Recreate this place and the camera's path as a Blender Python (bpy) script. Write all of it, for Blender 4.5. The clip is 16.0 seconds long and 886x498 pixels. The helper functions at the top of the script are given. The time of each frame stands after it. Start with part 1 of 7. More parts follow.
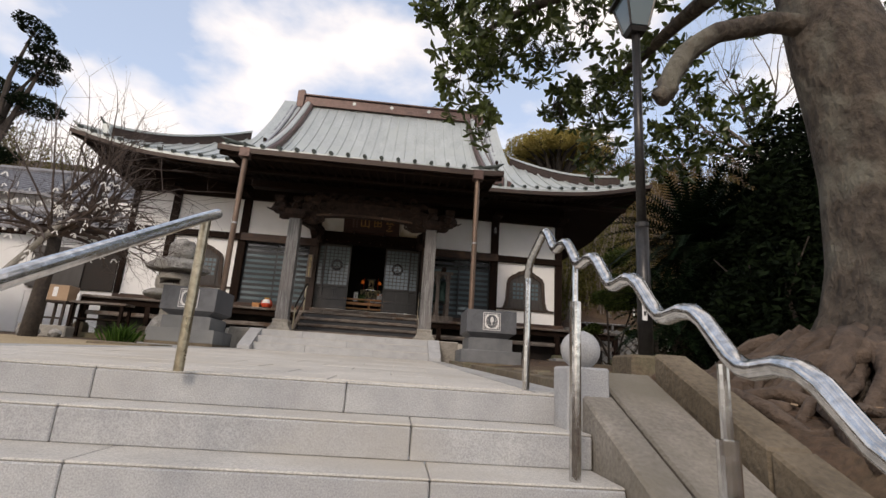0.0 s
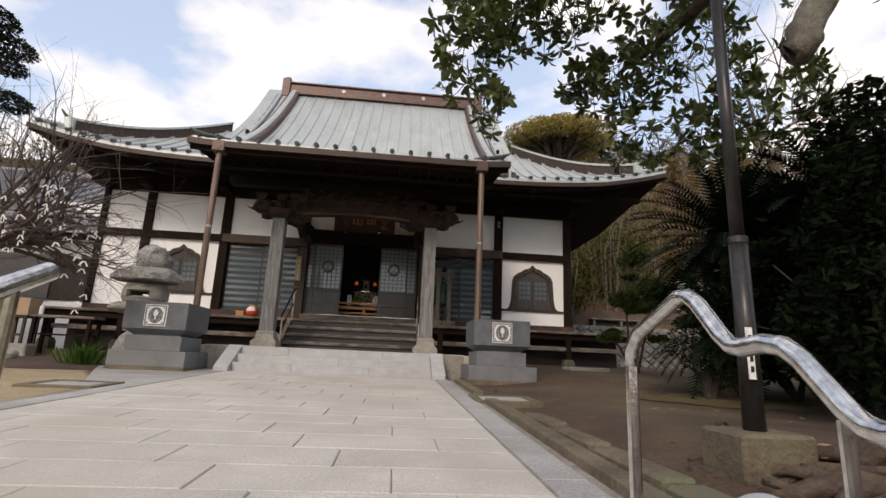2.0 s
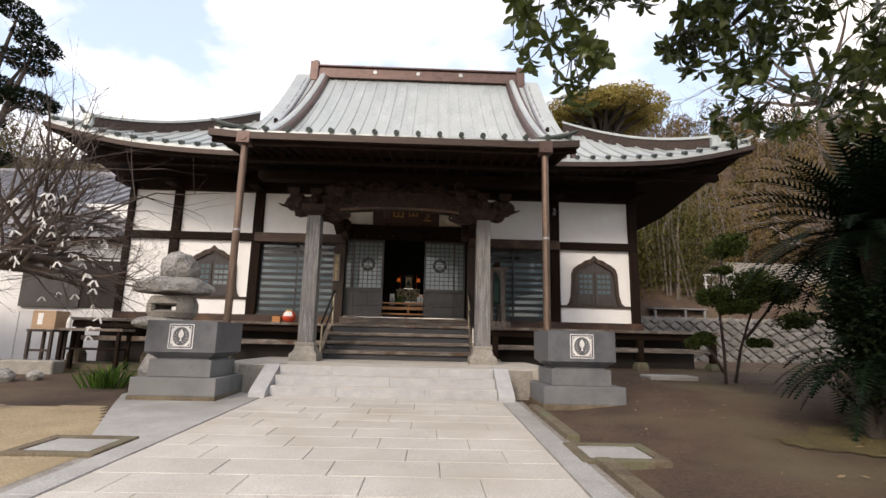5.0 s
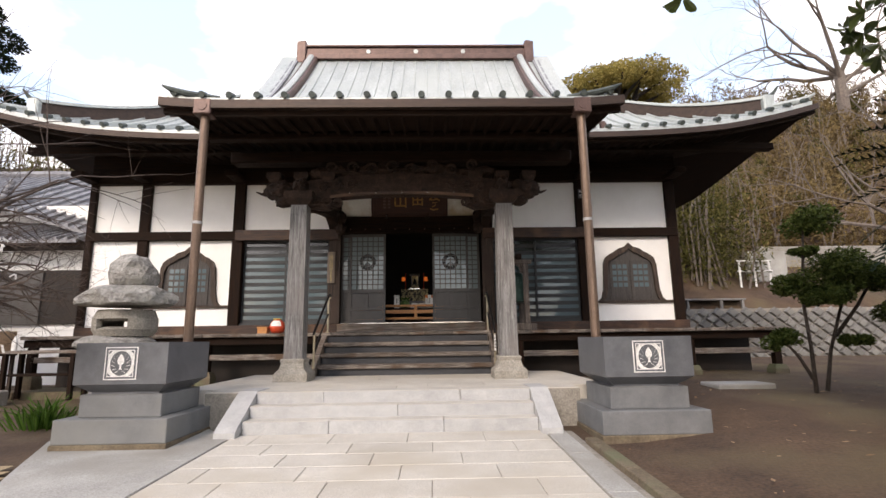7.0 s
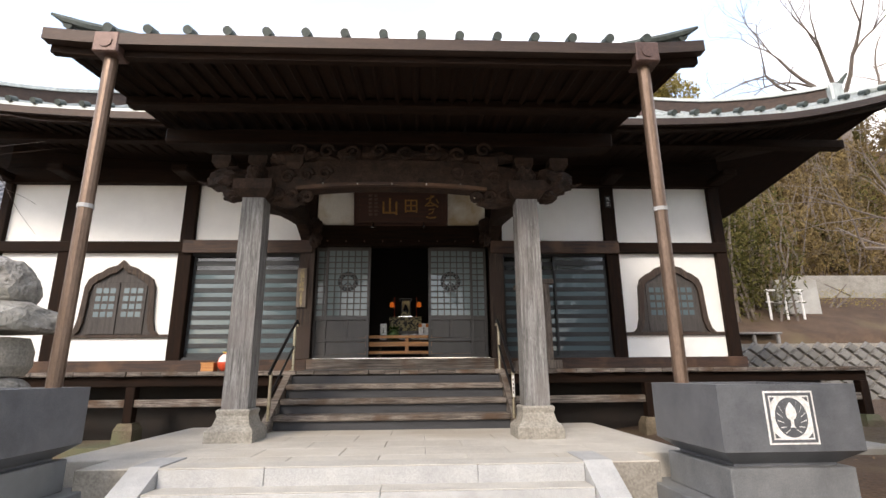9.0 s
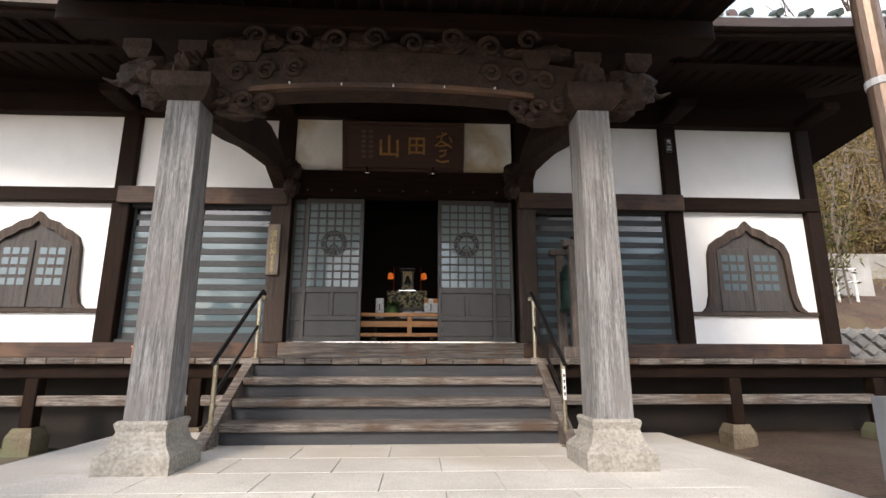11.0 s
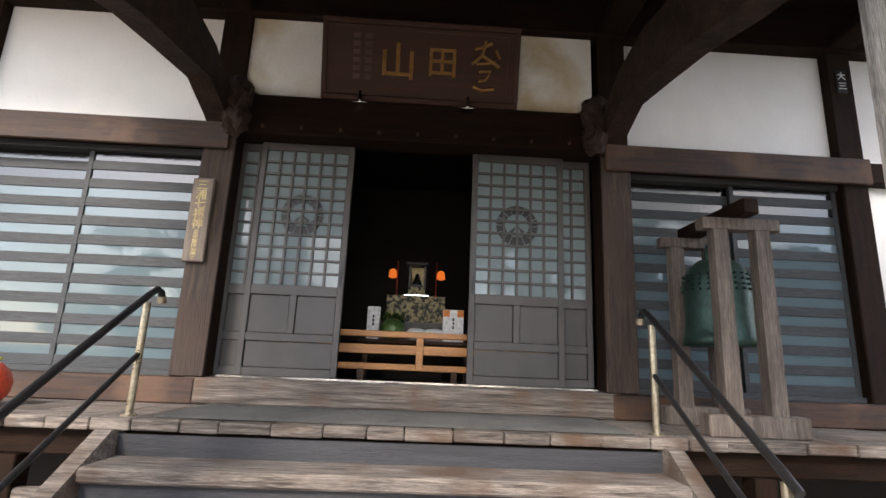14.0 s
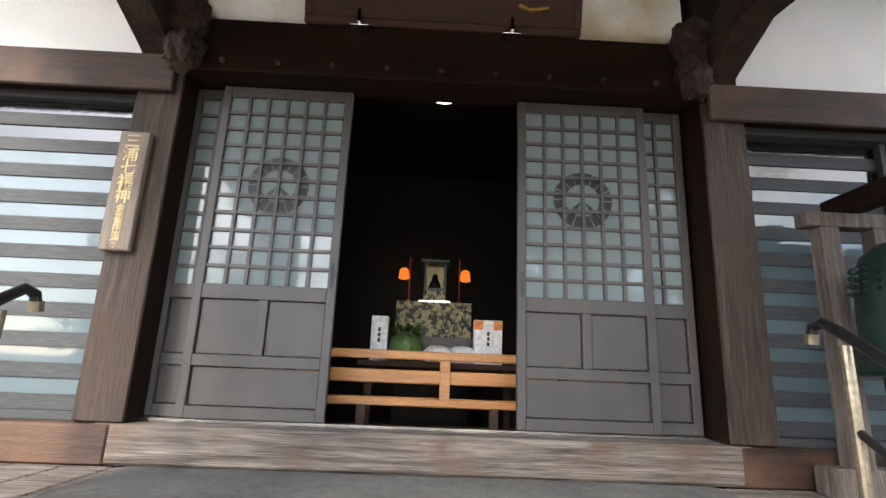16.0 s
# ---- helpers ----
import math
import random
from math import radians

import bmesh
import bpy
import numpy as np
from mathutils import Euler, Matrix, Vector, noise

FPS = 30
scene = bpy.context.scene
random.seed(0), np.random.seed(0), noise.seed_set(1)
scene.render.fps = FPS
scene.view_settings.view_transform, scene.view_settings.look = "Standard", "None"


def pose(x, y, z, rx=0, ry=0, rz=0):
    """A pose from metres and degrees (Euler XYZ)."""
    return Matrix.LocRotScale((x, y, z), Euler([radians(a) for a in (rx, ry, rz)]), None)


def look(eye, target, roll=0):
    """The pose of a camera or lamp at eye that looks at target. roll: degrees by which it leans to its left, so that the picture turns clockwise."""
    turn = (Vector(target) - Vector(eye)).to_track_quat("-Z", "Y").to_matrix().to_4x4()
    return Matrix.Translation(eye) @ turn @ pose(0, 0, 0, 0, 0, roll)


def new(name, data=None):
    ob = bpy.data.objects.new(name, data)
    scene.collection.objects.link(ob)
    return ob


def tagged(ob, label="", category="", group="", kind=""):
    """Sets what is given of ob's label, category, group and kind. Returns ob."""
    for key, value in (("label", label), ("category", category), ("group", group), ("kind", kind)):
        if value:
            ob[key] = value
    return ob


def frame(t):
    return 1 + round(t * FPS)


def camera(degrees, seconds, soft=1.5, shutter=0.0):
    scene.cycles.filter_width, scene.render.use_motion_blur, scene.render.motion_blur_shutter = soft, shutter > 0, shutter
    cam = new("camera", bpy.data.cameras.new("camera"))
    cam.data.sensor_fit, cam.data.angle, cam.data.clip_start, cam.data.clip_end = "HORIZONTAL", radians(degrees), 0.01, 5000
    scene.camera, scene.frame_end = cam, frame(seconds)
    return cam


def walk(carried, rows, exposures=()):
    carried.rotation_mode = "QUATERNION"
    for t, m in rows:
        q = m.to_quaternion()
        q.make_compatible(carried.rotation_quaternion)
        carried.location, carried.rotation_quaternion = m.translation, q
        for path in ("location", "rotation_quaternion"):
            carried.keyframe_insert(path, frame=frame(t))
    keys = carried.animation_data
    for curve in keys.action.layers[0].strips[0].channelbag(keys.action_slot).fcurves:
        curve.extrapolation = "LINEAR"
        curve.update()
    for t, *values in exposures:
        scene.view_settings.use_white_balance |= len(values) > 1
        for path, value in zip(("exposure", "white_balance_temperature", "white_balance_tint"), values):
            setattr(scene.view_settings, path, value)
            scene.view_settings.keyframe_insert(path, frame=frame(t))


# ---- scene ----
cam = camera(83.5, 16.0)
# seconds, eye, point looked at, roll
ROWS = [
    (0.0, (0.000, 0.000, 0.100), (0.152, 1.936, 0.578), 3.81),
    (0.5, (-0.013, 0.314, 0.257), (0.132, 2.250, 0.738), 3.31),
    (1.0, (-0.015, 0.616, 0.401), (0.085, 2.556, 0.878), 2.56),
    (1.5, (-0.034, 0.908, 0.531), (0.146, 2.845, 0.996), 2.25),
    (2.0, (-0.052, 1.192, 0.650), (0.121, 3.136, 1.088), 2.51),
    (2.5, (-0.124, 1.477, 0.792), (0.078, 3.418, 1.229), 2.43),
    (3.0, (-0.207, 1.705, 0.930), (-0.041, 3.653, 1.352), 1.99),
    (3.5, (-0.330, 1.894, 1.067), (-0.189, 3.850, 1.460), 1.54),
    (4.0, (-0.396, 2.086, 1.145), (-0.250, 4.037, 1.560), 2.00),
    (4.2, (-0.430, 2.187, 1.157), (-0.354, 4.142, 1.572), 2.40),
    (6.3, (-0.513, 3.665, 1.418), (-0.468, 5.647, 1.682), -0.30),
    (6.5, (-0.540, 3.911, 1.432), (-0.504, 5.893, 1.701), -0.80),
    (7.0, (-0.615, 4.487, 1.450), (-0.575, 6.454, 1.807), -0.80),
    (7.5, (-0.655, 5.074, 1.482), (-0.627, 7.020, 1.944), -0.20),
    (8.0, (-0.701, 5.650, 1.494), (-0.697, 7.591, 1.976), 0.40),
    (8.5, (-0.723, 6.216, 1.514), (-0.675, 8.155, 2.002), -0.70),
    (9.0, (-0.759, 6.824, 1.544), (-0.675, 8.761, 2.033), -0.50),
    (9.2, (-0.779, 7.066, 1.553), (-0.718, 9.005, 2.039), -0.20),
    (11.3, (-0.917, 9.466, 1.669), (-0.822, 11.420, 2.083), 0.10),
    (11.5, (-0.915, 9.712, 1.677), (-0.834, 11.667, 2.089), 0.30),
    (12.0, (-0.976, 10.234, 1.676), (-0.888, 12.187, 2.098), 2.00),
    (12.5, (-0.978, 10.777, 1.713), (-0.945, 12.731, 2.138), 2.20),
    (13.0, (-1.002, 11.237, 1.831), (-0.892, 13.197, 2.213), 1.00),
    (13.5, (-1.040, 11.625, 1.951), (-0.928, 13.578, 2.365), 1.60),
    (14.0, (-1.057, 12.022, 2.066), (-0.985, 13.973, 2.498), 2.40),
    (14.5, (-1.118, 12.396, 2.147), (-1.034, 14.354, 2.545), 2.40),
    (15.0, (-1.156, 12.794, 2.176), (-1.080, 14.756, 2.558), 3.00),
    (15.5, (-1.191, 13.148, 2.198), (-1.075, 15.096, 2.637), 3.30),
    (16.0, (-1.195, 13.424, 2.201), (-1.147, 15.368, 2.668), 2.30),
]
walk(cam, [(t, look(eye, aim, roll)) for t, eye, aim, roll in ROWS],
     [(0.0, 0.1, 7400, 16), (4.0, 0.45, 7450, 16), (7.0, 0.88, 7350, 17), (9.0, 1.13, 7200, 14), (11.5, 1.52, 6950, 14), (13.5, 1.84, 6850, 14), (16.0, 2.56, 6800, 12)])

# ---- world, sun ----
world = bpy.data.worlds.new("world")
scene.world = world
world.use_nodes = True
wt = world.node_tree
wt.nodes.clear()
w_out = wt.nodes.new("ShaderNodeOutputWorld")
w_bg = wt.nodes.new("ShaderNodeBackground")
w_bg.inputs[1].default_value = 0.115
w_sky = wt.nodes.new("ShaderNodeTexSky")
w_sky.sky_type = 'NISHITA'
w_sky.sun_disc = False
w_sky.sun_elevation = radians(33)
w_sky.sun_rotation = radians(202)
w_co = wt.nodes.new("ShaderNodeTexCoord")
w_map = wt.nodes.new("ShaderNodeMapping")
w_map.inputs['Scale'].default_value = (1.0, 1.0, 1.9)
w_map.inputs['Location'].default_value = (0.35, 0.1, 0.2)
w_n = wt.nodes.new("ShaderNodeTexNoise")
w_n.inputs['Scale'].default_value = 3.4
w_n.inputs['Detail'].default_value = 7
w_n.inputs['Roughness'].default_value = 0.5
w_ramp = wt.nodes.new("ShaderNodeValToRGB")
w_ramp.color_ramp.elements[0].position = 0.45
w_ramp.color_ramp.elements[1].position = 0.60
w_mix = wt.nodes.new("ShaderNodeMixRGB")
w_mix.inputs[2].default_value = (8.6, 8.8, 9.2, 1)
w_lift = wt.nodes.new("ShaderNodeMixRGB")
w_lift.blend_type = 'ADD'
w_lift.inputs[0].default_value = 1.0
w_lift.inputs[2].default_value = (2.7, 3.4, 4.5, 1)
wt.links.new(w_co.outputs['Generated'], w_map.inputs[0])
wt.links.new(w_map.outputs[0], w_n.inputs['Vector'])
wt.links.new(w_n.outputs['Fac'], w_ramp.inputs[0])
wt.links.new(w_sky.outputs[0], w_lift.inputs[1])
wt.links.new(w_lift.outputs[0], w_mix.inputs[1])
wt.links.new(w_ramp.outputs[0], w_mix.inputs[0])
wt.links.new(w_mix.outputs[0], w_bg.inputs[0])
wt.links.new(w_bg.outputs[0], w_out.inputs[0])

sun = new("sun", bpy.data.lights.new("sun", 'SUN'))
sun.data.energy = 1.4
sun.data.angle = radians(14)
sun.data.color = (1.0, 0.95, 0.87)
sun.matrix_world = look((-14, -24, 23), (0, 8, 0))


# ---- materials ----
def surf(name, c1, c2, scale=4.0, rough=0.7, bump=0.3, metal=0.0, stretch=(1, 1, 1), fine=40.0, stain=None, stain_scale=0.6, per=0.0, spec=0.5, bdist=0.02, sharp=0.18, grain=0.55):
    m = bpy.data.materials.new(name)
    m.use_nodes = True
    t = m.node_tree
    b = t.nodes["Principled BSDF"]
    co = t.nodes.new("ShaderNodeTexCoord")
    mp = t.nodes.new("ShaderNodeMapping")
    mp.inputs['Scale'].default_value = stretch
    t.links.new(co.outputs['Object'], mp.inputs[0])
    n1 = t.nodes.new("ShaderNodeTexNoise")
    n1.inputs['Scale'].default_value = scale
    n1.inputs['Detail'].default_value = 6
    n1.inputs['Roughness'].default_value = 0.65
    t.links.new(mp.outputs[0], n1.inputs['Vector'])
    r1 = t.nodes.new("ShaderNodeValToRGB")
    r1.color_ramp.elements[0].position, r1.color_ramp.elements[1].position = 0.5 - sharp, 0.5 + sharp
    r1.color_ramp.elements[0].color, r1.color_ramp.elements[1].color = (*c1, 1), (*c2, 1)
    t.links.new(n1.outputs['Fac'], r1.inputs[0])
    n2 = t.nodes.new("ShaderNodeTexNoise")
    n2.inputs['Scale'].default_value = fine
    n2.inputs['Detail'].default_value = 4
    t.links.new(mp.outputs[0], n2.inputs['Vector'])
    col = r1.outputs[0]
    mx = t.nodes.new("ShaderNodeMixRGB")
    mx.blend_type = 'MULTIPLY'
    mx.inputs[0].default_value = grain
    r2 = t.nodes.new("ShaderNodeValToRGB")
    r2.color_ramp.elements[0].position, r2.color_ramp.elements[1].position = 0.3, 0.65
    r2.color_ramp.elements[0].color, r2.color_ramp.elements[1].color = (0.5, 0.5, 0.5, 1), (1.15, 1.15, 1.15, 1)
    t.links.new(n2.outputs['Fac'], r2.inputs[0])
    t.links.new(col, mx.inputs[1])
    t.links.new(r2.outputs[0], mx.inputs[2])
    col = mx.outputs[0]
    if stain:
        n3 = t.nodes.new("ShaderNodeTexNoise")
        n3.inputs['Scale'].default_value = stain_scale
        n3.inputs['Detail'].default_value = 8
        t.links.new(co.outputs['Object'], n3.inputs['Vector'])
        r3 = t.nodes.new("ShaderNodeValToRGB")
        r3.color_ramp.elements[0].position, r3.color_ramp.elements[1].position = 0.5, 0.66
        t.links.new(n3.outputs['Fac'], r3.inputs[0])
        sm = t.nodes.new("ShaderNodeMixRGB")
        sm.inputs[2].default_value = (*stain, 1)
        t.links.new(r3.outputs[0], sm.inputs[0])
        t.links.new(col, sm.inputs[1])
        col = sm.outputs[0]
    if per:
        oi = t.nodes.new("ShaderNodeObjectInfo")
        mr = t.nodes.new("ShaderNodeMapRange")
        mr.inputs['To Min'].default_value, mr.inputs['To Max'].default_value = 1 - per, 1 + per
        t.links.new(oi.outputs['Random'], mr.inputs[0])
        pm = t.nodes.new("ShaderNodeVectorMath")
        pm.operation = 'SCALE'
        t.links.new(col, pm.inputs[0])
        t.links.new(mr.outputs[0], pm.inputs['Scale'])
        col = pm.outputs[0]
    t.links.new(col, b.inputs['Base Color'])
    b.inputs['Metallic'].default_value = metal
    b.inputs['Specular IOR Level'].default_value = spec
    rr = t.nodes.new("ShaderNodeMapRange")
    rr.inputs['To Min'].default_value, rr.inputs['To Max'].default_value = max(0.02, rough - 0.1), min(1, rough + 0.1)
    t.links.new(n1.outputs['Fac'], rr.inputs[0])
    t.links.new(rr.outputs[0], b.inputs['Roughness'])
    if bump:
        ad = t.nodes.new("ShaderNodeMath")
        ad.operation = 'ADD'
        t.links.new(n1.outputs['Fac'], ad.inputs[0])
        t.links.new(n2.outputs['Fac'], ad.inputs[1])
        bp = t.nodes.new("ShaderNodeBump")
        bp.inputs['Strength'].default_value = bump
        bp.inputs['Distance'].default_value = bdist
        t.links.new(ad.outputs[0], bp.inputs['Height'])
        t.links.new(bp.outputs[0], b.inputs['Normal'])
    return m


def plain(name, c, rough=0.5, metal=0.0, emit=0.0, spec=0.5):
    m = surf(name, tuple(v * 0.93 for v in c), tuple(min(1, v * 1.05) for v in c), 9.0, rough, 0.05, metal, spec=spec)
    if emit:
        b = m.node_tree.nodes["Principled BSDF"]
        b.inputs['Emission Color'].default_value = (*c, 1)
        b.inputs['Emission Strength'].default_value = emit
    return m


def leafy(name, c1, c2, rough=0.45, trans=0.25):
    m = bpy.data.materials.new(name)
    m.use_nodes = True
    t = m.node_tree
    b = t.nodes["Principled BSDF"]
    g = t.nodes.new("ShaderNodeNewGeometry")
    r = t.nodes.new("ShaderNodeValToRGB")
    r.color_ramp.elements[0].color, r.color_ramp.elements[1].color = (*c1, 1), (*c2, 1)
    t.links.new(g.outputs['Random Per Island'], r.inputs[0])
    t.links.new(r.outputs[0], b.inputs['Base Color'])
    b.inputs['Roughness'].default_value = rough
    b.inputs['Specular IOR Level'].default_value = 0.5 if rough < 0.4 else 0.06
    tr = t.nodes.new("ShaderNodeBsdfTranslucent")
    t.links.new(r.outputs[0], tr.inputs[0])
    mx = t.nodes.new("ShaderNodeMixShader")
    mx.inputs[0].default_value = trans
    t.links.new(b.outputs[0], mx.inputs[1])
    t.links.new(tr.outputs[0], mx.inputs[2])
    t.links.new(mx.outputs[0], t.nodes["Material Output"].inputs[0])
    return m


DARK1, DARK2 = (0.007, 0.0036, 0.0021), (0.023, 0.0102, 0.0050)
m_dark_x = surf("dark_wood_x", DARK1, DARK2, 3.0, 0.75, 0.35, stretch=(0.6, 9, 9), fine=25, spec=0.15)
m_dark_z = surf("dark_wood_z", DARK1, DARK2, 3.0, 0.75, 0.35, stretch=(9, 9, 0.6), fine=25, spec=0.15)
m_dark_y = surf("dark_wood_y", DARK1, DARK2, 3.0, 0.75, 0.35, stretch=(9, 0.6, 9), fine=25, spec=0.15)
m_grey_z = surf("weathered_post", (0.125, 0.119, 0.115), (0.34, 0.332, 0.325), 3.0, 0.8, 0.6, stretch=(13, 13, 0.7), fine=24, stain=(0.20, 0.18, 0.17), stain_scale=1.2, sharp=0.14, grain=0.9)
m_grey_x = surf("weathered_board", (0.055, 0.042, 0.035), (0.34, 0.29, 0.25), 3.2, 0.8, 0.7, stretch=(0.9, 14, 14), fine=22, per=0.25, sharp=0.15, stain=(0.10, 0.062, 0.04), stain_scale=2.2, grain=0.95)
m_carved = surf("carved_wood", (0.012, 0.007, 0.005), (0.055, 0.031, 0.021), 7.0, 0.75, 0.6, spec=0.3, grain=0.8)
m_brown = surf("russet_wood", (0.020, 0.0085, 0.0045), (0.068, 0.030, 0.015), 3.0, 0.6, 0.3, stretch=(0.6, 9, 9), sharp=0.14, stain=(0.11, 0.055, 0.028), stain_scale=1.6, grain=0.8)
m_plaster = surf("white_plaster", (0.83, 0.82, 0.80), (0.89, 0.88, 0.86), 2.0, 0.85, 0.008, fine=60, grain=0.08)
m_plaster_old = surf("aged_plaster", (0.70, 0.67, 0.60), (0.80, 0.77, 0.70), 1.5, 0.85, 0.03, stain=(0.50, 0.39, 0.24), stain_scale=1.3, grain=0.12)
m_roof = surf("verdigris_copper", (0.37, 0.40, 0.39), (0.51, 0.54, 0.525), 1.2, 0.45, 0.15, metal=0.35, stretch=(2, 0.5, 0.5), fine=20, stain=(0.42, 0.45, 0.43))
m_copper = surf("brown_copper", (0.072, 0.042, 0.036), (0.145, 0.088, 0.074), 3.0, 0.45, 0.2, metal=0.4)
m_gutter = surf("gutter_copper", (0.026, 0.016, 0.012), (0.062, 0.038, 0.028), 3.0, 0.5, 0.2, metal=0.4, stretch=(0.5, 4, 4))
m_pipe = surf("brown_pipe", (0.13, 0.085, 0.06), (0.22, 0.15, 0.11), 3.0, 0.4, 0.1, metal=0.5, stretch=(4, 4, 0.5))
m_cap = surf("dark_verdigris", (0.03, 0.04, 0.037), (0.08, 0.10, 0.09), 6.0, 0.6, 0.2, metal=0.0)
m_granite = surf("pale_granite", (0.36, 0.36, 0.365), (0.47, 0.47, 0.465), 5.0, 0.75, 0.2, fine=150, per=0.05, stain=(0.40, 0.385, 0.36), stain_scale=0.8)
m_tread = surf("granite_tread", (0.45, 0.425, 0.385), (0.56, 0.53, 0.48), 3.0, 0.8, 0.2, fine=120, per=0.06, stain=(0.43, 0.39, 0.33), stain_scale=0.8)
m_slab = surf("paving_stone", (0.49, 0.455, 0.40), (0.60, 0.56, 0.50), 2.0, 0.8, 0.15, fine=90, per=0.05, stain=(0.44, 0.395, 0.33), stain_scale=0.7)
m_joint = surf("mortar", (0.22, 0.20, 0.17), (0.34, 0.31, 0.27), 8.0, 0.9, 0.3)
m_basin = surf("dark_granite", (0.085, 0.09, 0.10), (0.155, 0.16, 0.172), 3.0, 0.42, 0.06, fine=220, stain=(0.12, 0.12, 0.125), grain=0.8)
m_basin_low = surf("dull_granite", (0.12, 0.125, 0.13), (0.20, 0.205, 0.21), 3.0, 0.7, 0.15, fine=160, stain=(0.20, 0.20, 0.19))
m_rock = surf("lantern_rock", (0.19, 0.18, 0.165), (0.47, 0.45, 0.42), 5.0, 0.9, 1.0, fine=22, stain=(0.30, 0.29, 0.26), stain_scale=3, bdist=0.04, grain=0.9)
m_tuff = surf("tuff_stone", (0.25, 0.23, 0.20), (0.37, 0.345, 0.30), 5.0, 0.9, 0.6, fine=40)
m_kerb = surf("old_kerb_stone", (0.10, 0.076, 0.048), (0.205, 0.16, 0.108), 3.0, 0.9, 0.6, fine=40, stain=(0.12, 0.125, 0.07), stain_scale=1.5)
m_soil = surf("bare_soil", (0.056, 0.032, 0.019), (0.112, 0.068, 0.041), 1.6, 0.95, 0.7, fine=30, stain=(0.115, 0.085, 0.045), stain_scale=0.45, bdist=0.03, grain=0.9)
m_sand = surf("dry_lawn", (0.33, 0.25, 0.15), (0.46, 0.36, 0.22), 1.2, 0.95, 0.6, fine=45, stain=(0.28, 0.21, 0.12), stain_scale=0.5, grain=0.8)
m_concrete = surf("grey_concrete", (0.33, 0.32, 0.30), (0.45, 0.44, 0.415), 2.0, 0.85, 0.25, fine=60, stain=(0.27, 0.255, 0.225))
m_steel = surf("polished_steel", (0.60, 0.59, 0.57), (0.72, 0.71, 0.69), 5.0, 0.16, 0.02, metal=1.0)
m_black = plain("black_iron", (0.018, 0.017, 0.018), 0.35, 0.3)
m_lamp_pole = surf("lamp_pole_paint", (0.022, 0.021, 0.022), (0.05, 0.047, 0.045), 4, 0.35, 0.05, metal=0.4)
m_door = surf("grey_painted_door", (0.058, 0.053, 0.050), (0.078, 0.071, 0.067), 1.2, 0.45, 0.03, stretch=(1, 1, 0.5), fine=7, grain=0.2)
m_rail_wood = surf("varnished_rail", (0.42, 0.17, 0.05), (0.60, 0.28, 0.09), 3.0, 0.4, 0.1, stretch=(0.6, 9, 9))
m_bark = surf("bark", (0.035, 0.026, 0.019), (0.12, 0.095, 0.072), 7.0, 0.95, 1.0, fine=18, stretch=(1, 1, 0.6), stain=(0.15, 0.14, 0.11), stain_scale=2.5, bdist=0.05, grain=0.9)
m_bark_dark = surf("dark_bark", (0.03, 0.024, 0.02), (0.085, 0.066, 0.053), 6.0, 0.95, 0.8, fine=25)
m_twig = surf("grey_twig", (0.12, 0.095, 0.08), (0.20, 0.165, 0.14), 5.0, 0.9, 0.3)
m_root = surf("root_bark", (0.055, 0.036, 0.025), (0.14, 0.098, 0.07), 5.0, 0.95, 0.9, fine=18, bdist=0.04)
m_leaf_big = leafy("glossy_leaf", (0.025, 0.042, 0.010), (0.11, 0.14, 0.035), 0.30, 0.32)
# near-black leaf and frond colours: the canopy's shade is put into both
m_leaf_shaded = leafy("shaded_evergreen", (0.003, 0.006, 0.003), (0.013, 0.022, 0.008), 0.75, 0.04)
m_frond = leafy("shaded_cycad_frond", (0.003, 0.008, 0.004), (0.012, 0.024, 0.010), 0.6, 0.04)
m_leaf_olive = leafy("olive_foliage", (0.22, 0.185, 0.055), (0.44, 0.35, 0.12), 0.7, 0.3)
m_leaf_pine = leafy("clipped_pine", (0.03, 0.048, 0.012), (0.10, 0.125, 0.035), 0.5, 0.2)
m_leaf_scrub = leafy("dry_scrub", (0.075, 0.05, 0.022), (0.24, 0.175, 0.08), 0.7, 0.2)
m_grass = leafy("iris_leaf", (0.03, 0.07, 0.012), (0.10, 0.18, 0.035), 0.5, 0.25)
m_tile = surf("grey_roof_tile", (0.13, 0.13, 0.145), (0.27, 0.27, 0.285), 4.0, 0.45, 0.2, fine=30)
m_old_slab = surf("old_slab", (0.20, 0.175, 0.145), (0.32, 0.285, 0.24), 2.5, 0.9, 0.4, fine=50, stain=(0.17, 0.15, 0.115), stain_scale=1.2)
m_plum = surf("plum_bark", (0.045, 0.033, 0.028), (0.11, 0.08, 0.066), 5.0, 0.9, 0.3)
m_white = plain("white_paper", (0.80, 0.79, 0.77), 0.8)


def glass_mat():
    m = bpy.data.materials.new("frosted_pane")
    m.use_nodes = True
    t = m.node_tree
    b = t.nodes["Principled BSDF"]
    b.inputs['Base Color'].default_value = (0.10, 0.14, 0.155, 1)
    b.inputs['Roughness'].default_value = 0.035
    b.inputs['Specular IOR Level'].default_value = 0.6
    return m


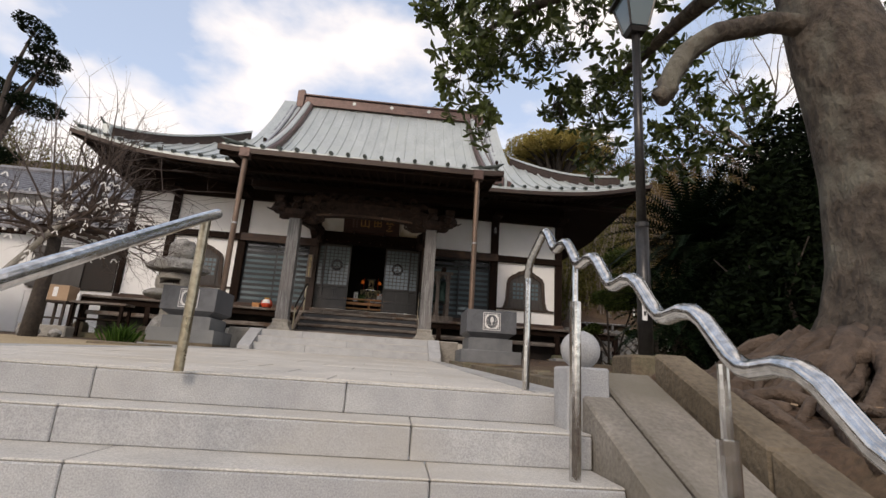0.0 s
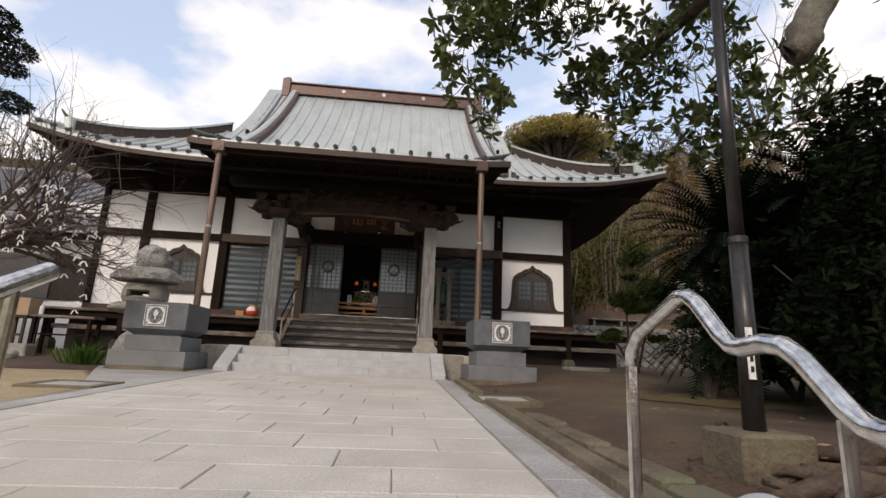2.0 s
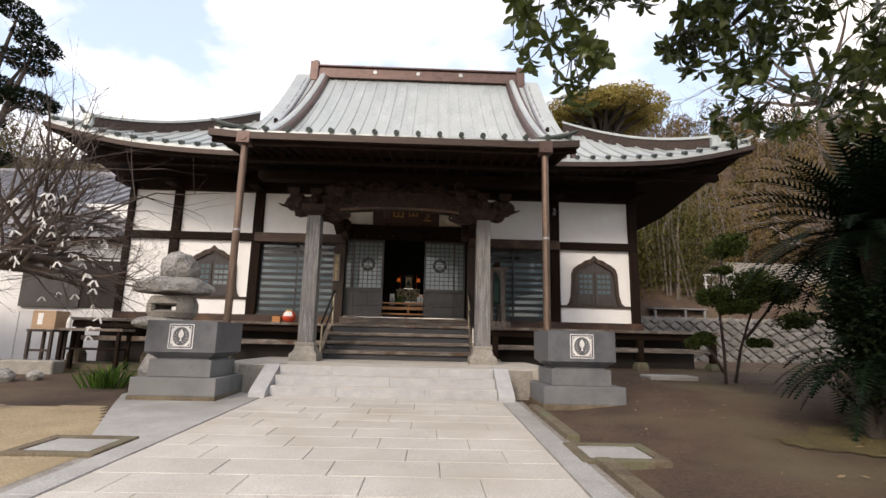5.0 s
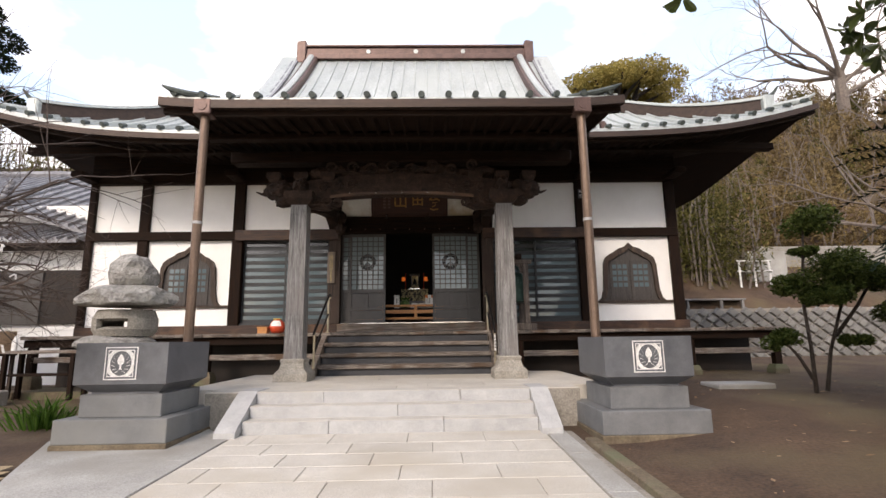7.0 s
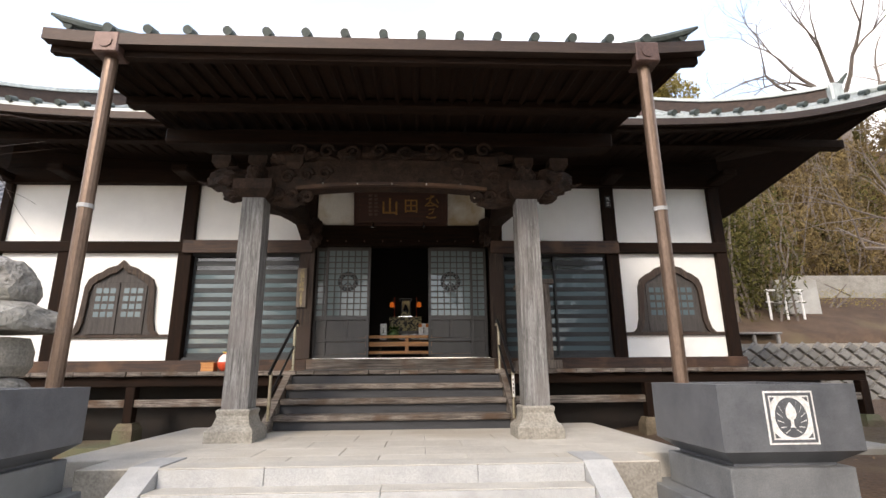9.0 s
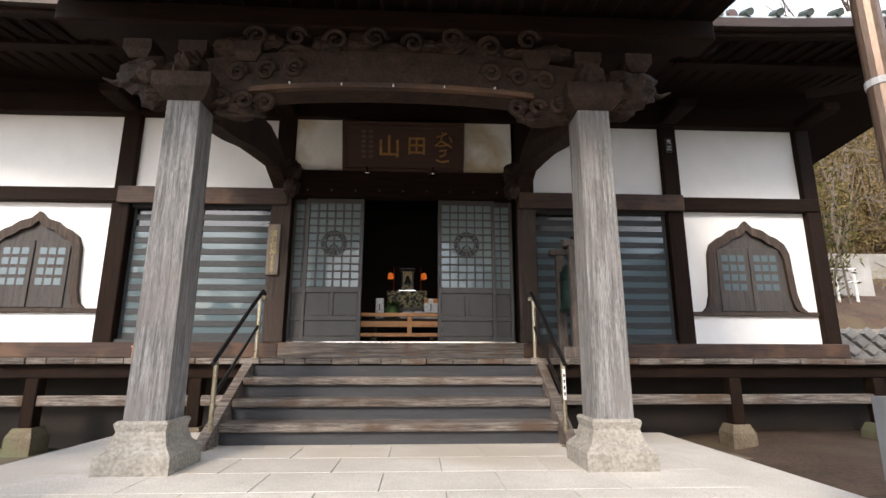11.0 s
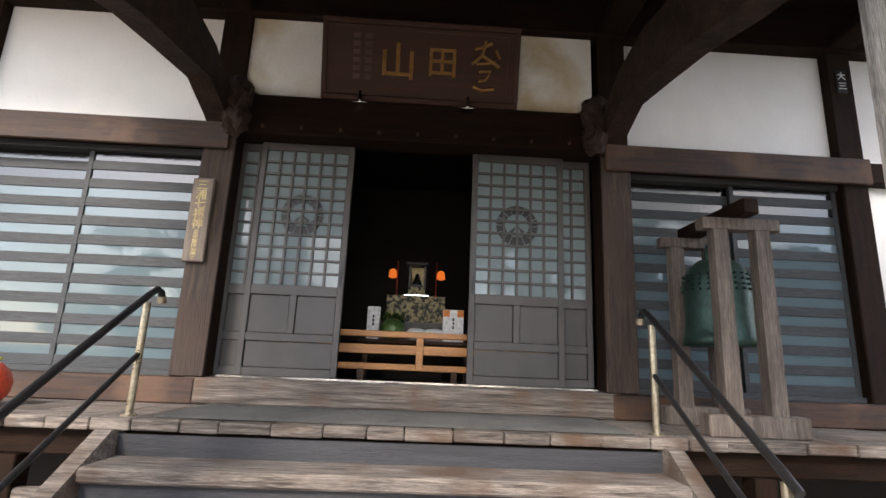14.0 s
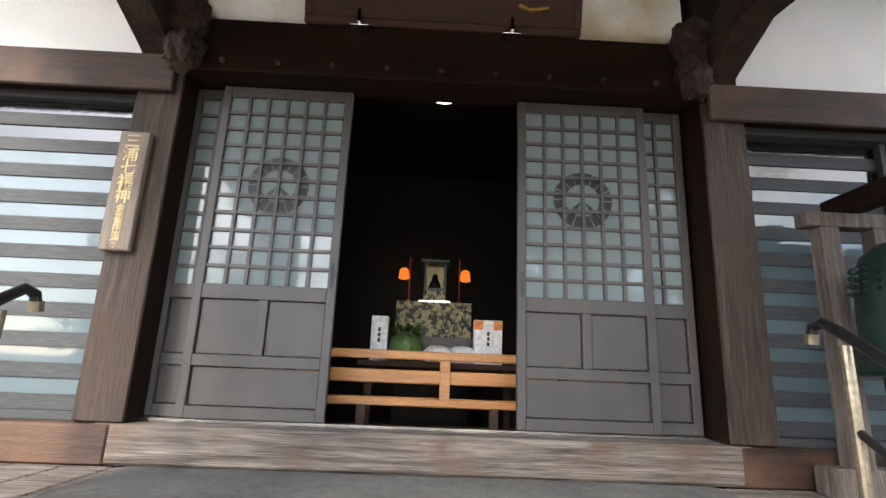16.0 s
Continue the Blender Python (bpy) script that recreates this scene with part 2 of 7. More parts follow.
m_pane = glass_mat()
m_frost = glass_mat()
m_frost.name = "pale_frosted_pane"
m_frost.node_tree.nodes["Principled BSDF"].inputs['Base Color'].default_value = (0.19, 0.235, 0.245, 1)
m_clear = plain("dark_clear_pane", (0.015, 0.017, 0.018), 0.03, spec=0.9)
m_gold = surf("gilt", (0.36, 0.27, 0.12), (0.52, 0.41, 0.21), 6, 0.45, 0.1, metal=0.35)
m_gilt = surf("dull_gilt", (0.20, 0.10, 0.025), (0.36, 0.19, 0.05), 9, 0.45, 0.2, metal=0.5)
m_plaque = surf("plaque_wood", (0.026, 0.008, 0.0035), (0.062, 0.019, 0.008), 3, 0.7, 0.2, stretch=(0.5, 8, 8))
m_orange = plain("red_lacquer", (0.62, 0.075, 0.03), 0.35)


# ---- mesh helpers ----
def world_of(o):
    return (world_of(o.parent) @ o.matrix_parent_inverse if o.parent else Matrix()) @ o.matrix_basis


def part(name, bm, material, parent=None, label="", smooth=False):
    if isinstance(bm, bmesh.types.BMesh):
        me = bpy.data.meshes.new(name)
        bmesh.ops.recalc_face_normals(bm, faces=bm.faces)
        bm.to_mesh(me)
        bm.free()
    else:
        me = bm
    if smooth:
        me.polygons.foreach_set("use_smooth", [True] * len(me.polygons))
    if not me.materials:
        me.materials.append(material)
    ob = new(name, me)
    if parent:
        ob.parent = parent
        ob.matrix_parent_inverse = world_of(parent).inverted()
    if label:
        tagged(ob, label)
    return ob


def thing(name, loc, label, category, group="", kind=""):
    e = new(name)
    e.empty_display_size = 0.2
    e.matrix_basis = Matrix.Translation(loc)
    return tagged(e, label, category, group, kind)


def box(bm, x0, x1, y0, y1, z0, z1, bev=0.0, m=None):
    r = bmesh.ops.create_cube(bm, size=1)
    vs = r['verts']
    for v in vs:
        v.co = Vector(((x0 + x1) / 2 + v.co.x * (x1 - x0), (y0 + y1) / 2 + v.co.y * (y1 - y0), (z0 + z1) / 2 + v.co.z * (z1 - z0)))
    if m is not None:
        for v in vs:
            v.co = m @ v.co
    if bev:
        es = list({e for v in vs for e in v.link_edges})
        bmesh.ops.bevel(bm, geom=es, offset=bev, segments=1, affect='EDGES', clamp_overlap=True)
    return vs


def bx(x0, x1, y0, y1, z0, z1, bev=0.01, m=None):
    bm = bmesh.new()
    box(bm, x0, x1, y0, y1, z0, z1, bev, m)
    return bm


def tube(bm, pts, radii, seg=10, caps=True):
    """A tube along points with a radius for each."""
    pts = [Vector(p) for p in pts]
    if not hasattr(radii, "__len__"):
        radii = [radii] * len(pts)
    rings = []
    up = None
    for i, p in enumerate(pts):
        d = (pts[min(i + 1, len(pts) - 1)] - pts[max(i - 1, 0)]).normalized()
        if up is None:
            up = Vector((0, 0, 1)) if abs(d.z) < 0.9 else Vector((1, 0, 0))
        s = d.cross(up).normalized()
        up = s.cross(d).normalized()
        rings.append([bm.verts.new(p + radii[i] * (math.cos(a) * s + math.sin(a) * up)) for a in [2 * math.pi * k / seg for k in range(seg)]])
    for a, b in zip(rings, rings[1:]):
        for k in range(seg):
            bm.faces.new((a[k], a[(k + 1) % seg], b[(k + 1) % seg], b[k]))
    if caps:
        bm.faces.new(rings[0][::-1])
        bm.faces.new(rings[-1])


def tubes(pts, radii, seg=10):
    bm = bmesh.new()
    tube(bm, pts, radii, seg)
    return bm


def lathe(prof, c, seg=24):
    """A turned shape: (radius, z) pairs about the upright axis at c."""
    bm = bmesh.new()
    rings = [[bm.verts.new((c[0] + r * math.cos(2 * math.pi * k / seg), c[1] + r * math.sin(2 * math.pi * k / seg), c[2] + z)) for k in range(seg)] for r, z in prof]
    for a, b in zip(rings, rings[1:]):
        for k in range(seg):
            bm.faces.new((a[k], a[(k + 1) % seg], b[(k + 1) % seg], b[k]))
    bm.faces.new(rings[0][::-1])
    bm.faces.new(rings[-1])
    return bm


def frustum(prof, cx, cy):
    """A square turned shape: (half x, half y, z) rings."""
    bm = bmesh.new()
    rings = [[bm.verts.new((cx + sx * hx, cy + sy * hy, z)) for sx, sy in ((-1, -1), (1, -1), (1, 1), (-1, 1))] for hx, hy, z in prof]
    for a, b in zip(rings, rings[1:]):
        for k in range(4):
            bm.faces.new((a[k], a[(k + 1) % 4], b[(k + 1) % 4], b[k]))
    bm.faces.new(rings[0][::-1])
    bm.faces.new(rings[-1])
    return bm


def extrude_xz(pts, y0, y1, bev=0.0):
    """A flat outline in x and z given thickness along y."""
    bm = bmesh.new()
    a = [bm.verts.new((x, y0, z)) for x, z in pts]
    b = [bm.verts.new((x, y1, z)) for x, z in pts]
    n = len(pts)
    bm.faces.new(a)
    bm.faces.new(b[::-1])
    for i in range(n):
        bm.faces.new((a[i], b[i], b[(i + 1) % n], a[(i + 1) % n]))
    bmesh.ops.recalc_face_normals(bm, faces=bm.faces)
    return bm


def mesh_of(name, verts, faces):
    me = bpy.data.meshes.new(name)
    me.from_pydata([tuple(v) for v in verts], [], faces)
    me.update()
    return me


def rock(name, c, size, parent, material, seed, rough=0.18, label="", sub=3, flat=None):
    bm = bmesh.new()
    bmesh.ops.create_icosphere(bm, subdivisions=sub, radius=1)
    for v in bm.verts:
        d = noise.noise(v.co * 1.4 + Vector((seed, 0, 0))) * rough + noise.noise(v.co * 4 + Vector((0, seed, 0))) * rough * 0.45
        p = v.co * (1 + d)
        v.co = Vector((p.x * size[0], p.y * size[1], p.z * size[2])) + Vector(c)
        if flat is not None:
            v.co.z = max(v.co.z, flat)
    return part(name, bm, material, parent, label)

# ---- plan ----
CX = -1.18          # the hall's middle line
WALL = 16.5         # front face of the hall's wall
PLAT = 0.77         # stone platform
DECK = 1.62         # wooden veranda
PAVE_Y, PAVE_Z = 2.6, 0.02
SLOPE = (0.30 - PAVE_Z) / (11.05 - PAVE_Y)


def pave_z(y):
    return PAVE_Z + SLOPE * (y - PAVE_Y)


# ---- ground ----
def ground_height(x, y):
    yy = min(max(y, PAVE_Y), 18)
    h = pave_z(yy) - 0.06
    if y < PAVE_Y:
        h -= min(0.45 * (PAVE_Y - y), 2.2) + (0.35 if -4 < x < 1.5 else 0)
    if x > 1.3 and y < 9:
        h += 0.16 * min(1, (x - 1.3) / 1.2) * min(1, (9 - y) / 4) + (0.45 * (PAVE_Y - y) * 0.55 if 0 < PAVE_Y - y < 4.8 else (1.2 if y <= PAVE_Y - 4.8 else 0))
    if x > 1.6 and y > 7:
        h += 0.24 * min(1, (x - 1.6) / 2.0) * min(1, (y - 7) / 4)
    # wooded slopes behind and beside the hall
    if y > 22.1 and x > 7:
        h += 2.0 * min(1, (y - 22.1) / 0.6) * min(1, (x - 7) / 0.8)
        h += (0.5 * max(0, min(y, 30) - 23) + 0.95 * max(0, min(y, 44) - 30)) * min(1, (x - 7) / 3)
    elif y > 30:
        h += min((y - 30) * 0.4, 12)
    if x < -16 and y > 10:
        h += min((-16 - x) * 0.5, 9)
    return h


def grid_mesh(name, xs, ys, skip, zf):
    idx, verts, faces = {}, [], []
    for j, y in enumerate(ys):
        for i, x in enumerate(xs):
            idx[i, j] = len(verts)
            verts.append((x, y, zf(x, y)))
    for j in range(len(ys) - 1):
        for i in range(len(xs) - 1):
            if not skip((xs[i] + xs[i + 1]) / 2, (ys[j] + ys[j + 1]) / 2):
                faces.append((idx[i, j], idx[i + 1, j], idx[i + 1, j + 1], idx[i, j + 1]))
    return mesh_of(name, verts, faces)


gx = [-900, -300, -120, -60, -40] + [-30 + 0.6 * i for i in range(101)] + [34, 40, 60, 120, 300, 900]
gy = [-900, -300, -100, -40, -20, -12] + [-10 + 0.6 * i for i in range(101)] + [55, 60, 70, 90, 140, 300, 900]
g = part("ground", grid_mesh("ground", gx, gy, lambda x, y: -3.6 < x < 0.6 and -1.0 < y < 11.0, lambda x, y: ground_height(x, y) + 0.025 * noise.noise(Vector((x, y, 0)) * 0.9)), m_soil, None, smooth=True)
tagged(g, "bare brown soil ground sloping gently up to the hall", "ground", kind="structure")
lawn = part("lawn", grid_mesh("lawn", [-16 + 0.125 * i for i in range(101)], [2.8 + 0.1 * i for i in range(76)], lambda x, y: x > -3.55 - 0.62 * max(0, y - 7.7) or y > 9.9 + 0.3 * noise.noise(Vector((x * 0.6, 5, 0))), lambda x, y: pave_z(y) - 0.014 + 0.010 * noise.noise(Vector((x, y, 3)) * 0.7)), m_sand, None, smooth=True)
tagged(lawn, "dry straw-coloured lawn beside the stone path", "lawn", kind="structure")

bm = bmesh.new()
apron_top = [bm.verts.new((x, y, pave_z(y) - 0.008)) for x, y in ((-3.385, 8.06), (-3.385, 11.2), (-3.7, 11.6), (-5.3, 11.6), (-5.35, 11.0), (-4.75, 9.75), (-4.35, 8.95), (-3.9, 8.06))]
apron_low = [bm.verts.new(v.co - Vector((0, 0, 0.12))) for v in apron_top]
bm.faces.new(apron_top)
for i in range(len(apron_top)):
    bm.faces.new((apron_top[i], apron_low[i], apron_low[(i + 1) % 8], apron_top[(i + 1) % 8]))
ap = part("apron", bm, m_concrete, None)
tagged(ap, "worn grey concrete apron beside the path", "pavement", kind="structure")

def moss_gap(x, y):
    return ((x - 5.0) / 1.5) ** 2 + ((y - 8.2) / 0.9) ** 2 > 0.8 + 0.9 * noise.noise(Vector((x * 1.3, y * 1.3, 7)))


m_moss = surf("yellow_moss", (0.085, 0.062, 0.022), (0.15, 0.115, 0.038), 3.0, 0.95, 0.8, fine=40, grain=0.9)
moss = part("moss", grid_mesh("moss", [3.2 + 0.08 * i for i in range(46)], [6.9 + 0.08 * i for i in range(34)], moss_gap, lambda x, y: ground_height(x, y) + 0.012 + 0.025 * noise.noise(Vector((x, y, 0)) * 0.9) + 0.008 * noise.noise(Vector((x, y, 1)) * 4)), m_moss, None, smooth=True)
tagged(moss, "yellow-green moss patch on the bare soil", "moss", kind="structure")

# ---- stone stair up to the court ----
stair = thing("stone_stair", (CX, PAVE_Y, PAVE_Z), "pale granite steps leading up to the court", "stair", kind="structure")
RISE, RUN = 0.15, 0.33
rs = random.Random(4)
for k in range(11):
    z1, y1 = PAVE_Z - RISE * k, PAVE_Y - RUN * k
    xa = -3.6
    while xa < 0.9:
        xb = min(xa + rs.uniform(1.0, 1.5), 0.9)
        if 0.9 - xb < 0.4:
            xb = 0.9
        d = RUN + (0.06 if k else 0.12)
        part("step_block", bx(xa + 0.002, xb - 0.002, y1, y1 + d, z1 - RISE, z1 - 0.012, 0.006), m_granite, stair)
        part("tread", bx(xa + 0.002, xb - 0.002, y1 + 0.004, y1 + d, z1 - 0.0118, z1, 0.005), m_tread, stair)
        xa = xb
part("stair_bed", bx(-3.6, 0.9, PAVE_Y - RUN * 11, PAVE_Y + 0.4, -3.2, -1.68, 0), m_joint, stair)

# ---- path ----
path = thing("path", (CX, 7, pave_z(7)), "pale stone-paved path from the stair to the hall", "path", kind="structure")
tilt = math.atan(SLOPE)


def slab(x0, x1, y0, y1, dz=0.0, thick=0.08):
    bm = bmesh.new()
    vs = box(bm, x0 + 0.003, x1 - 0.003, y0 + 0.003, y1 - 0.003, -thick, 0, 0.006)
    for v in bm.verts:
        v.co.z += pave_z(v.co.y) + dz
    return bm


yb = PAVE_Y + 0.12
row = 0
while yb < 11.0:
    ye = min(yb + 0.46, 11.05)
    if 11.05 - ye < 0.2:
        ye = 11.05
    xa = -3.1
    off = (row % 3) * 0.3
    while xa < 0.74:
        xb = min(xa + (0.92 - off if xa == -3.1 else 0.92), 0.75)
        if 0.75 - xb < 0.2:
            xb = 0.75
        part("paving_slab", slab(xa, xb, yb, ye, rs.uniform(-0.0015, 0.0015)), m_slab, path)
        xa = xb
    yb = ye
    row += 1
part("path_bed", slab(-3.7, 1.12, PAVE_Y + 0.1, 11.05, -0.012, 0.2), m_joint, path)
for xa, xb in ((-3.38, -3.12), (0.77, 1.02)):
    y = PAVE_Y + 0.13
    while y < 11:
        part("border_stone", slab(xa, xb, y, min(y + 1.2, 11.05), 0.002), m_concrete, path)
        y += 1.2
kerb = thing("kerb", (1.2, 6, 0.1), "low weathered stone kerb along the path", "kerb", kind="structure")
y = PAVE_Y + 0.3
while y < 10.4:
    if not 7.2 < y + 0.45 < 8.3:
        part("kerb_stone", slab(1.09, 1.24, y, min(y + 0.9, 10.4), 0.05, 0.2), m_kerb, kerb)
    y += 0.9

# ---- stone platform and its three steps ----
plat = thing("stone_platform", (CX, 14, PLAT), "pale stone platform under the porch", "platform", kind="structure")
part("platform_core", bx(-3.75, 1.4, 11.57, 15.2, 0.1, PLAT - 0.012, 0), m_joint, plat)
ya = 11.57
row = 0
while ya < 15.1:
    yb = ya + 0.56
    xa = -3.75
    while xa < 1.39:
        xb = min(xa + (0.45 if row % 2 and xa == -3.75 else 0.86), 1.4)
        part("platform_slab", bx(xa + 0.003, xb - 0.003, ya + 0.003, yb - 0.003, PLAT - 0.06, PLAT, 0.004), m_slab, plat)
        xa = xb
    ya = yb
    row += 1
for s in (-1, 1):
    x0, x1 = (-4.35, -3.75) if s < 0 else (1.4, 1.98)
    part("platform_wing", bx(x0, x1, 12.1, 15.2, 0.1, PLAT - 0.005, 0.01), m_slab, plat)
for k, (y0, zt) in enumerate(((11.05, 0.46), (11.30, 0.615), (11.55, PLAT))):
    cuts = [(-3.04, -1.95, -0.5, 0.70), (-3.04, -1.1, 0.70), (-3.04, -2.13, -0.26, 0.70)][k]
    for a, b in zip(cuts, cuts[1:]):
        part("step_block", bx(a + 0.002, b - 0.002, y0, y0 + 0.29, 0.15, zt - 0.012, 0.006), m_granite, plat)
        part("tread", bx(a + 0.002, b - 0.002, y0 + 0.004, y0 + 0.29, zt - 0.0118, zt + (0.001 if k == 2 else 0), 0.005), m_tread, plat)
for x0, x1 in ((-3.30, -3.043), (0.703, 0.96)):
    bm = bmesh.new()
    prof = ((10.85, 0.1), (10.85, 0.36), (10.93, 0.42), (11.60, PLAT + 0.012), (12.1, PLAT + 0.012), (12.1, 0.1))
    a = [bm.verts.new((x0, y, z)) for y, z in prof]
    b = [bm.verts.new((x1, y, z)) for y, z in prof]
    bm.faces.new(a)
    bm.faces.new(b[::-1])
    for i in range(len(prof)):
        bm.faces.new((a[i], a[(i + 1) % len(prof)], b[(i + 1) % len(prof)], b[i]))
    part("side_kerb", bm, m_granite, plat)

# ---- hall ----
hall = thing("temple_hall", (CX, WALL, 0.3), "white-plastered wooden temple hall with a dark timber frame", "temple", kind="structure")
posts = [(-8.95, 0.16), (-7.65, 0.24), (-5.37, 0.26), (-3.0, 0.28), (0.71, 0.28), (3.08, 0.26), (5.34, 0.24)]
for x, w in posts:
    part("post", bx(x - w / 2, x + w / 2, WALL - 0.10, WALL + 0.16, 1.2, 5.55, 0.012), m_dark_z, hall)
bays = [(-8.87, -7.77), (-7.53, -5.5), (-5.24, -3.14), (0.85, 2.95), (3.21, 5.22)]
for i, (a, b) in enumerate(bays):
    part("upper_plaster", bx(a, b, WALL, WALL + 0.12, 4.10, 5.30, 0), m_plaster, hall)
    if i in (0, 1, 4):
        part("lower_plaster", bx(a, b, WALL, WALL + 0.12, 1.83, 3.89, 0), m_plaster, hall)
for a, b in ((-8.95, -3.14), (0.85, 5.42)):
    part("mid_beam", bx(a, b, WALL - 0.13, WALL + 0.1, 3.89, 4.10, 0.012), m_dark_x, hall)
part("head_beam", bx(-9.0, 5.5, WALL - 0.16, WALL + 0.1, 5.30, 5.62, 0.012), m_dark_x, hall)
for a, b in ((-9.0, -2.9), (0.6, 5.5)):
    part("ground_beam", bx(a, b, WALL - 0.17, WALL + 0.12, 1.62, 1.83, 0.012), m_brown, hall)
# side and rear walls, floor and ceiling of the inside
part("side_wall", bx(5.30, 5.44, WALL + 0.16, 27, 0.5, 5.6, 0), m_plaster, hall)
part("side_wall", bx(-9.02, -8.88, WALL + 0.16, 27, 0.5, 5.6, 0), m_plaster, hall)
part("rear_wall", bx(-9.0, 5.4, 26.9, 27.05, 0.5, 5.6, 0), m_plaster, hall)
# near-black wood: the gloom of the dim room is put into its colour
m_gloom = surf("gloom_wood", (0.007, 0.0045, 0.003), (0.022, 0.0125, 0.008), 3, 0.7, 0.1)
part("inner_floor", bx(-8.9, 5.3, WALL + 0.2, 26.9, 1.60, 1.72, 0), m_gloom, hall)
part("inner_ceiling", bx(-8.9, 5.3, WALL + 0.2, 26.9, 5.0, 5.1, 0), m_gloom, hall)
part("inner_screen", bx(-8.9, 5.3, 20.5, 20.6, 1.72, 5.0, 0), m_gloom, hall)
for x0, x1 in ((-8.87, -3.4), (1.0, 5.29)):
    part("inner_partition", bx(x0, x1, WALL + 0.32, WALL + 0.36, 1.72, 5.0, 0), m_gloom, hall)

# ---- veranda ----
deck = thing("veranda", (CX, 15.9, DECK), "weathered plank veranda on posts round the hall", "veranda", kind="structure")
xa = -9.4
while xa < 7.0:
    xb = xa + rs.uniform(0.24, 0.34)
    bm = bx(xa, xb - 0.006, 15.36 + rs.uniform(-0.012, 0.012), WALL - 0.17, DECK - 0.07 + rs.uniform(-0.004, 0.004), DECK + rs.uniform(-0.003, 0.003), 0.008)
    part("plank", bm, m_grey_x, deck)
    xa = xb
part("edge_beam", bx(-9.4, 7.0, 15.46, 15.6, DECK - 0.24, DECK - 0.075, 0.01), m_dark_x, deck)
part("low_rail", bx(-9.3, -3.1, 15.44, 15.52, 1.06, 1.18, 0.01), m_grey_x, deck)
part("low_rail", bx(0.7, 7.0, 15.44, 15.52, 1.06, 1.18, 0.01), m_grey_x, deck)
for x in (-9.2, -7.4, -5.5, -3.6, 1.25, 3.1, 5.0, 6.9):
    part("veranda_post", bx(x - 0.075, x + 0.075, 15.42, 15.57, 0.82, DECK - 0.24, 0.008), m_dark_z, deck)
    part("pad_stone", frustum(((0.16, 0.16, 0.3), (0.15, 0.15, 0.72), (0.11, 0.11, 0.82)), x, 15.5), m_kerb, deck)
# near-black sheet that stands in for the shade beneath the deck
part("under_deck_shade", bx(-9.2, 6.8, 16.25, 16.3, 0.3, DECK - 0.08, 0), m_gloom, deck)
for x0, x1 in ((-9.4, -3.75), (1.4, 7.2)):
    part("foot_course", bx(x0, x1, 14.9, 15.9, 0.1, 0.52, 0.01), m_kerb, deck)

# ---- wooden stair ----
wst = thing("wooden_stair", (CX, 15, PLAT), "weathered wooden steps with dark rubber risers", "stair")
m_riser = surf("dark_riser", (0.017, 0.018, 0.022), (0.042, 0.043, 0.049), 3, 0.6, 0.3, stretch=(0.4, 6, 6))
for k in range(4):
    zt = PLAT + (DECK - PLAT) / 4 * (k + 1)
    yf = 14.41 + 0.30 * k
    if k < 3:
        part("tread", bx(-2.90, 0.54, yf, yf + 0.36, zt - 0.085, zt, 0.015), m_grey_x, wst)
    part("riser", bx(-2.90, 0.54, yf + 0.06, yf + 0.09, zt - 0.215, zt - 0.085 if k < 3 else zt - 0.09, 0), m_riser, wst)
for x0, x1 in ((-3.01, -2.905), (0.545, 0.65)):
    bm = bmesh.new()
    prof = ((14.16, PLAT), (14.46, PLAT), (15.45, 1.42), (15.45, 1.56), (15.3, 1.56), (14.16, PLAT + 0.08))
    a = [bm.verts.new((x0, y, z)) for y, z in prof]
    b = [bm.verts.new((x1, y, z)) for y, z in prof]
    bm.faces.new(a)
    bm.faces.new(b[::-1])
    for i in range(len(prof)):
        bm.faces.new((a[i], a[(i + 1) % len(prof)], b[(i + 1) % len(prof)], b[i]))
    part("stringer", bm, m_grey_x, wst)

# ---- porch pillars ----
PILY = 13.45


def pillar(x):
    e = thing("porch_pillar", (x, PILY, PLAT), "square weathered grey timber pillar on a stone base", "pillar", "porch pillars")
    part("base", frustum(((0.285, 0.285, PLAT), (0.285, 0.285, PLAT + 0.13), (0.27, 0.27, PLAT + 0.15), (0.22, 0.22, PLAT + 0.2), (0.19, 0.19, PLAT + 0.30), (0.205, 0.205, PLAT + 0.36), (0.19, 0.19, PLAT + 0.38)), x, PILY), m_tuff, e, "flared tuff stone base")
    part("shaft", frustum(((0.160, 0.160, PLAT + 0.375), (0.146, 0.146, 3.90)), x, PILY), m_grey_z, e)
    return e


for x in (CX - 1.875, CX + 1.875):
    pillar(x)

# ---- roof ----
EY, EZ = 14.4, 5.82      # front eave of the main roof
RY, RZ = 21.6, 11.93      # ridge
HALF = 8.85
GAB = 5.0


def prof(d):
    """Height above the eave at a distance d in from it, a hollow curve."""
    u = d / (RY - EY)
    return (RZ - EZ) * (0.52 * u + 0.48 * u * u)


def roof_z(x, y):
    dx = abs(x - CX)
    df = max(0.0, (y - EY) if y <= RY else (2 * RY - EY - y))
    d = df
    if dx > GAB:
        d = min(d, max(0.0, HALF - dx))
    lift = 0.55 * max(0.0, (dx - 2.5) / (HALF - 2.5)) ** 3 * max(0.0, 1 - df / 5.0) + (0.42 * max(0.0, 1 - df / 4.0) ** 0 * max(0.0, 1 - (HALF - dx) / 2.0) * 0.2 if dx > HALF - 2 else 0)
    return EZ + prof(d) + lift


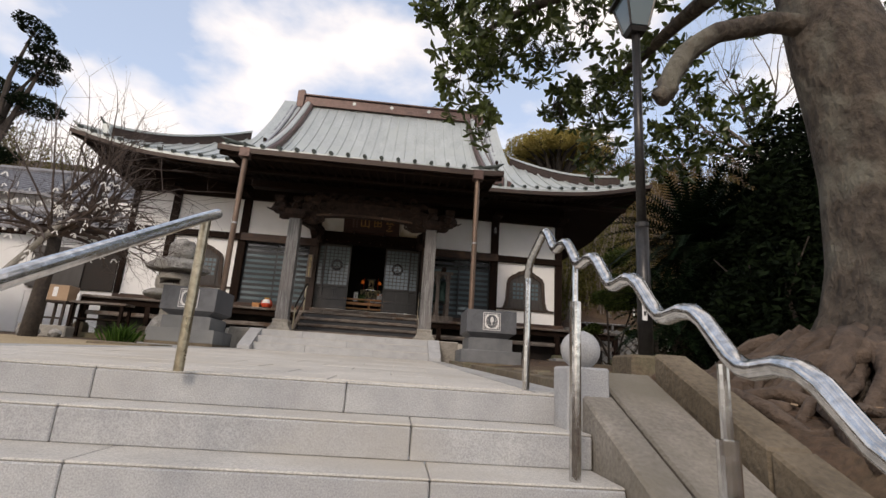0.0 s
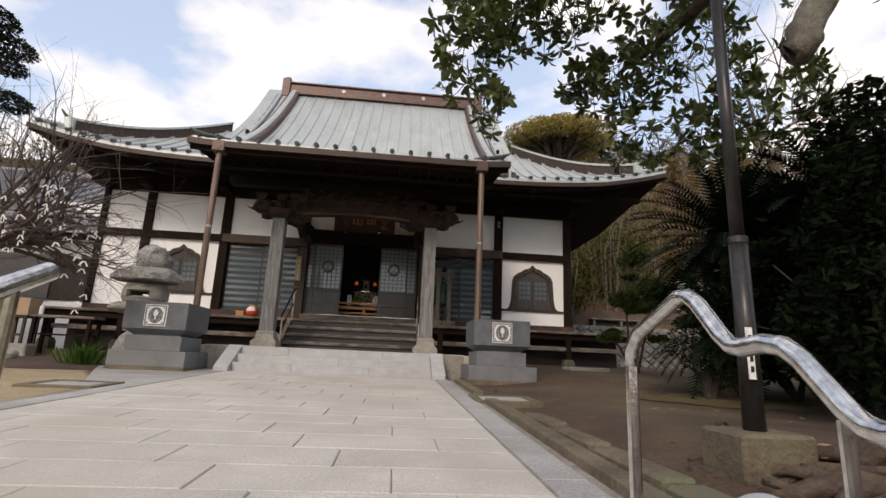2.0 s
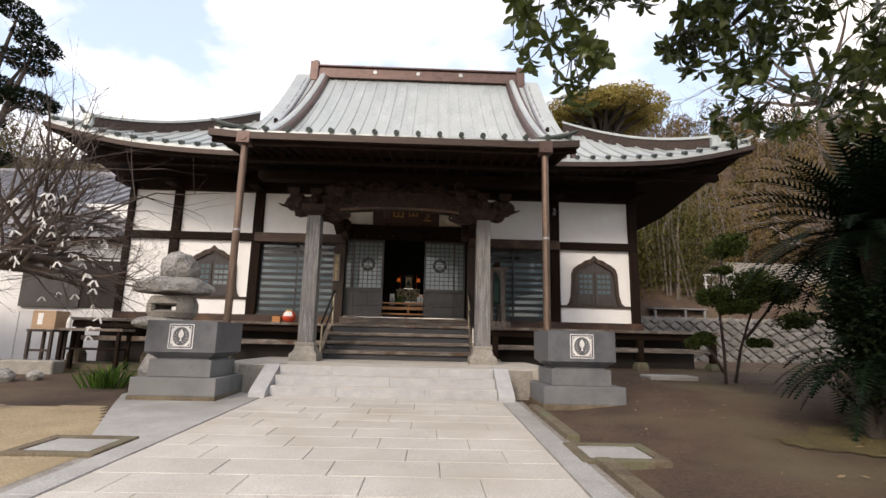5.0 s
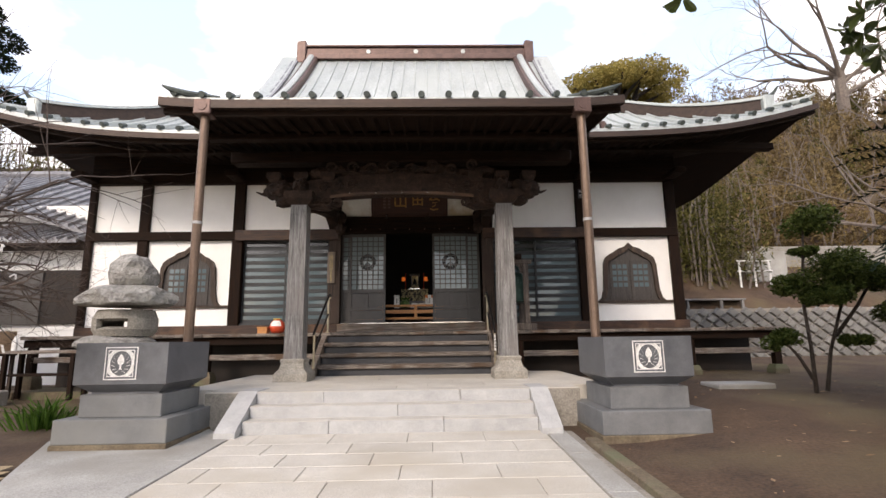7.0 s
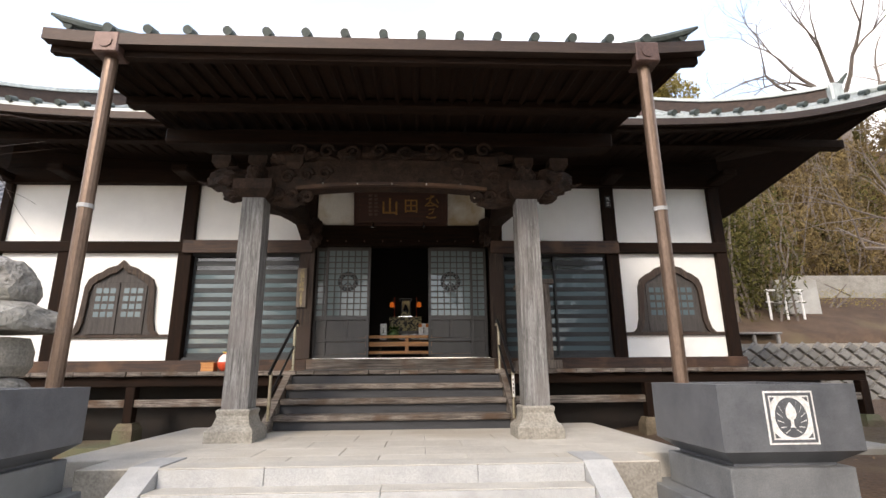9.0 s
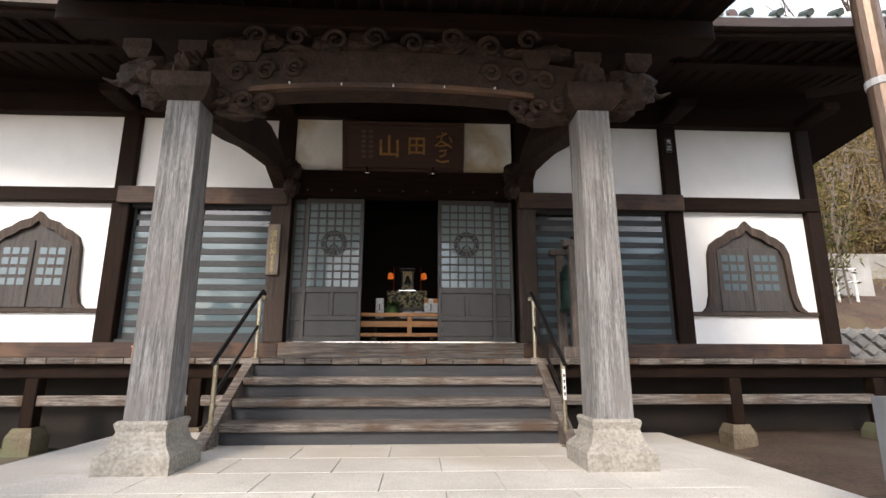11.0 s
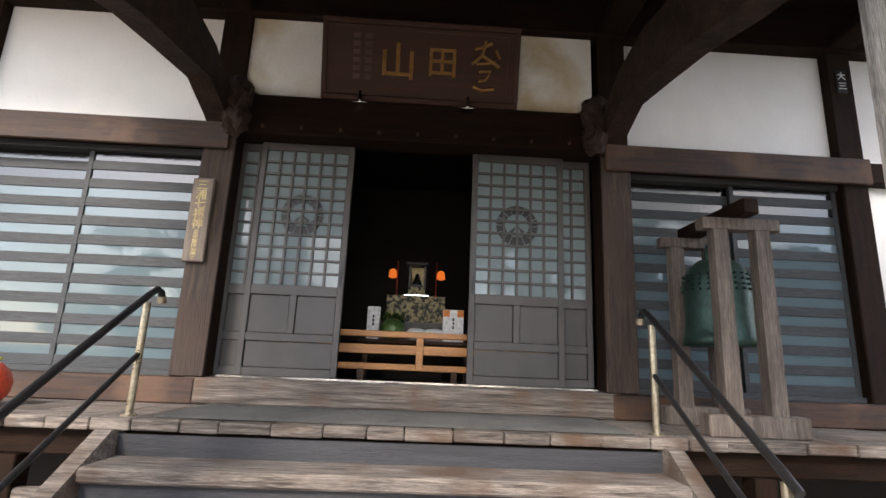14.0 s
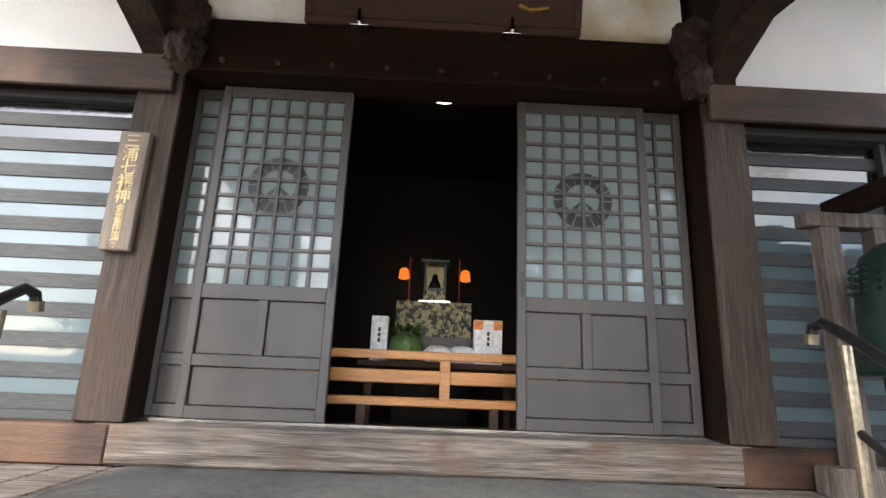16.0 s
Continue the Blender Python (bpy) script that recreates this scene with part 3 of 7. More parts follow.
def slab_from(name, xs, ys, zf, thick, material, parent, label=""):
    nx, ny = len(xs), len(ys)
    verts = [(x, y, zf(x, y)) for y in ys for x in xs] + [(x, y, zf(x, y) - thick) for y in ys for x in xs]
    o = nx * ny
    faces = []
    for j in range(ny - 1):
        for i in range(nx - 1):
            a = j * nx + i
            faces.append((a, a + 1, a + nx + 1, a + nx))
            faces.append((o + a, o + a + nx, o + a + nx + 1, o + a + 1))
    for i in range(nx - 1):
        faces.append((i, o + i, o + i + 1, i + 1))
        b = (ny - 1) * nx + i
        faces.append((b, b + 1, o + b + 1, o + b))
    for j in range(ny - 1):
        a = j * nx
        faces.append((a, a + nx, o + a + nx, o + a))
        b = j * nx + nx - 1
        faces.append((b, o + b, o + b + nx, b + nx))
    return part(name, mesh_of(name, verts, faces), material, parent, label)


roof = thing("main_roof", (CX, RY, EZ), "pale green copper hip-and-gable roof with raised ribs", "roof", kind="structure")
lin = lambda a, b, n: [a + (b - a) * i / n for i in range(n + 1)]
xs_roof = lin(CX - HALF, CX - GAB - 0.001, 16) + lin(CX - GAB, CX + GAB, 14) + lin(CX + GAB + 0.001, CX + HALF, 16)
ys_roof = lin(EY, 2 * RY - EY, 48)
slab_from("roof_surface", xs_roof, ys_roof, roof_z, 0.16, m_roof, roof)


def rib(x, y0, y1, zf, n=12, w=0.035, h=0.05):
    bm = bmesh.new()
    ys = lin(y0, y1, n)
    rows = []
    for y in ys:
        z = zf(x, y)
        rows.append([bm.verts.new((x - w, y, z)), bm.verts.new((x - w * 0.7, y, z + h)), bm.verts.new((x + w * 0.7, y, z + h)), bm.verts.new((x + w, y, z))])
    for a, b in zip(rows, rows[1:]):
        for k in range(3):
            bm.faces.new((a[k], a[k + 1], b[k + 1], b[k]))
    bm.faces.new(rows[0])
    bm.faces.new(rows[-1][::-1])
    return bm


PE, PW = 11.5, 3.42      # front eave of the porch roof and its half width
PZ = 5.07


def porch_z(x, y):
    u = (y - PE) / (15.5 - PE)
    top = roof_z(CX, 15.5) + 0.03
    dx = abs(x - CX)
    return PZ + (top - PZ) * (0.72 * u + 0.28 * u * u) + 0.05 * max(0, (dx - 2.4) / 1.0) ** 2 * (1 - u)


slab_from("porch_surface", lin(CX - PW, CX + PW, 20), lin(PE, 15.5, 12), porch_z, 0.14, m_roof, roof)
slab_from("roof_underside", xs_roof, ys_roof, lambda x, y: roof_z(x, y) - 0.17, 0.03, m_dark_y, roof)
slab_from("porch_underside", lin(CX - PW + 0.01, CX + PW - 0.01, 20), lin(PE + 0.01, 15.5, 12), lambda x, y: porch_z(x, y) - 0.145, 0.03, m_dark_y, roof)
nr = 17
for i in range(nr):
    x = CX - PW + 0.12 + (2 * PW - 0.24) * i / (nr - 1)
    if abs(x - CX) < 3.7:
        part("roof_rib", rib(x, PE, 15.5, porch_z), m_roof, roof)
        part("roof_rib", rib(x, 15.45, RY, roof_z, 16), m_roof, roof)
    part("eave_cap", tubes([(x, PE - 0.05, porch_z(x, PE) + 0.03), (x, PE + 0.10, porch_z(x, PE + 0.1) + 0.05)], [0.05, 0.05], 10), m_cap, roof)
for s in (-1, 1):
    n = 14
    for i in range(n):
        x = CX + s * (PW + 0.15 + (HALF - PW - 0.3) * i / (n - 1))
        yt = EY + min(HALF - abs(x - CX), RY - EY) - 0.02
        if yt > EY + 0.2:
            part("roof_rib", rib(x, EY, yt, roof_z, 8), m_roof, roof)
        part("eave_cap", tubes([(x, EY - 0.05, roof_z(x, EY) + 0.03), (x, EY + 0.10, roof_z(x, EY + 0.1) + 0.05)], [0.05, 0.05], 10), m_cap, roof)
# fascias and gutters
def strip_x(x0, x1, y0, y1, dz0, dz1, zf, n=20):
    bm = bmesh.new()
    rows = []
    for x in lin(x0, x1, n):
        z = zf(x)
        rows.append([bm.verts.new((x, y, z + dz)) for y, dz in ((y0, dz0), (y1, dz0), (y1, dz1), (y0, dz1))])
    for a, b in zip(rows, rows[1:]):
        for k in range(4):
            bm.faces.new((a[k], a[(k + 1) % 4], b[(k + 1) % 4], b[k]))
    bm.faces.new(rows[0])
    bm.faces.new(rows[-1][::-1])
    return bm


part("fascia", strip_x(CX - PW - 0.02, CX + PW + 0.02, PE - 0.02, PE + 0.06, -0.30, -0.10, lambda x: porch_z(x, PE)), m_dark_x, roof)
part("gutter", strip_x(CX - PW - 0.05, CX + PW + 0.05, PE - 0.13, PE - 0.022, -0.22, -0.09, lambda x: porch_z(x, PE)), m_gutter, roof, "brown copper gutter")
for s in (-1, 1):
    a, b = sorted((CX + s * (PW - 0.3), CX + s * (HALF + 0.02)))
    part("fascia", strip_x(a, b, EY - 0.02, EY + 0.08, -0.30, -0.12, lambda x: roof_z(x, EY), 24), m_dark_x, roof)
    part("gutter", strip_x(a, b, EY - 0.13, EY - 0.022, -0.24, -0.12, lambda x: roof_z(x, EY), 24), m_gutter, roof, "brown copper gutter")
# soffits with rafters
part("soffit", grid_mesh("soffit", lin(CX - HALF + 0.05, CX + HALF - 0.05, 30), lin(EY + 0.05, WALL + 0.1, 6), lambda x, y: False, lambda x, y: roof_z(x, EY) - 0.22 + 0.09 * (y - EY)), m_dark_y, roof)
part("porch_soffit", grid_mesh("porch_soffit", lin(CX - PW + 0.04, CX + PW - 0.04, 10), lin(PE + 0.07, 15.0, 6), lambda x, y: False, lambda x, y: porch_z(x, PE) - 0.2 + 0.12 * (y - PE)), m_dark_y, roof)
for i in range(30):
    x = CX - PW + 0.12 + (2 * PW - 0.24) * i / 29
    part("rafter", tubes([(x, PE + 0.08, porch_z(x, PE) - 0.24), (x, 14.2, porch_z(x, PE) + 0.08)], 0.04, 4), m_dark_y, roof)
for s in (-1, 1):
    for i in range(22):
        x = CX + s * (PW + 0.1 + (HALF - PW - 0.2) * i / 21)
        part("rafter", tubes([(x, EY + 0.1, roof_z(x, EY) - 0.27), (x, WALL, roof_z(x, EY) + 0.03)], 0.04, 4), m_dark_y, roof)
# ridge
part("ridge", bx(CX - 4.05, CX + 4.05, RY - 0.28, RY + 0.28, RZ - 0.25, RZ + 0.20, 0.02), m_copper, roof, "reddish brown copper box ridge")
part("ridge_cap", bx(CX - 4.15, CX + 4.15, RY - 0.36, RY + 0.36, RZ + 0.20, RZ + 0.28, 0.02), m_copper, roof)
part("ridge_foot", bx(CX - 4.0, CX + 4.0, RY - 0.42, RY - 0.28, RZ - 0.32, RZ - 0.12, 0.01), m_copper, roof)
for x in (CX - 1.75, CX, CX + 1.75):
    part("crest", tubes([(x, RY - 0.31, RZ + 0.03), (x, RY - 0.27, RZ + 0.03)], 0.08, 16), m_roof, roof, "round crest boss")
for s in (-1, 1):
    part("ridge_end", bx(CX + s * 4.2 - 0.17, CX + s * 4.2 + 0.17, RY - 0.38, RY + 0.38, RZ - 0.45, RZ + 0.42, 0.03), m_copper, roof)
    part("ridge_knob", bx(CX + s * 4.2 - 0.12, CX + s * 4.2 + 0.12, RY - 0.2, RY + 0.2, RZ + 0.42, RZ + 0.58, 0.05), m_copper, roof)
    # descending ridges
    pts = [(CX + s * (4.05 - 0.28 * (1 - u)), RY - 0.4 + (14.6 - RY + 0.4) * u, 0) for u in lin(0, 1, 14)]
    for dxx, w, hh, mm in ((0.0, 0.07, 0.22, m_copper), (0.17, 0.11, 0.30, m_roof), (0.38, 0.06, 0.12, m_copper)):
        bm = bmesh.new()
        rows = []
        for x, y, _ in pts:
            xx = x + s * (dxx - 0.11)
            z = roof_z(CX + s * 3.5, y)
            rows.append([bm.verts.new((xx + a, y, z + h)) for a, h in ((-w, -0.05), (-w, hh), (-w * 0.5, hh + 0.06), (w * 0.5, hh + 0.06), (w, hh), (w, -0.05))])
        for a, b in zip(rows, rows[1:]):
            for k in range(5):
                bm.faces.new((a[k], a[k + 1], b[k + 1], b[k]))
        bm.faces.new(rows[-1])
        bm.faces.new(rows[0][::-1])
        part("descending_ridge", bm, mm, roof)
    yf = 14.6
    part("ridge_foot_ornament", bx(CX + s * 3.95 - 0.17, CX + s * 3.95 + 0.17, yf - 0.15, yf + 0.1, roof_z(CX, yf) - 0.05, roof_z(CX, yf) + 0.32, 0.06), m_copper, roof)
    # corner hips: a tall brown box ridge under a pale cap, with an upturned end
    cpts = [(CX + s * (GAB + 0.1 + (HALF - GAB - 0.7) * u), EY + (HALF - GAB - 0.65) * (1 - u) + 0.57) for u in lin(0, 1, 10)]
    for w, h0, h1, mm, nm in ((0.10, -0.06, 0.24, m_gutter, "hip_ridge"), (0.14, 0.24, 0.31, m_roof, "hip_cap")):
        bm = bmesh.new()
        rows = []
        for x, y in cpts:
            z = roof_z(x, y)
            rows.append([bm.verts.new((x + a * 0.7, y + s * a * 0.7, z + h)) for a, h in ((-w, h0), (w, h0), (w, h1), (-w, h1))])
        for a, b in zip(rows, rows[1:]):
            for k in range(4):
                bm.faces.new((a[k], a[(k + 1) % 4], b[(k + 1) % 4], b[k]))
        bm.faces.new(rows[0][::-1])
        bm.faces.new(rows[-1])
        part(nm, bm, mm, roof)
    x, y = cpts[-1]
    z = roof_z(x, y)
    part("hip_end", bx(x - 0.13, x + 0.13, y - 0.13, y + 0.08, z - 0.04, z + 0.33, 0.03), m_roof, roof)
    part("hip_finial", tubes([(x, y, z + 0.28), (x + s * 0.10, y - 0.09, z + 0.34), (x + s * 0.20, y - 0.17, z + 0.50)], [0.08, 0.05, 0.02], 8), m_cap, roof)
    x, y = CX + s * (HALF - 0.06), EY + 0.06
    part("corner_tip", tubes([(x - s * 0.5, y + 0.5, roof_z(x - s * 0.5, y + 0.5) + 0.05), (x, y, roof_z(x, y) + 0.06), (x + s * 0.12, y - 0.10, roof_z(x, y) + 0.15)], [0.08, 0.06, 0.02], 8), m_roof, roof)
    # porch corner tips
    xt = CX + s * PW
    part("porch_tip", tubes([(xt - s * 0.75, PE + 0.1, porch_z(xt, PE) - 0.02), (xt - s * 0.3, PE, porch_z(xt, PE) + 0.02), (xt - s * 0.08, PE - 0.04, porch_z(xt, PE) + 0.07), (xt + s * 0.05, PE - 0.06, porch_z(xt, PE) + 0.13)], [0.05, 0.055, 0.045, 0.015], 8), m_cap, roof)
    for q in range(4):
        xx = CX + s * (4.35 + 0.19 * q)
        part("verge_rib", rib(xx, 16.8, RY - 0.3 + 0.1 * q, lambda a, b, q=q: roof_z(CX, b) - 0.02 - 0.1 * q + 0.05, 10, 0.05, 0.07), m_tile, roof)
    bm = bmesh.new()
    box(bm, CX + s * 4.5 - 0.05, CX + s * 4.5 + 0.05, RY - 3.6, RY + 3.6, roof_z(CX, 18.2) - 1.2, roof_z(CX, 18.2), 0)
    part("gable_wall", bm, m_dark_z, roof)
# ---- drain pipes ----
for x in (-4.0, 1.65):
    e = thing("drain_pipe", (x, 11.5, 1.4), "brown copper rain pipe dropping from the porch gutter", "drain pipe", "porch rain pipes")
    part("hopper", bx(x - 0.13, x + 0.13, 11.36, 11.6, 4.76, 5.0, 0.015), m_copper, e)
    part("crest", tubes([(x, 11.35, 4.88), (x, 11.36, 4.88)], 0.07, 16), m_copper, e)
    part("pipe", tubes([(x, 11.5, 4.78), (x, 11.5, 1.42)], 0.065, 14), m_pipe, e)
    part("band", tubes([(x, 11.5, 3.12), (x, 11.5, 3.16)], 0.072, 14), m_granite, e)

# ---- rain basins ----
def basin(cx, cy, zb):
    e = thing("rain_basin", (cx, cy, zb), "polished dark granite rain basin on a stepped plinth", "basin", "rain basins")
    part("footing", bx(cx - 0.66, cx + 0.66, cy - 0.66, cy + 0.66, zb - 0.15, zb + 0.10, 0.012), m_kerb, e)
    part("lower_plinth", bx(cx - 0.645, cx + 0.645, cy - 0.645, cy + 0.645, zb + 0.10, zb + 0.37, 0.008), m_basin_low, e)
    part("upper_plinth", bx(cx - 0.48, cx + 0.48, cy - 0.48, cy + 0.48, zb + 0.37, zb + 0.63, 0.008), m_basin_low, e)
    part("bowl", frustum(((0.40, 0.40, zb + 0.63), (0.40, 0.40, zb + 0.65), (0.54, 0.54, zb + 0.75), (0.54, 0.54, zb + 1.23), (0.42, 0.42, zb + 1.23), (0.40, 0.40, zb + 1.08)), cx, cy), m_basin, e)
    part("pebble_fill", bx(cx - 0.40, cx + 0.40, cy - 0.40, cy + 0.40, zb + 1.07, zb + 1.13, 0.02), m_rock, e)
    k = 1.28
    b = part("emblem", bx(cx - 0.19, cx + 0.19, cy - 0.545, cy - 0.53, zb + 0.80, zb + 1.18, 0), m_white, e, "white square crest panel")
    zc = zb + 0.99
    bm = bmesh.new()
    for u0, u1, v0, v1 in ((-0.138, 0.138, 0.122, 0.138), (-0.138, 0.138, -0.138, -0.122), (-0.138, -0.122, -0.122, 0.122), (0.122, 0.138, -0.122, 0.122)):
        box(bm, cx + u0 * k, cx + u1 * k, cy - 0.548, cy - 0.544, zc + v0 * k, zc + v1 * k, 0)
    part("crest_border", bm, m_basin, b)
    bm = bmesh.new()

    def flat(pts, dy):
        bm.faces.new([bm.verts.new((cx + u, cy - dy, zc + v)) for u, v in pts])
    turn = lambda n, ru, rv, u0=0.0, v0=0.0: [(u0 + ru * math.cos(2 * math.pi * i / n), v0 + rv * math.sin(2 * math.pi * i / n)) for i in range(n)]
    flat(turn(36, 0.125, 0.142), 0.5475)
    for su in (-1, 1):
        for sv in (-1, 1):
            flat([(su * 0.145, sv * 0.145), (su * 0.105, sv * 0.145), (su * 0.145, sv * 0.105)], 0.5475)
    part("crest_wreath", bm, m_basin, b)
    bm = bmesh.new()
    spade = [(0.0, 0.112), (0.018, 0.09), (0.036, 0.06), (0.042, 0.025), (0.034, -0.002), (0.012, -0.018), (0.012, -0.055), (0.024, -0.075), (0.0, -0.07)]
    flat(spade + [(-u, v) for u, v in reversed(spade[1:-1])], 0.550)
    for su in (-1, 1):
        for i in range(6):
            a0 = -1.25 + 0.42 * i
            p, q = (0.070 * math.cos(a0), 0.088 * math.sin(a0)), (0.113 * math.cos(a0 + 0.25), 0.130 * math.sin(a0 + 0.25))
            flat([(su * p[0], p[1] - 0.003), (su * q[0], q[1] - 0.003), (su * q[0], q[1] + 0.004), (su * p[0], p[1] + 0.002)], 0.550)
    part("crest_leaves", bm, m_white, b)
    return e


b1 = basin(1.99, 11.15, 0.22)
b2 = basin(-4.31, 11.10, 0.23)


# ---- front of the hall ----
m_slatgrey = surf("slat_grey", (0.042, 0.046, 0.049), (0.062, 0.066, 0.070), 3, 0.62, 0.05, stretch=(0.3, 3, 3), spec=0.25)
def leaf_door(name, x0, x1, y, cols, parent_label, group, crest):
    e = thing(name, ((x0 + x1) / 2, y, 1.86), parent_label, "door", group)
    z0, z1, zl = 1.86, 4.03, 2.66
    t = 0.045
    for a, b in ((x0, x0 + 0.055), (x1 - 0.055, x1)):
        part("stile", bx(a, b, y, y + t, z0, z1, 0.004), m_door, e)
    xa, xb = x0 + 0.055, x1 - 0.055
    for a, b in ((z1 - 0.075, z1), (zl - 0.09, zl), (z0 + 0.30, z0 + 0.37), (z0, z0 + 0.07)):
        part("cross_rail", bx(xa, xb, y + 0.002, y + t - 0.002, a, b, 0.003), m_door, e)
    xm = (xa + xb) / 2
    part("muntin", bx(xm - 0.03, xm + 0.03, y + 0.003, y + t - 0.003, z0 + 0.37, zl - 0.09, 0.003), m_door, e)
    for a, b, c, d in ((xa, xm - 0.03, z0 + 0.37, zl - 0.09), (xm + 0.03, xb, z0 + 0.37, zl - 0.09), (xa, xb, z0 + 0.07, z0 + 0.30)):
        part("panel", bx(a + 0.006, b - 0.006, y + 0.024, y + 0.034, c + 0.006, d - 0.006, 0), m_door, e)
    part("pane", bx(xa, xb, y + 0.026, y + 0.032, zl, z1 - 0.075, 0), m_frost, e, "frosted glass pane")
    rows = 11
    for i in range(1, cols):
        x = xa + (xb - xa) * i / cols
        part("lattice_bar", bx(x - 0.011, x + 0.011, y + 0.004, y + 0.026, zl, z1 - 0.075, 0), m_door, e)
    for j in range(1, rows):
        z = zl + (z1 - 0.075 - zl) * j / rows
        part("lattice_bar", bx(xa, xb, y + 0.006, y + 0.024, z - 0.011, z + 0.011, 0), m_door, e)
    part("finger_pull", bx(x1 - 0.04 if x0 < CX else x0 + 0.02, x1 - 0.02 if x0 < CX else x0 + 0.04, y - 0.003, y, 2.66, 2.82, 0), m_slatgrey, e)
    if crest:
        bm = bmesh.new()
        cz = 3.33
        for k in range(16):
            a0 = 2 * math.pi * (k + 0.06) / 16
            a1 = 2 * math.pi * (k + 0.94) / 16
            ro, ri = 0.20, 0.115
            vs = [(xm + r * math.sin(a), y + 0.022, cz + r * math.cos(a)) for r, a in ((ri, a0), (ro, a0), (ro, a1), (ri, a1))]
            bm.faces.new([bm.verts.new(v) for v in vs])
        for q in (-0.6, 0.0, 0.6):
            vs = [(xm + 0.09 * math.sin(math.pi + q * 1.2 + w) * r, y + 0.022, cz + 0.09 * math.cos(math.pi + q * 1.2 + w) * r) for r, w in ((0.1, 0), (1, -0.2), (1.05, 0.2))]
            bm.faces.new([bm.verts.new(v) for v in vs])
        part("crest", bm, m_black, e, "round dark crest behind the lattice")
    return e


lab = "grey-painted sliding lattice door with frosted panes, slid open"
leaf_door("sliding_door", -2.66, -1.78, WALL + 0.03, 6, lab, "hall doors", True)
leaf_door("sliding_door", -0.635, 0.245, WALL + 0.03, 6, lab, "hall doors", True)
leaf_door("sliding_door", -2.88, -2.0, WALL + 0.09, 6, "grey-painted fixed lattice door behind the sliding one", "hall doors", False)
leaf_door("sliding_door", -0.36, 0.53, WALL + 0.09, 6, "grey-painted fixed lattice door behind the sliding one", "hall doors", False)

# sill, lintel, panels over the door
m_sill = surf("pale_worn_sill", (0.065, 0.047, 0.036), (0.29, 0.245, 0.21), 3.0, 0.8, 0.6, stretch=(0.45, 7, 9), fine=14, sharp=0.16, stain=(0.13, 0.082, 0.055), stain_scale=2.4, grain=0.95)
m_jamb = surf("worn_jamb", (0.016, 0.010, 0.007), (0.088, 0.058, 0.042), 3.0, 0.75, 0.5, stretch=(7, 7, 0.5), fine=14, sharp=0.16, stain=(0.045, 0.026, 0.018), stain_scale=1.8, grain=0.9)
part("door_sill", bx(-3.02, 0.69, WALL - 0.16, WALL + 0.16, DECK, 1.835, 0.02), m_sill, hall)
part("sill_track", bx(-2.87, 0.57, WALL + 0.02, WALL + 0.15, 1.836, 1.858, 0.002), m_steel, hall)
for x in (-3.0, 0.71):
    part("jamb_face", bx(x - 0.142, x + 0.142, WALL - 0.125, WALL - 0.101, 1.84, 4.0, 0.006), m_jamb, hall)
part("lintel", bx(-2.86, 0.57, WALL - 0.14, WALL + 0.14, 4.04, 4.44, 0.02), m_dark_x, hall)
part("lintel_trim", bx(-2.86, 0.57, WALL - 0.16, WALL + 0.02, 4.03, 4.07, 0.004), m_dark_x, hall)
for i in range(9):
    x = -2.62 + 0.36 * i
    part("nail_cover", tubes([(x, WALL - 0.165, 4.11), (x, WALL - 0.138, 4.11)], 0.016, 8), m_brown, hall)
for s in (-1, 1):
    pts = [(0.42, 4.44), (1.30, 4.44), (1.52, 4.47), (1.66, 4.53), (1.70, 4.60), (1.70, 5.30), (0.42, 5.30)]
    pts = [(CX + s * a, b) for a, b in pts]
    part("over_door_plaster", extrude_xz(pts, WALL - 0.06, WALL + 0.06), m_plaster_old, hall, "aged cream plaster panel")
for a, b in ((-5.4, -2.9), (0.6, 3.2)):
    part("cap_rail", bx(a, b, WALL - 0.17, WALL - 0.131, 3.86, 4.12, 0.008), m_brown, hall)


# slatted sliding windows
def slat_window(x0, x1):
    e = thing("slatted_window", ((x0 + x1) / 2, WALL, 1.84), "grey horizontal-slatted sliding window with frosted panes", "window", "slatted windows")
    xm = (x0 + x1) / 2
    m_alu = m_slatgrey
    part("frame_top", bx(x0, x1, WALL - 0.04, WALL + 0.09, 3.83, 3.888, 0.003), m_alu, e)
    part("frame_sill", bx(x0, x1, WALL - 0.04, WALL + 0.09, 1.83, 1.88, 0.003), m_alu, e)
    for i, (a, b, y) in enumerate(((x0, xm + 0.03, WALL + 0.05), (xm - 0.03, x1, WALL + 0.0))):
        sash = part("sash", bx(a, a + 0.045, y, y + 0.04, 1.88, 3.83, 0.003), m_alu, e)
        part("stile", bx(b - 0.045, b, y, y + 0.04, 1.88, 3.83, 0.003), m_alu, sash)
        n = 11
        pitch = 1.95 / n
        for k in range(n):
            z = 1.88 + pitch * k
            part("slat", bx(a + 0.045, b - 0.045, y + 0.004, y + 0.03, z, z + pitch * 0.50, 0.002), m_alu, sash)
            part("pane", bx(a + 0.045, b - 0.045, y + 0.016, y + 0.022, z + pitch * 0.50, z + pitch, 0), m_pane if k < n - 2 else m_clear, sash)
    return e


slat_window(-5.24, -3.145)
slat_window(0.855, 2.95)


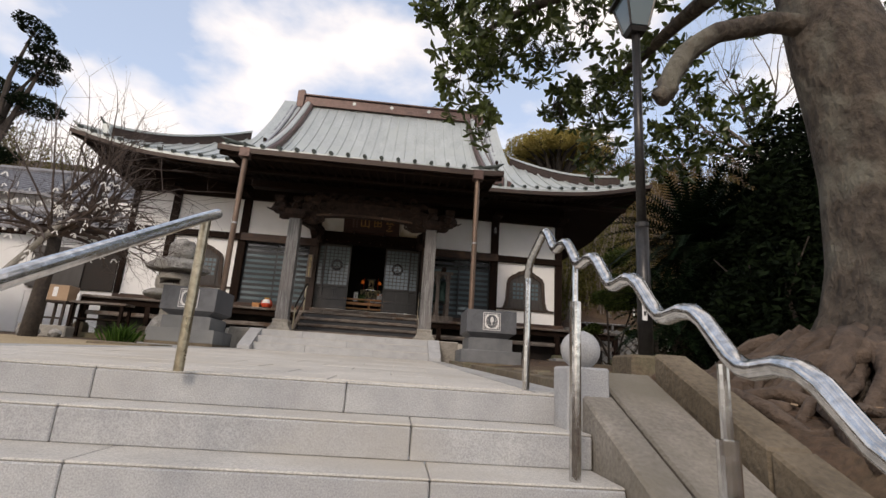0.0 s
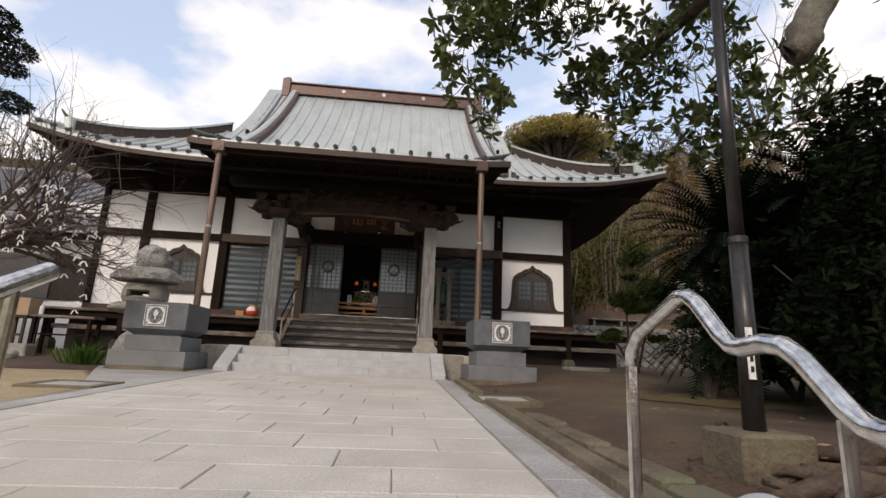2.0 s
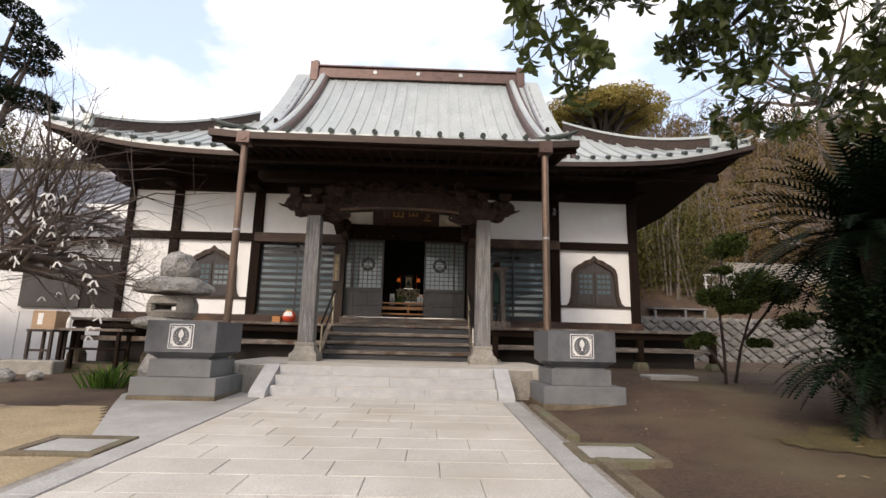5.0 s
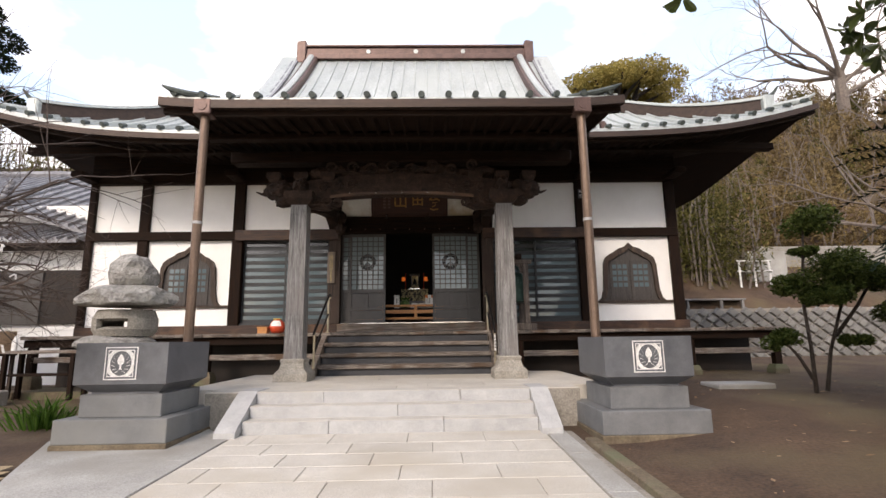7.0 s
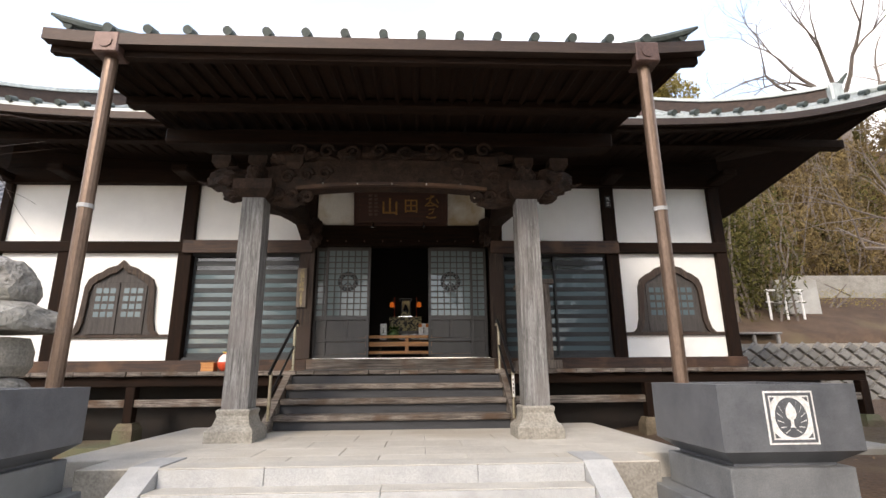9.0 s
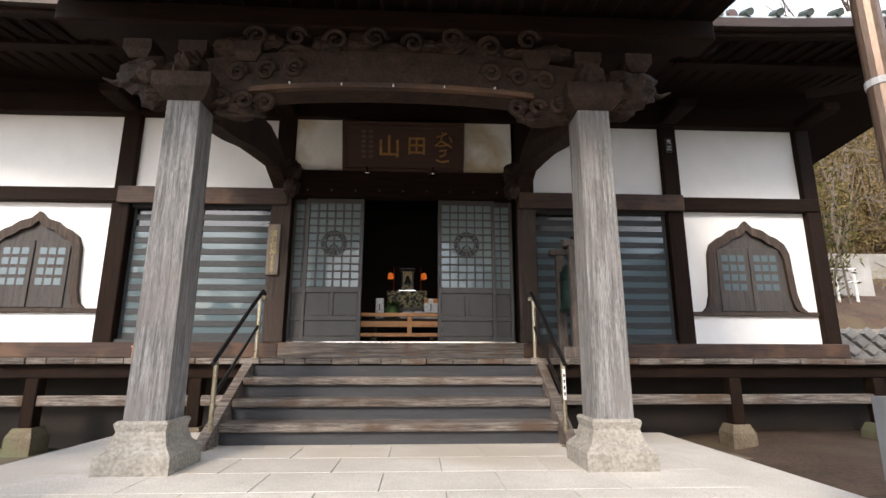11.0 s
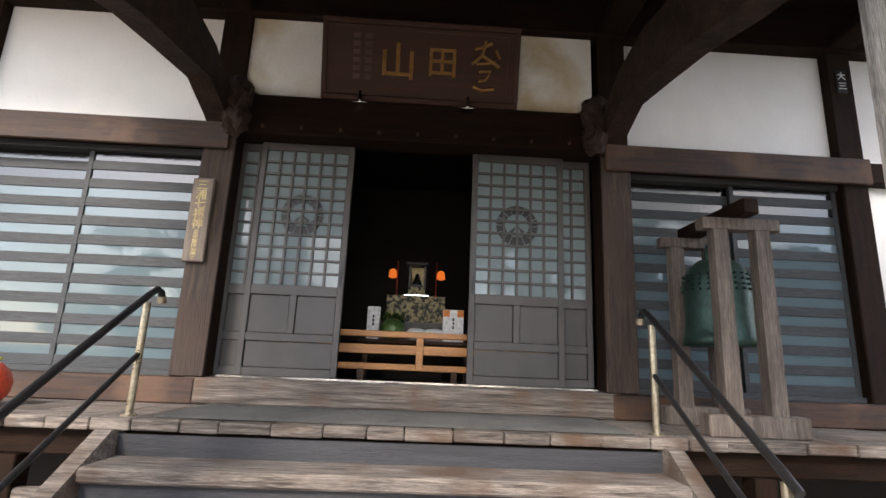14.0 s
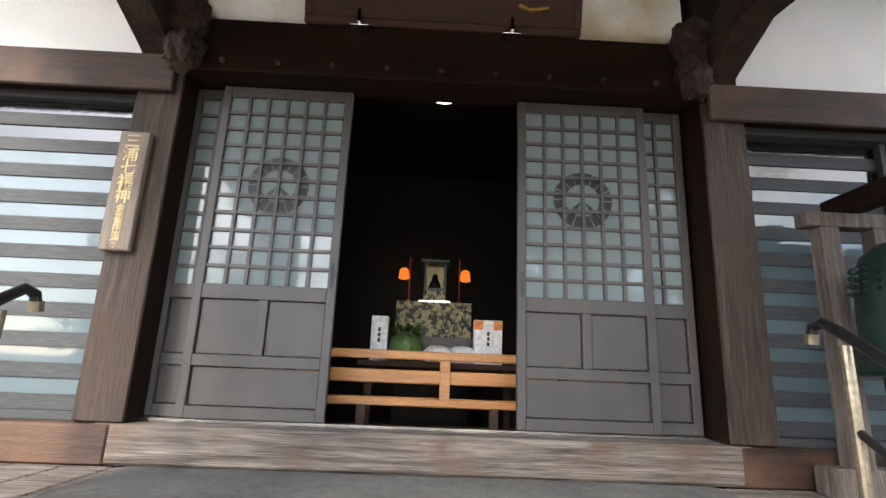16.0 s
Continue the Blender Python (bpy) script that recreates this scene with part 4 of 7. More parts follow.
# cusped windows
def cusp(k, hw, z0, z1):
    """Outline of a bell-shaped window, from the left foot over the peak to the right foot."""
    half = [(1.12, 0.0), (1.0, 0.06), (0.93, 0.2), (0.90, 0.45), (0.88, 0.66), (0.80, 0.77), (0.62, 0.845), (0.50, 0.87), (0.36, 0.93), (0.14, 0.965), (0.0, 1.04)]
    l = [(-a * hw * k, z0 + (z1 - z0) * (b * (1 + (k - 1) * 0.5))) for a, b in half]
    return l + [(-a, b) for a, b in reversed(l[:-1])]


def cusp_window(cx):
    e = thing("cusped_window", (cx, WALL, 2.27), "dark brown bell-shaped cusped window with a small lattice", "window", "cusped windows")
    z0, z1 = 2.30, 3.62
    inner = [(cx + a, b) for a, b in cusp(0.88, 0.72, z0, z1)]
    outer = [(cx + a, b) for a, b in cusp(1.0, 0.74, z0, z1 + 0.06)]
    part("backing", extrude_xz(outer, WALL - 0.022, WALL - 0.004), m_winboard, e)
    bm = bmesh.new()
    y0, y1 = WALL - 0.075, WALL - 0.018
    n = len(inner)
    A = [bm.verts.new((x, y0, z)) for x, z in inner]
    B = [bm.verts.new((x, y0, z)) for x, z in outer]
    C = [bm.verts.new((x, y1, z)) for x, z in inner]
    D = [bm.verts.new((x, y1, z)) for x, z in outer]
    for i in range(n - 1):
        for p, q in ((A, B), (B, D), (C, A)):
            bm.faces.new((p[i], p[i + 1], q[i + 1], q[i]))
    part("cusped_frame", bm, m_jamb, e)
    part("window_sill", bx(cx - 1.0, cx + 1.0, WALL - 0.06, WALL - 0.004, 2.25, 2.31, 0.006), m_jamb, e)
    for s in (-1, 1):
        xa, xb = (cx - 0.5, cx - 0.012) if s < 0 else (cx + 0.012, cx + 0.5)
        sh = part("shutter", bx(xa, xb, WALL - 0.045, WALL - 0.024, 2.32, 3.30, 0.004), m_winboard, e)
        cols, rows = 3, 4
        for i in range(cols):
            for j in range(rows):
                a = xa + 0.05 + (xb - xa - 0.1) * (i + 0.12) / cols
                b = xa + 0.05 + (xb - xa - 0.1) * (i + 0.88) / cols
                c = 2.62 + 0.6 * (j + 0.14) / rows
                d = 2.62 + 0.6 * (j + 0.80) / rows
                part("pane", bx(a, b, WALL - 0.048, WALL - 0.0455, c, d, 0), m_pane, sh)
    return e


m_winboard = surf("window_board", (0.035, 0.03, 0.028), (0.075, 0.065, 0.06), 3, 0.7, 0.3, stretch=(8, 8, 0.6))
cusp_window(4.2)
cusp_window(-6.52)


# ---- porch timberwork ----
porch = thing("porch_frame", (CX, 13.47, 4.0), "dark carved timber beams and brackets of the porch", "porch beams")


def carved(c, size, seed, name="carving", parent=porch, sub=3):
    bm = bmesh.new()
    bmesh.ops.create_icosphere(bm, subdivisions=sub, radius=1)
    for v in bm.verts:
        n = v.co.normalized()
        d = 0.30 * abs(math.sin(5 * n.x + 3 * noise.noise(n * 2.2 + Vector((seed, 0, 0))))) * abs(math.cos(6 * n.z + 4 * noise.noise(n * 2.5 + Vector((0, seed, 0))))) + 0.12 * noise.noise(n * 6 + Vector((seed, seed, 0)))
        p = n * (0.85 + d)
        v.co = Vector((c[0] + p.x * size[0], c[1] + p.y * size[1], c[2] + p.z * size[2]))
    return part(name, bm, m_carved, parent)


def scroll(cx, cy, cz, s, r, turns=1.4, thick=0.035):
    pts, rad = [], []
    for k in range(22):
        u = k / 21
        a = math.pi * 2 * turns * u
        rr = r * (1 - 0.75 * u)
        pts.append((cx + s * rr * math.cos(a), cy, cz + rr * math.sin(a)))
        rad.append(thick * (1 - 0.4 * u))
    return tubes(pts, rad, 6)


# rainbow beam with a raised, bowed underside
top, bot = [], []
for u in lin(-1, 1, 24):
    x = CX + u * 1.77
    bow = 0.13 * (1 - abs(u) ** 2.4)
    bot.append((x, 4.10 + bow * 1.1 if abs(u) < 0.8 else 4.02 + bow))
    top.append((x, 4.50 + bow))
part("rainbow_beam", extrude_xz(bot + top[::-1], 13.39, 13.67), m_carved, porch, "bowed rainbow beam with carved ends")
b2l = [(x, z - 0.015) for x, z in bot[3:-3]]
part("beam_moulding", extrude_xz(b2l + [(x, z + 0.05) for x, z in reversed(b2l)], 13.35, 13.41), m_brown, porch)
for i in range(5):
    x = CX + (i - 2) * 0.48
    part("hook", tubes([(x, 13.37, 4.28), (x, 13.35, 4.24), (x, 13.335, 4.26)], 0.008, 6), m_steel, porch)
for s in (-1, 1):
    px = CX + s * 1.875
    part("capital", frustum(((0.17, 0.17, 4.02), (0.26, 0.26, 4.12), (0.26, 0.26, 4.26)), px, 13.47), m_carved, porch)
    part("bracket_arm", extrude_xz([(px - 0.62, 4.44), (px - 0.5, 4.33), (px - 0.2, 4.27), (px + 0.2, 4.27), (px + 0.5, 4.33), (px + 0.62, 4.44), (px + 0.62, 4.48), (px - 0.62, 4.48)], 13.43, 13.63), m_carved, porch)
    for q in (-0.5, 0, 0.5):
        part("bearing_block", frustum(((0.08, 0.1, 4.48), (0.13, 0.13, 4.56), (0.13, 0.13, 4.66)), px + q, 13.47), m_carved, porch)
    # carved heads reaching out past the pillars and forward
    carved((px + s * 0.42, 13.47, 4.33), (0.28, 0.16, 0.20), 3 + s, "carved_head")
    part("tusk", tubes([(px + s * 0.60, 13.49, 4.32), (px + s * 0.74, 13.47, 4.27), (px + s * 0.84, 13.45, 4.31)], [0.035, 0.028, 0.008], 8), m_carved, porch)
    carved((px + s * 0.32, 13.47, 4.11), (0.16, 0.13, 0.10), 7 + s, "carved_cloud")
    carved((px, 13.39, 4.36), (0.15, 0.22, 0.17), 9 + s, "carved_head")
    # carving under the beam ends, inside the pillars
    carved((px - s * 0.42, 13.51, 4.06), (0.27, 0.10, 0.11), 13 + s, "carved_cloud")
    for q in range(3):
        part("scroll", scroll(px - s * (0.30 + 0.2 * q), 13.38, 4.10 - 0.02 * q, s, 0.085), m_carved, porch)
        part("scroll", scroll(px - s * (0.42 + 0.26 * q), 13.38, 4.36 + 0.03 * q, -s, 0.10), m_carved, porch)
    # shrimp beam back to the hall
    prof = [(13.65, 4.16, 0.15), (14.4, 4.30, 0.16), (14.9, 4.50, 0.23), (15.4, 4.58, 0.23), (15.9, 4.58, 0.16), (16.25, 4.42, 0.14), (16.42, 4.32, 0.12)]
    bm = bmesh.new()
    rows = []
    for y, z, h in prof:
        xo = px + (CX + s * 1.85 - px) * (y - 13.65) / 2.77
        rows.append([bm.verts.new((xo + a, y, z + b * h)) for a, b in ((-0.10, -1), (0.10, -1), (0.12, 0), (0.10, 1), (-0.10, 1), (-0.12, 0))])
    for a, b in zip(rows, rows[1:]):
        for k in range(6):
            bm.faces.new((a[k], a[(k + 1) % 6], b[(k + 1) % 6], b[k]))
    bm.faces.new(rows[0][::-1])
    bm.faces.new(rows[-1])
    part("shrimp_beam", bm, m_carved, porch, "curved tie beam")
    carved((CX + s * 1.66, 16.28, 4.25), (0.12, 0.10, 0.16), 21 + s, "carved_nose", sub=3)
    carved((CX + s * 1.68, 16.30, 4.50), (0.14, 0.10, 0.20), 31 + s, "carved_nose", sub=3)
part("purlin", bx(CX - 3.2, CX + 3.2, 13.37, 13.69, 4.86, 5.08, 0.02), m_dark_x, porch)
part("second_purlin", bx(CX - 3.3, CX + 3.3, 12.55, 12.75, 4.98, 5.10, 0.02), m_dark_x, porch)
# openwork carving above the rainbow beam
for i in range(11):
    u = (i - 5) / 5
    carved((CX + 1.55 * u, 13.47, 4.72 + 0.05 * math.sin(i * 2.1) - 0.06 * u * u), (0.20, 0.09, 0.10 + 0.03 * math.cos(i * 1.7)), 40 + i, "carved_cloud", sub=3)
for i in range(8):
    u = (i - 3.5) / 3.5
    part("scroll", scroll(CX + 1.3 * u, 13.37, 4.74 + 0.05 * math.sin(3 * i), 1 if i % 2 else -1, 0.11, 1.3, 0.03), m_carved, porch)
porch.matrix_basis = Matrix.Translation((0, 0, -0.12)) @ porch.matrix_basis
# bracket ends under the main eaves along the wall
for x, w in posts:
    part("wall_bracket", bx(x - 0.14, x + 0.14, WALL - 0.75, WALL - 0.10, 5.32, 5.46, 0.02), m_dark_y, hall)
part("eave_purlin", bx(-9.6, 7.2, 15.1, 15.3, 5.62, 5.78, 0.01), m_dark_x, hall)
part("eave_board", bx(-9.0, 5.5, WALL - 0.12, WALL + 0.08, 5.62, 6.6, 0), m_dark_x, hall)


# ---- name board ----
def text_mesh(body, size, name):
    c = bpy.data.curves.new(name, 'FONT')
    c.body = body
    c.size = size
    c.align_x, c.align_y = 'CENTER', 'CENTER'
    c.extrude = 0.006 * size / 0.3
    c.offset = 0.012 * size
    o = bpy.data.objects.new(name, c)
    scene.collection.objects.link(o)
    me = bpy.data.meshes.new_from_object(o.evaluated_get(bpy.context.evaluated_depsgraph_get()))
    bpy.data.objects.remove(o)
    return me


def lettering(body, size, m, material, parent, name="character"):
    me = text_mesh(body, size, name)
    me.materials.clear()
    me.transform(m)
    return part(name, me, material, parent)


plq = thing("name_board", (CX, 16.3, 4.5), "dark lacquered temple name board with gilt characters", "sign")
PT = Matrix.Translation((CX, 16.26, 4.79)) @ Matrix.Rotation(radians(16), 4, 'X')
part("board", bx(-0.90, 0.90, -0.03, 0.03, -0.33, 0.33, 0.01, PT), m_plaque, plq)
for a, b, c, d in ((-0.93, 0.93, 0.33, 0.38), (-0.93, 0.93, -0.38, -0.33), (-0.93, -0.88, -0.33, 0.33), (0.88, 0.93, -0.33, 0.33)):
    part("moulding", bx(a, b, -0.05, 0.03, c, d, 0.008, PT), m_plaque, plq)
for a, b, c, d in ((-0.82, 0.82, 0.285, 0.293), (-0.82, 0.82, -0.293, -0.285), (-0.826, -0.818, -0.29, 0.29), (0.818, 0.826, -0.29, 0.29)):
    part("gilt_line", bx(a, b, -0.034, -0.031, c, d, 0, PT), m_brown, plq)
PX = PT @ Matrix.Translation((0, -0.036, 0)) @ Matrix.Rotation(radians(90), 4, 'X')
lettering("山", 0.36, PX @ Matrix.Translation((-0.22, -0.02, 0)), m_gilt, plq)
lettering("田", 0.30, PX @ Matrix.Translation((0.20, 0.0, 0)), m_gilt, plq)
for k, (pa, r0) in enumerate((
        ([(0.50, 0.16), (0.58, 0.18), (0.66, 0.22)], 0.016), ([(0.60, 0.24), (0.57, 0.10), (0.48, 0.02)], 0.016), ([(0.58, 0.10), (0.68, 0.04), (0.74, 0.0)], 0.016),
        ([(0.52, 0.02), (0.62, 0.03), (0.70, 0.05)], 0.013), ([(0.55, -0.05), (0.66, -0.04), (0.62, -0.12), (0.55, -0.14)], 0.014), ([(0.50, -0.19), (0.58, -0.22), (0.70, -0.20)], 0.017), ([(0.70, 0.16), (0.74, 0.08)], 0.013))):
    part("brush_stroke", tubes([PT @ Vector((a, -0.04, b)) for a, b in pa], [r0] * len(pa), 6), m_gilt, plq)
for k in range(2):
    for j in range(6):
        z = 0.2 - j * 0.075
        part("seal_mark", bx(-0.64 + 0.11 * k, -0.575 + 0.11 * k, -0.036, -0.031, z, z + 0.045, 0, PT), m_copper, plq)
for s in (-0.55, 0.45):
    x = CX + s
    part("support_bracket", bx(x - 0.012, x + 0.012, 16.22, 16.30, 4.36, 4.46, 0.003), m_steel, plq)
    part("support_foot", bx(x - 0.06, x + 0.06, 16.24, 16.36, 4.352, 4.366, 0.003), m_steel, plq)

# ---- upright sign on the door post ----
sg = thing("upright_sign", (-3.02, 16.36, 3.17), "narrow brown wooden sign with gilt upright writing", "sign")
part("board", bx(-3.155, -2.975, 16.325, 16.372, 2.80, 3.56, 0.006), surf("sign_board", (0.13, 0.10, 0.075), (0.24, 0.19, 0.15), 3, 0.6, 0.2, stretch=(9, 9, 0.6)), sg)
for i, ch in enumerate("三浦七福神"):
    lettering(ch, 0.10, Matrix.Translation((-3.065, 16.322, 3.49 - 0.09 * i)) @ Matrix.Rotation(radians(90), 4, 'X'), m_gold, sg)
for i, ch in enumerate("金光恵比須尊"):
    lettering(ch, 0.055, Matrix.Translation((-3.065, 16.322, 3.055 - 0.044 * i)) @ Matrix.Rotation(radians(90), 4, 'X'), m_gold, sg)
tag_ = thing("post_tag", (3.08, 16.39, 4.95), "small dark plate with white characters on the post", "sign")
part("plate", bx(3.02, 3.13, 16.385, 16.397, 4.85, 5.1, 0.002), m_black, tag_)
for i, ch in enumerate("大三"):
    lettering(ch, 0.09, Matrix.Translation((3.075, 16.382, 5.03 - 0.11 * i)) @ Matrix.Rotation(radians(90), 4, 'X'), m_white, tag_)

# ---- handrails of the wooden stair ----
m_brass = surf("dull_brass", (0.36, 0.31, 0.22), (0.50, 0.44, 0.33), 5, 0.3, 0.05, metal=0.9)
for s in (-1, 1):
    x = CX + s * 1.75
    e = thing("stair_handrail", (x, 15, PLAT), "black handrail on brass posts beside the wooden steps", "handrail", "wooden stair handrails")
    part("upper_post", tubes([(x, 15.5, DECK), (x, 15.5, 2.36)], 0.024, 12), m_brass, e)
    part("lower_post", tubes([(x, 14.29, PLAT), (x, 14.29, 1.60)], 0.024, 12), m_brass, e)
    part("top_rail", tubes([(x, 14.21, 1.57), (x, 14.29, 1.63), (x, 14.9, 2.03), (x, 15.5, 2.41), (x, 15.60, 2.465), (x, 15.66, 2.45), (x, 15.68, 2.40)], 0.024, 12), m_black, e)
    part("knob", tubes([(x, 15.675, 2.42), (x, 15.685, 2.375)], [0.03, 0.03], 12), m_brass, e)
    part("lower_rail", tubes([(x, 14.29, 1.25), (x, 15.5, 2.02)], 0.018, 10), m_black, e)
    part("flange", tubes([(x, 15.5, DECK), (x, 15.5, DECK + 0.015)], 0.05, 14), m_brass, e)
    part("flange", tubes([(x, 14.29, PLAT), (x, 14.29, PLAT + 0.015)], 0.05, 14), m_brass, e)
tg = thing("rail_tag", (0.57, 14.26, 1.4), "white paper strip tied to a rail post", "label")
part("strip", bx(0.555, 0.585, 14.258, 14.264, 1.22, 1.52, 0), m_white, tg)
for i in range(4):
    part("writing_bar", bx(0.562, 0.578, 14.256, 14.258, 1.26 + 0.06 * i, 1.295 + 0.06 * i, 0), m_black, tg)
mat_ = thing("door_mat", (CX, 15.85, DECK), "dark grey ribbed rubber mat on the veranda", "mat")
bm = bmesh.new()
box(bm, -2.75, 0.40, 15.46, 16.30, DECK + 0.004, DECK + 0.014, 0.003)
m_mat = surf("ribbed_mat", (0.06, 0.06, 0.058), (0.115, 0.112, 0.105), 3, 0.8, 0.3)
part("sheet", bm, m_mat, mat_)
for i in range(40):
    part("rib", bx(-2.73, 0.38, 15.48 + 0.02 * i, 15.488 + 0.02 * i, DECK + 0.014, DECK + 0.018, 0), m_mat, mat_)

# ---- bell in its frame ----
m_bellwood = surf("bell_frame_wood", (0.06, 0.046, 0.038), (0.20, 0.16, 0.135), 3, 0.8, 0.5, stretch=(9, 9, 0.6), fine=20, grain=0.9)
m_bronze = surf("bronze_patina", (0.018, 0.042, 0.035), (0.05, 0.095, 0.08), 4, 0.45, 0.2, metal=0.6, fine=30)
BX, BY = 1.30, 15.88
bf = thing("bell_frame", (BX, BY, DECK), "weathered timber frame holding a temple bell", "bell frame")
for s in (-1, 1):
    part("foot_beam", bx(BX - 0.36, BX + 0.36, BY + s * 0.32 - 0.07, BY + s * 0.32 + 0.07, DECK, DECK + 0.15, 0.012), m_bellwood, bf)
    for q in (-1, 1):
        part("leg", frustum(((0.06, 0.05, DECK + 0.15), (0.055, 0.045, 3.10)), BX + q * 0.16 + 0.0, BY + s * 0.32), m_bellwood, bf)
    part("cross_bar", bx(BX - 0.30, BX + 0.30, BY + s * 0.32 - 0.05, BY + s * 0.32 + 0.05, 3.10, 3.19, 0.006), m_bellwood, bf)
part("top_beam", bx(BX - 0.06, BX + 0.06, BY - 0.50, BY + 0.45, 3.19, 3.31, 0.01), m_dark_y, bf)
be = thing("temple_bell", (BX, BY, 2.25), "green-patinated bronze temple bell hanging in its frame", "bell")
part("body", lathe([(0.20, 0.0), (0.275, 0.0), (0.275, 0.05), (0.262, 0.07), (0.25, 0.2), (0.245, 0.4), (0.235, 0.52), (0.20, 0.62), (0.13, 0.68), (0.05, 0.70)], (BX, BY, 2.25), 32), m_bronze, be, smooth=True)
for j in range(4):
    for k in range(24):
        a = 2 * math.pi * k / 24
        r = 0.245 - 0.004 * j
        part("boss", tubes([(BX + r * math.cos(a), BY + r * math.sin(a), 2.68 + 0.04 * j), (BX + (r + 0.022) * math.cos(a), BY + (r + 0.022) * math.sin(a), 2.683 + 0.04 * j)], [0.012, 0.006], 6), m_bronze, be)
part("crown_loop", tubes([(BX - 0.07, BY, 2.94), (BX - 0.05, BY, 3.05), (BX, BY, 3.09), (BX + 0.05, BY, 3.05), (BX + 0.07, BY, 2.94)], 0.025, 8), m_bronze, be)
part("hanger", tubes([(BX, BY, 3.07), (BX, BY, 3.2)], 0.015, 6), m_black, be)

# ---- lucky doll and box on the veranda ----
part("lucky_doll", lathe([(0.06, 0.0), (0.12, 0.02), (0.165, 0.09), (0.172, 0.16), (0.15, 0.23), (0.10, 0.285), (0.05, 0.31), (0.01, 0.315)], (-4.1, 15.75, DECK), 24), m_orange, None, "round red lacquered lucky doll on the veranda edge", True)
doll = bpy.data.objects["lucky_doll"]
doll.data.materials.append(m_white)
for poly in doll.data.polygons:
    c = poly.center
    if c.y < 15.66 and abs(c.x + 4.1) < 0.11 and DECK + 0.13 < c.z < DECK + 0.27:
        poly.material_index = 1
tagged(doll, category="doll")
cp = thing("yellow_cloth", (-4.1, 15.75, DECK + 0.315), "small yellow paper folded on the doll's head", "paper")
part("sheet", bx(-4.18, -4.03, 15.68, 15.80, DECK + 0.312, DECK + 0.33, 0.004, None), plain("yellow_paper", (0.70, 0.55, 0.08), 0.7), cp)
ob_ = thing("offering_box", (-4.36, 15.72, DECK), "small orange-brown wooden box", "box")
part("body", bx(-4.50, -4.29, 15.62, 15.82, DECK, DECK + 0.13, 0.006), m_rail_wood, ob_)
part("lid", bx(-4.51, -4.28, 15.61, 15.83, DECK + 0.13, DECK + 0.15, 0.004), m_rail_wood, ob_)

# ---- inside ----
rl = thing("inner_rail", (CX, 16.95, 1.86), "varnished orange-brown low wooden rail inside the door", "rail")
for z0, z1 in ((2.25, 2.31), (2.09, 2.18), (1.94, 2.0)):
    part("bar", bx(-2.6, 0.2, 16.93, 16.99, z0, z1, 0.008), m_rail_wood, rl)
for x in (-1.06, -2.3, 0.1):
    part("upright", bx(x - 0.035, x + 0.035, 16.915, 17.0, 1.95, 2.25, 0.004), m_rail_wood, rl)
for x in (-1.62, -0.72):
    part("foot", bx(x - 0.03, x + 0.03, 16.93, 16.99, 1.72, 1.95, 0.004), m_brown, rl)
sh = thing("offering_shelf", (CX, 17.4, 1.72), "grey cloth-covered low offering table", "table")
part("top", bx(-1.7, -0.5, 17.2, 17.7, 2.20, 2.24, 0.004), m_brown, sh)
part("cloth", bx(-1.55, -0.75, 17.72, 17.76, 2.2, 2.46, 0.004), plain("grey_cloth", (0.22, 0.20, 0.19), 0.9), sh)
for x in (-1.62, -0.58):
    part("leg", bx(x - 0.025, x + 0.025, 17.25, 17.3, 1.72, 2.2, 0), m_brown, sh)
for x0, x1, oc in ((-1.63, -1.50, False), (-0.83, -0.61, True)):
    bxx = thing("gift_box", ((x0 + x1) / 2, 17.35, 2.24), "white paper-wrapped gift box" + (" with orange corners" if oc else " standing upright"), "box", "gift boxes")
    part("wrapping", bx(x0, x1, 17.32, 17.42, 2.24, 2.58, 0.004), m_white, bxx)
    if oc:
        for a in (x0, x1 - 0.07):
            part("corner", bx(a, a + 0.07, 17.316, 17.319, 2.505, 2.575, 0), plain("orange_paper", (0.75, 0.25, 0.06), 0.7), bxx)
    for k in range(3):
        part("writing_bar", bx((x0 + x1) / 2 - 0.01, (x0 + x1) / 2 + 0.01, 17.316, 17.319, 2.38 + 0.04 * k, 2.41 + 0.04 * k, 0), m_black, bxx)
m_melon = surf("melon_rind", (0.02, 0.07, 0.015), (0.16, 0.26, 0.07), 7, 0.35, 0.1, stretch=(4, 4, 0.4))
ml = rock("melon", (-1.36, 17.38, 2.35), (0.13, 0.12, 0.12), None, m_melon, 5, 0.02, "dark green striped melon on the offering table")
tagged(ml, category="fruit")
gv = thing("leafy_vegetable", (-1.35, 17.44, 2.44), "fresh green leafy vegetable among the offerings", "vegetable")
vv, ff = [], []
rv = random.Random(3)
for i in range(60):
    a = rv.uniform(0, 6.28)
    r = rv.uniform(0.02, 0.13)
    c = Vector((-1.35 + r * math.cos(a), 17.44 + 0.6 * r * math.sin(a), 2.42 + rv.uniform(0, 0.10)))
    d = Vector((rv.uniform(-1, 1), rv.uniform(-1, 1), rv.uniform(-0.3, 1))).normalized() * 0.05
    w = d.cross(Vector((0, 0, 1))).normalized() * 0.018
    n = len(vv)
    vv += [c - d, c + w, c + d, c - w]
    ff.append((n, n + 1, n + 2, n + 3))
part("leaves", mesh_of("leaves", vv, ff), m_grass, gv)
for x in (-1.10, -0.92):
    bg = rock("rice_bag", (x, 17.36, 2.30), (0.13, 0.10, 0.08), None, m_white, 3 + x, 0.15, "white printed rice bag on the offering table")
    tagged(bg, category="bag")
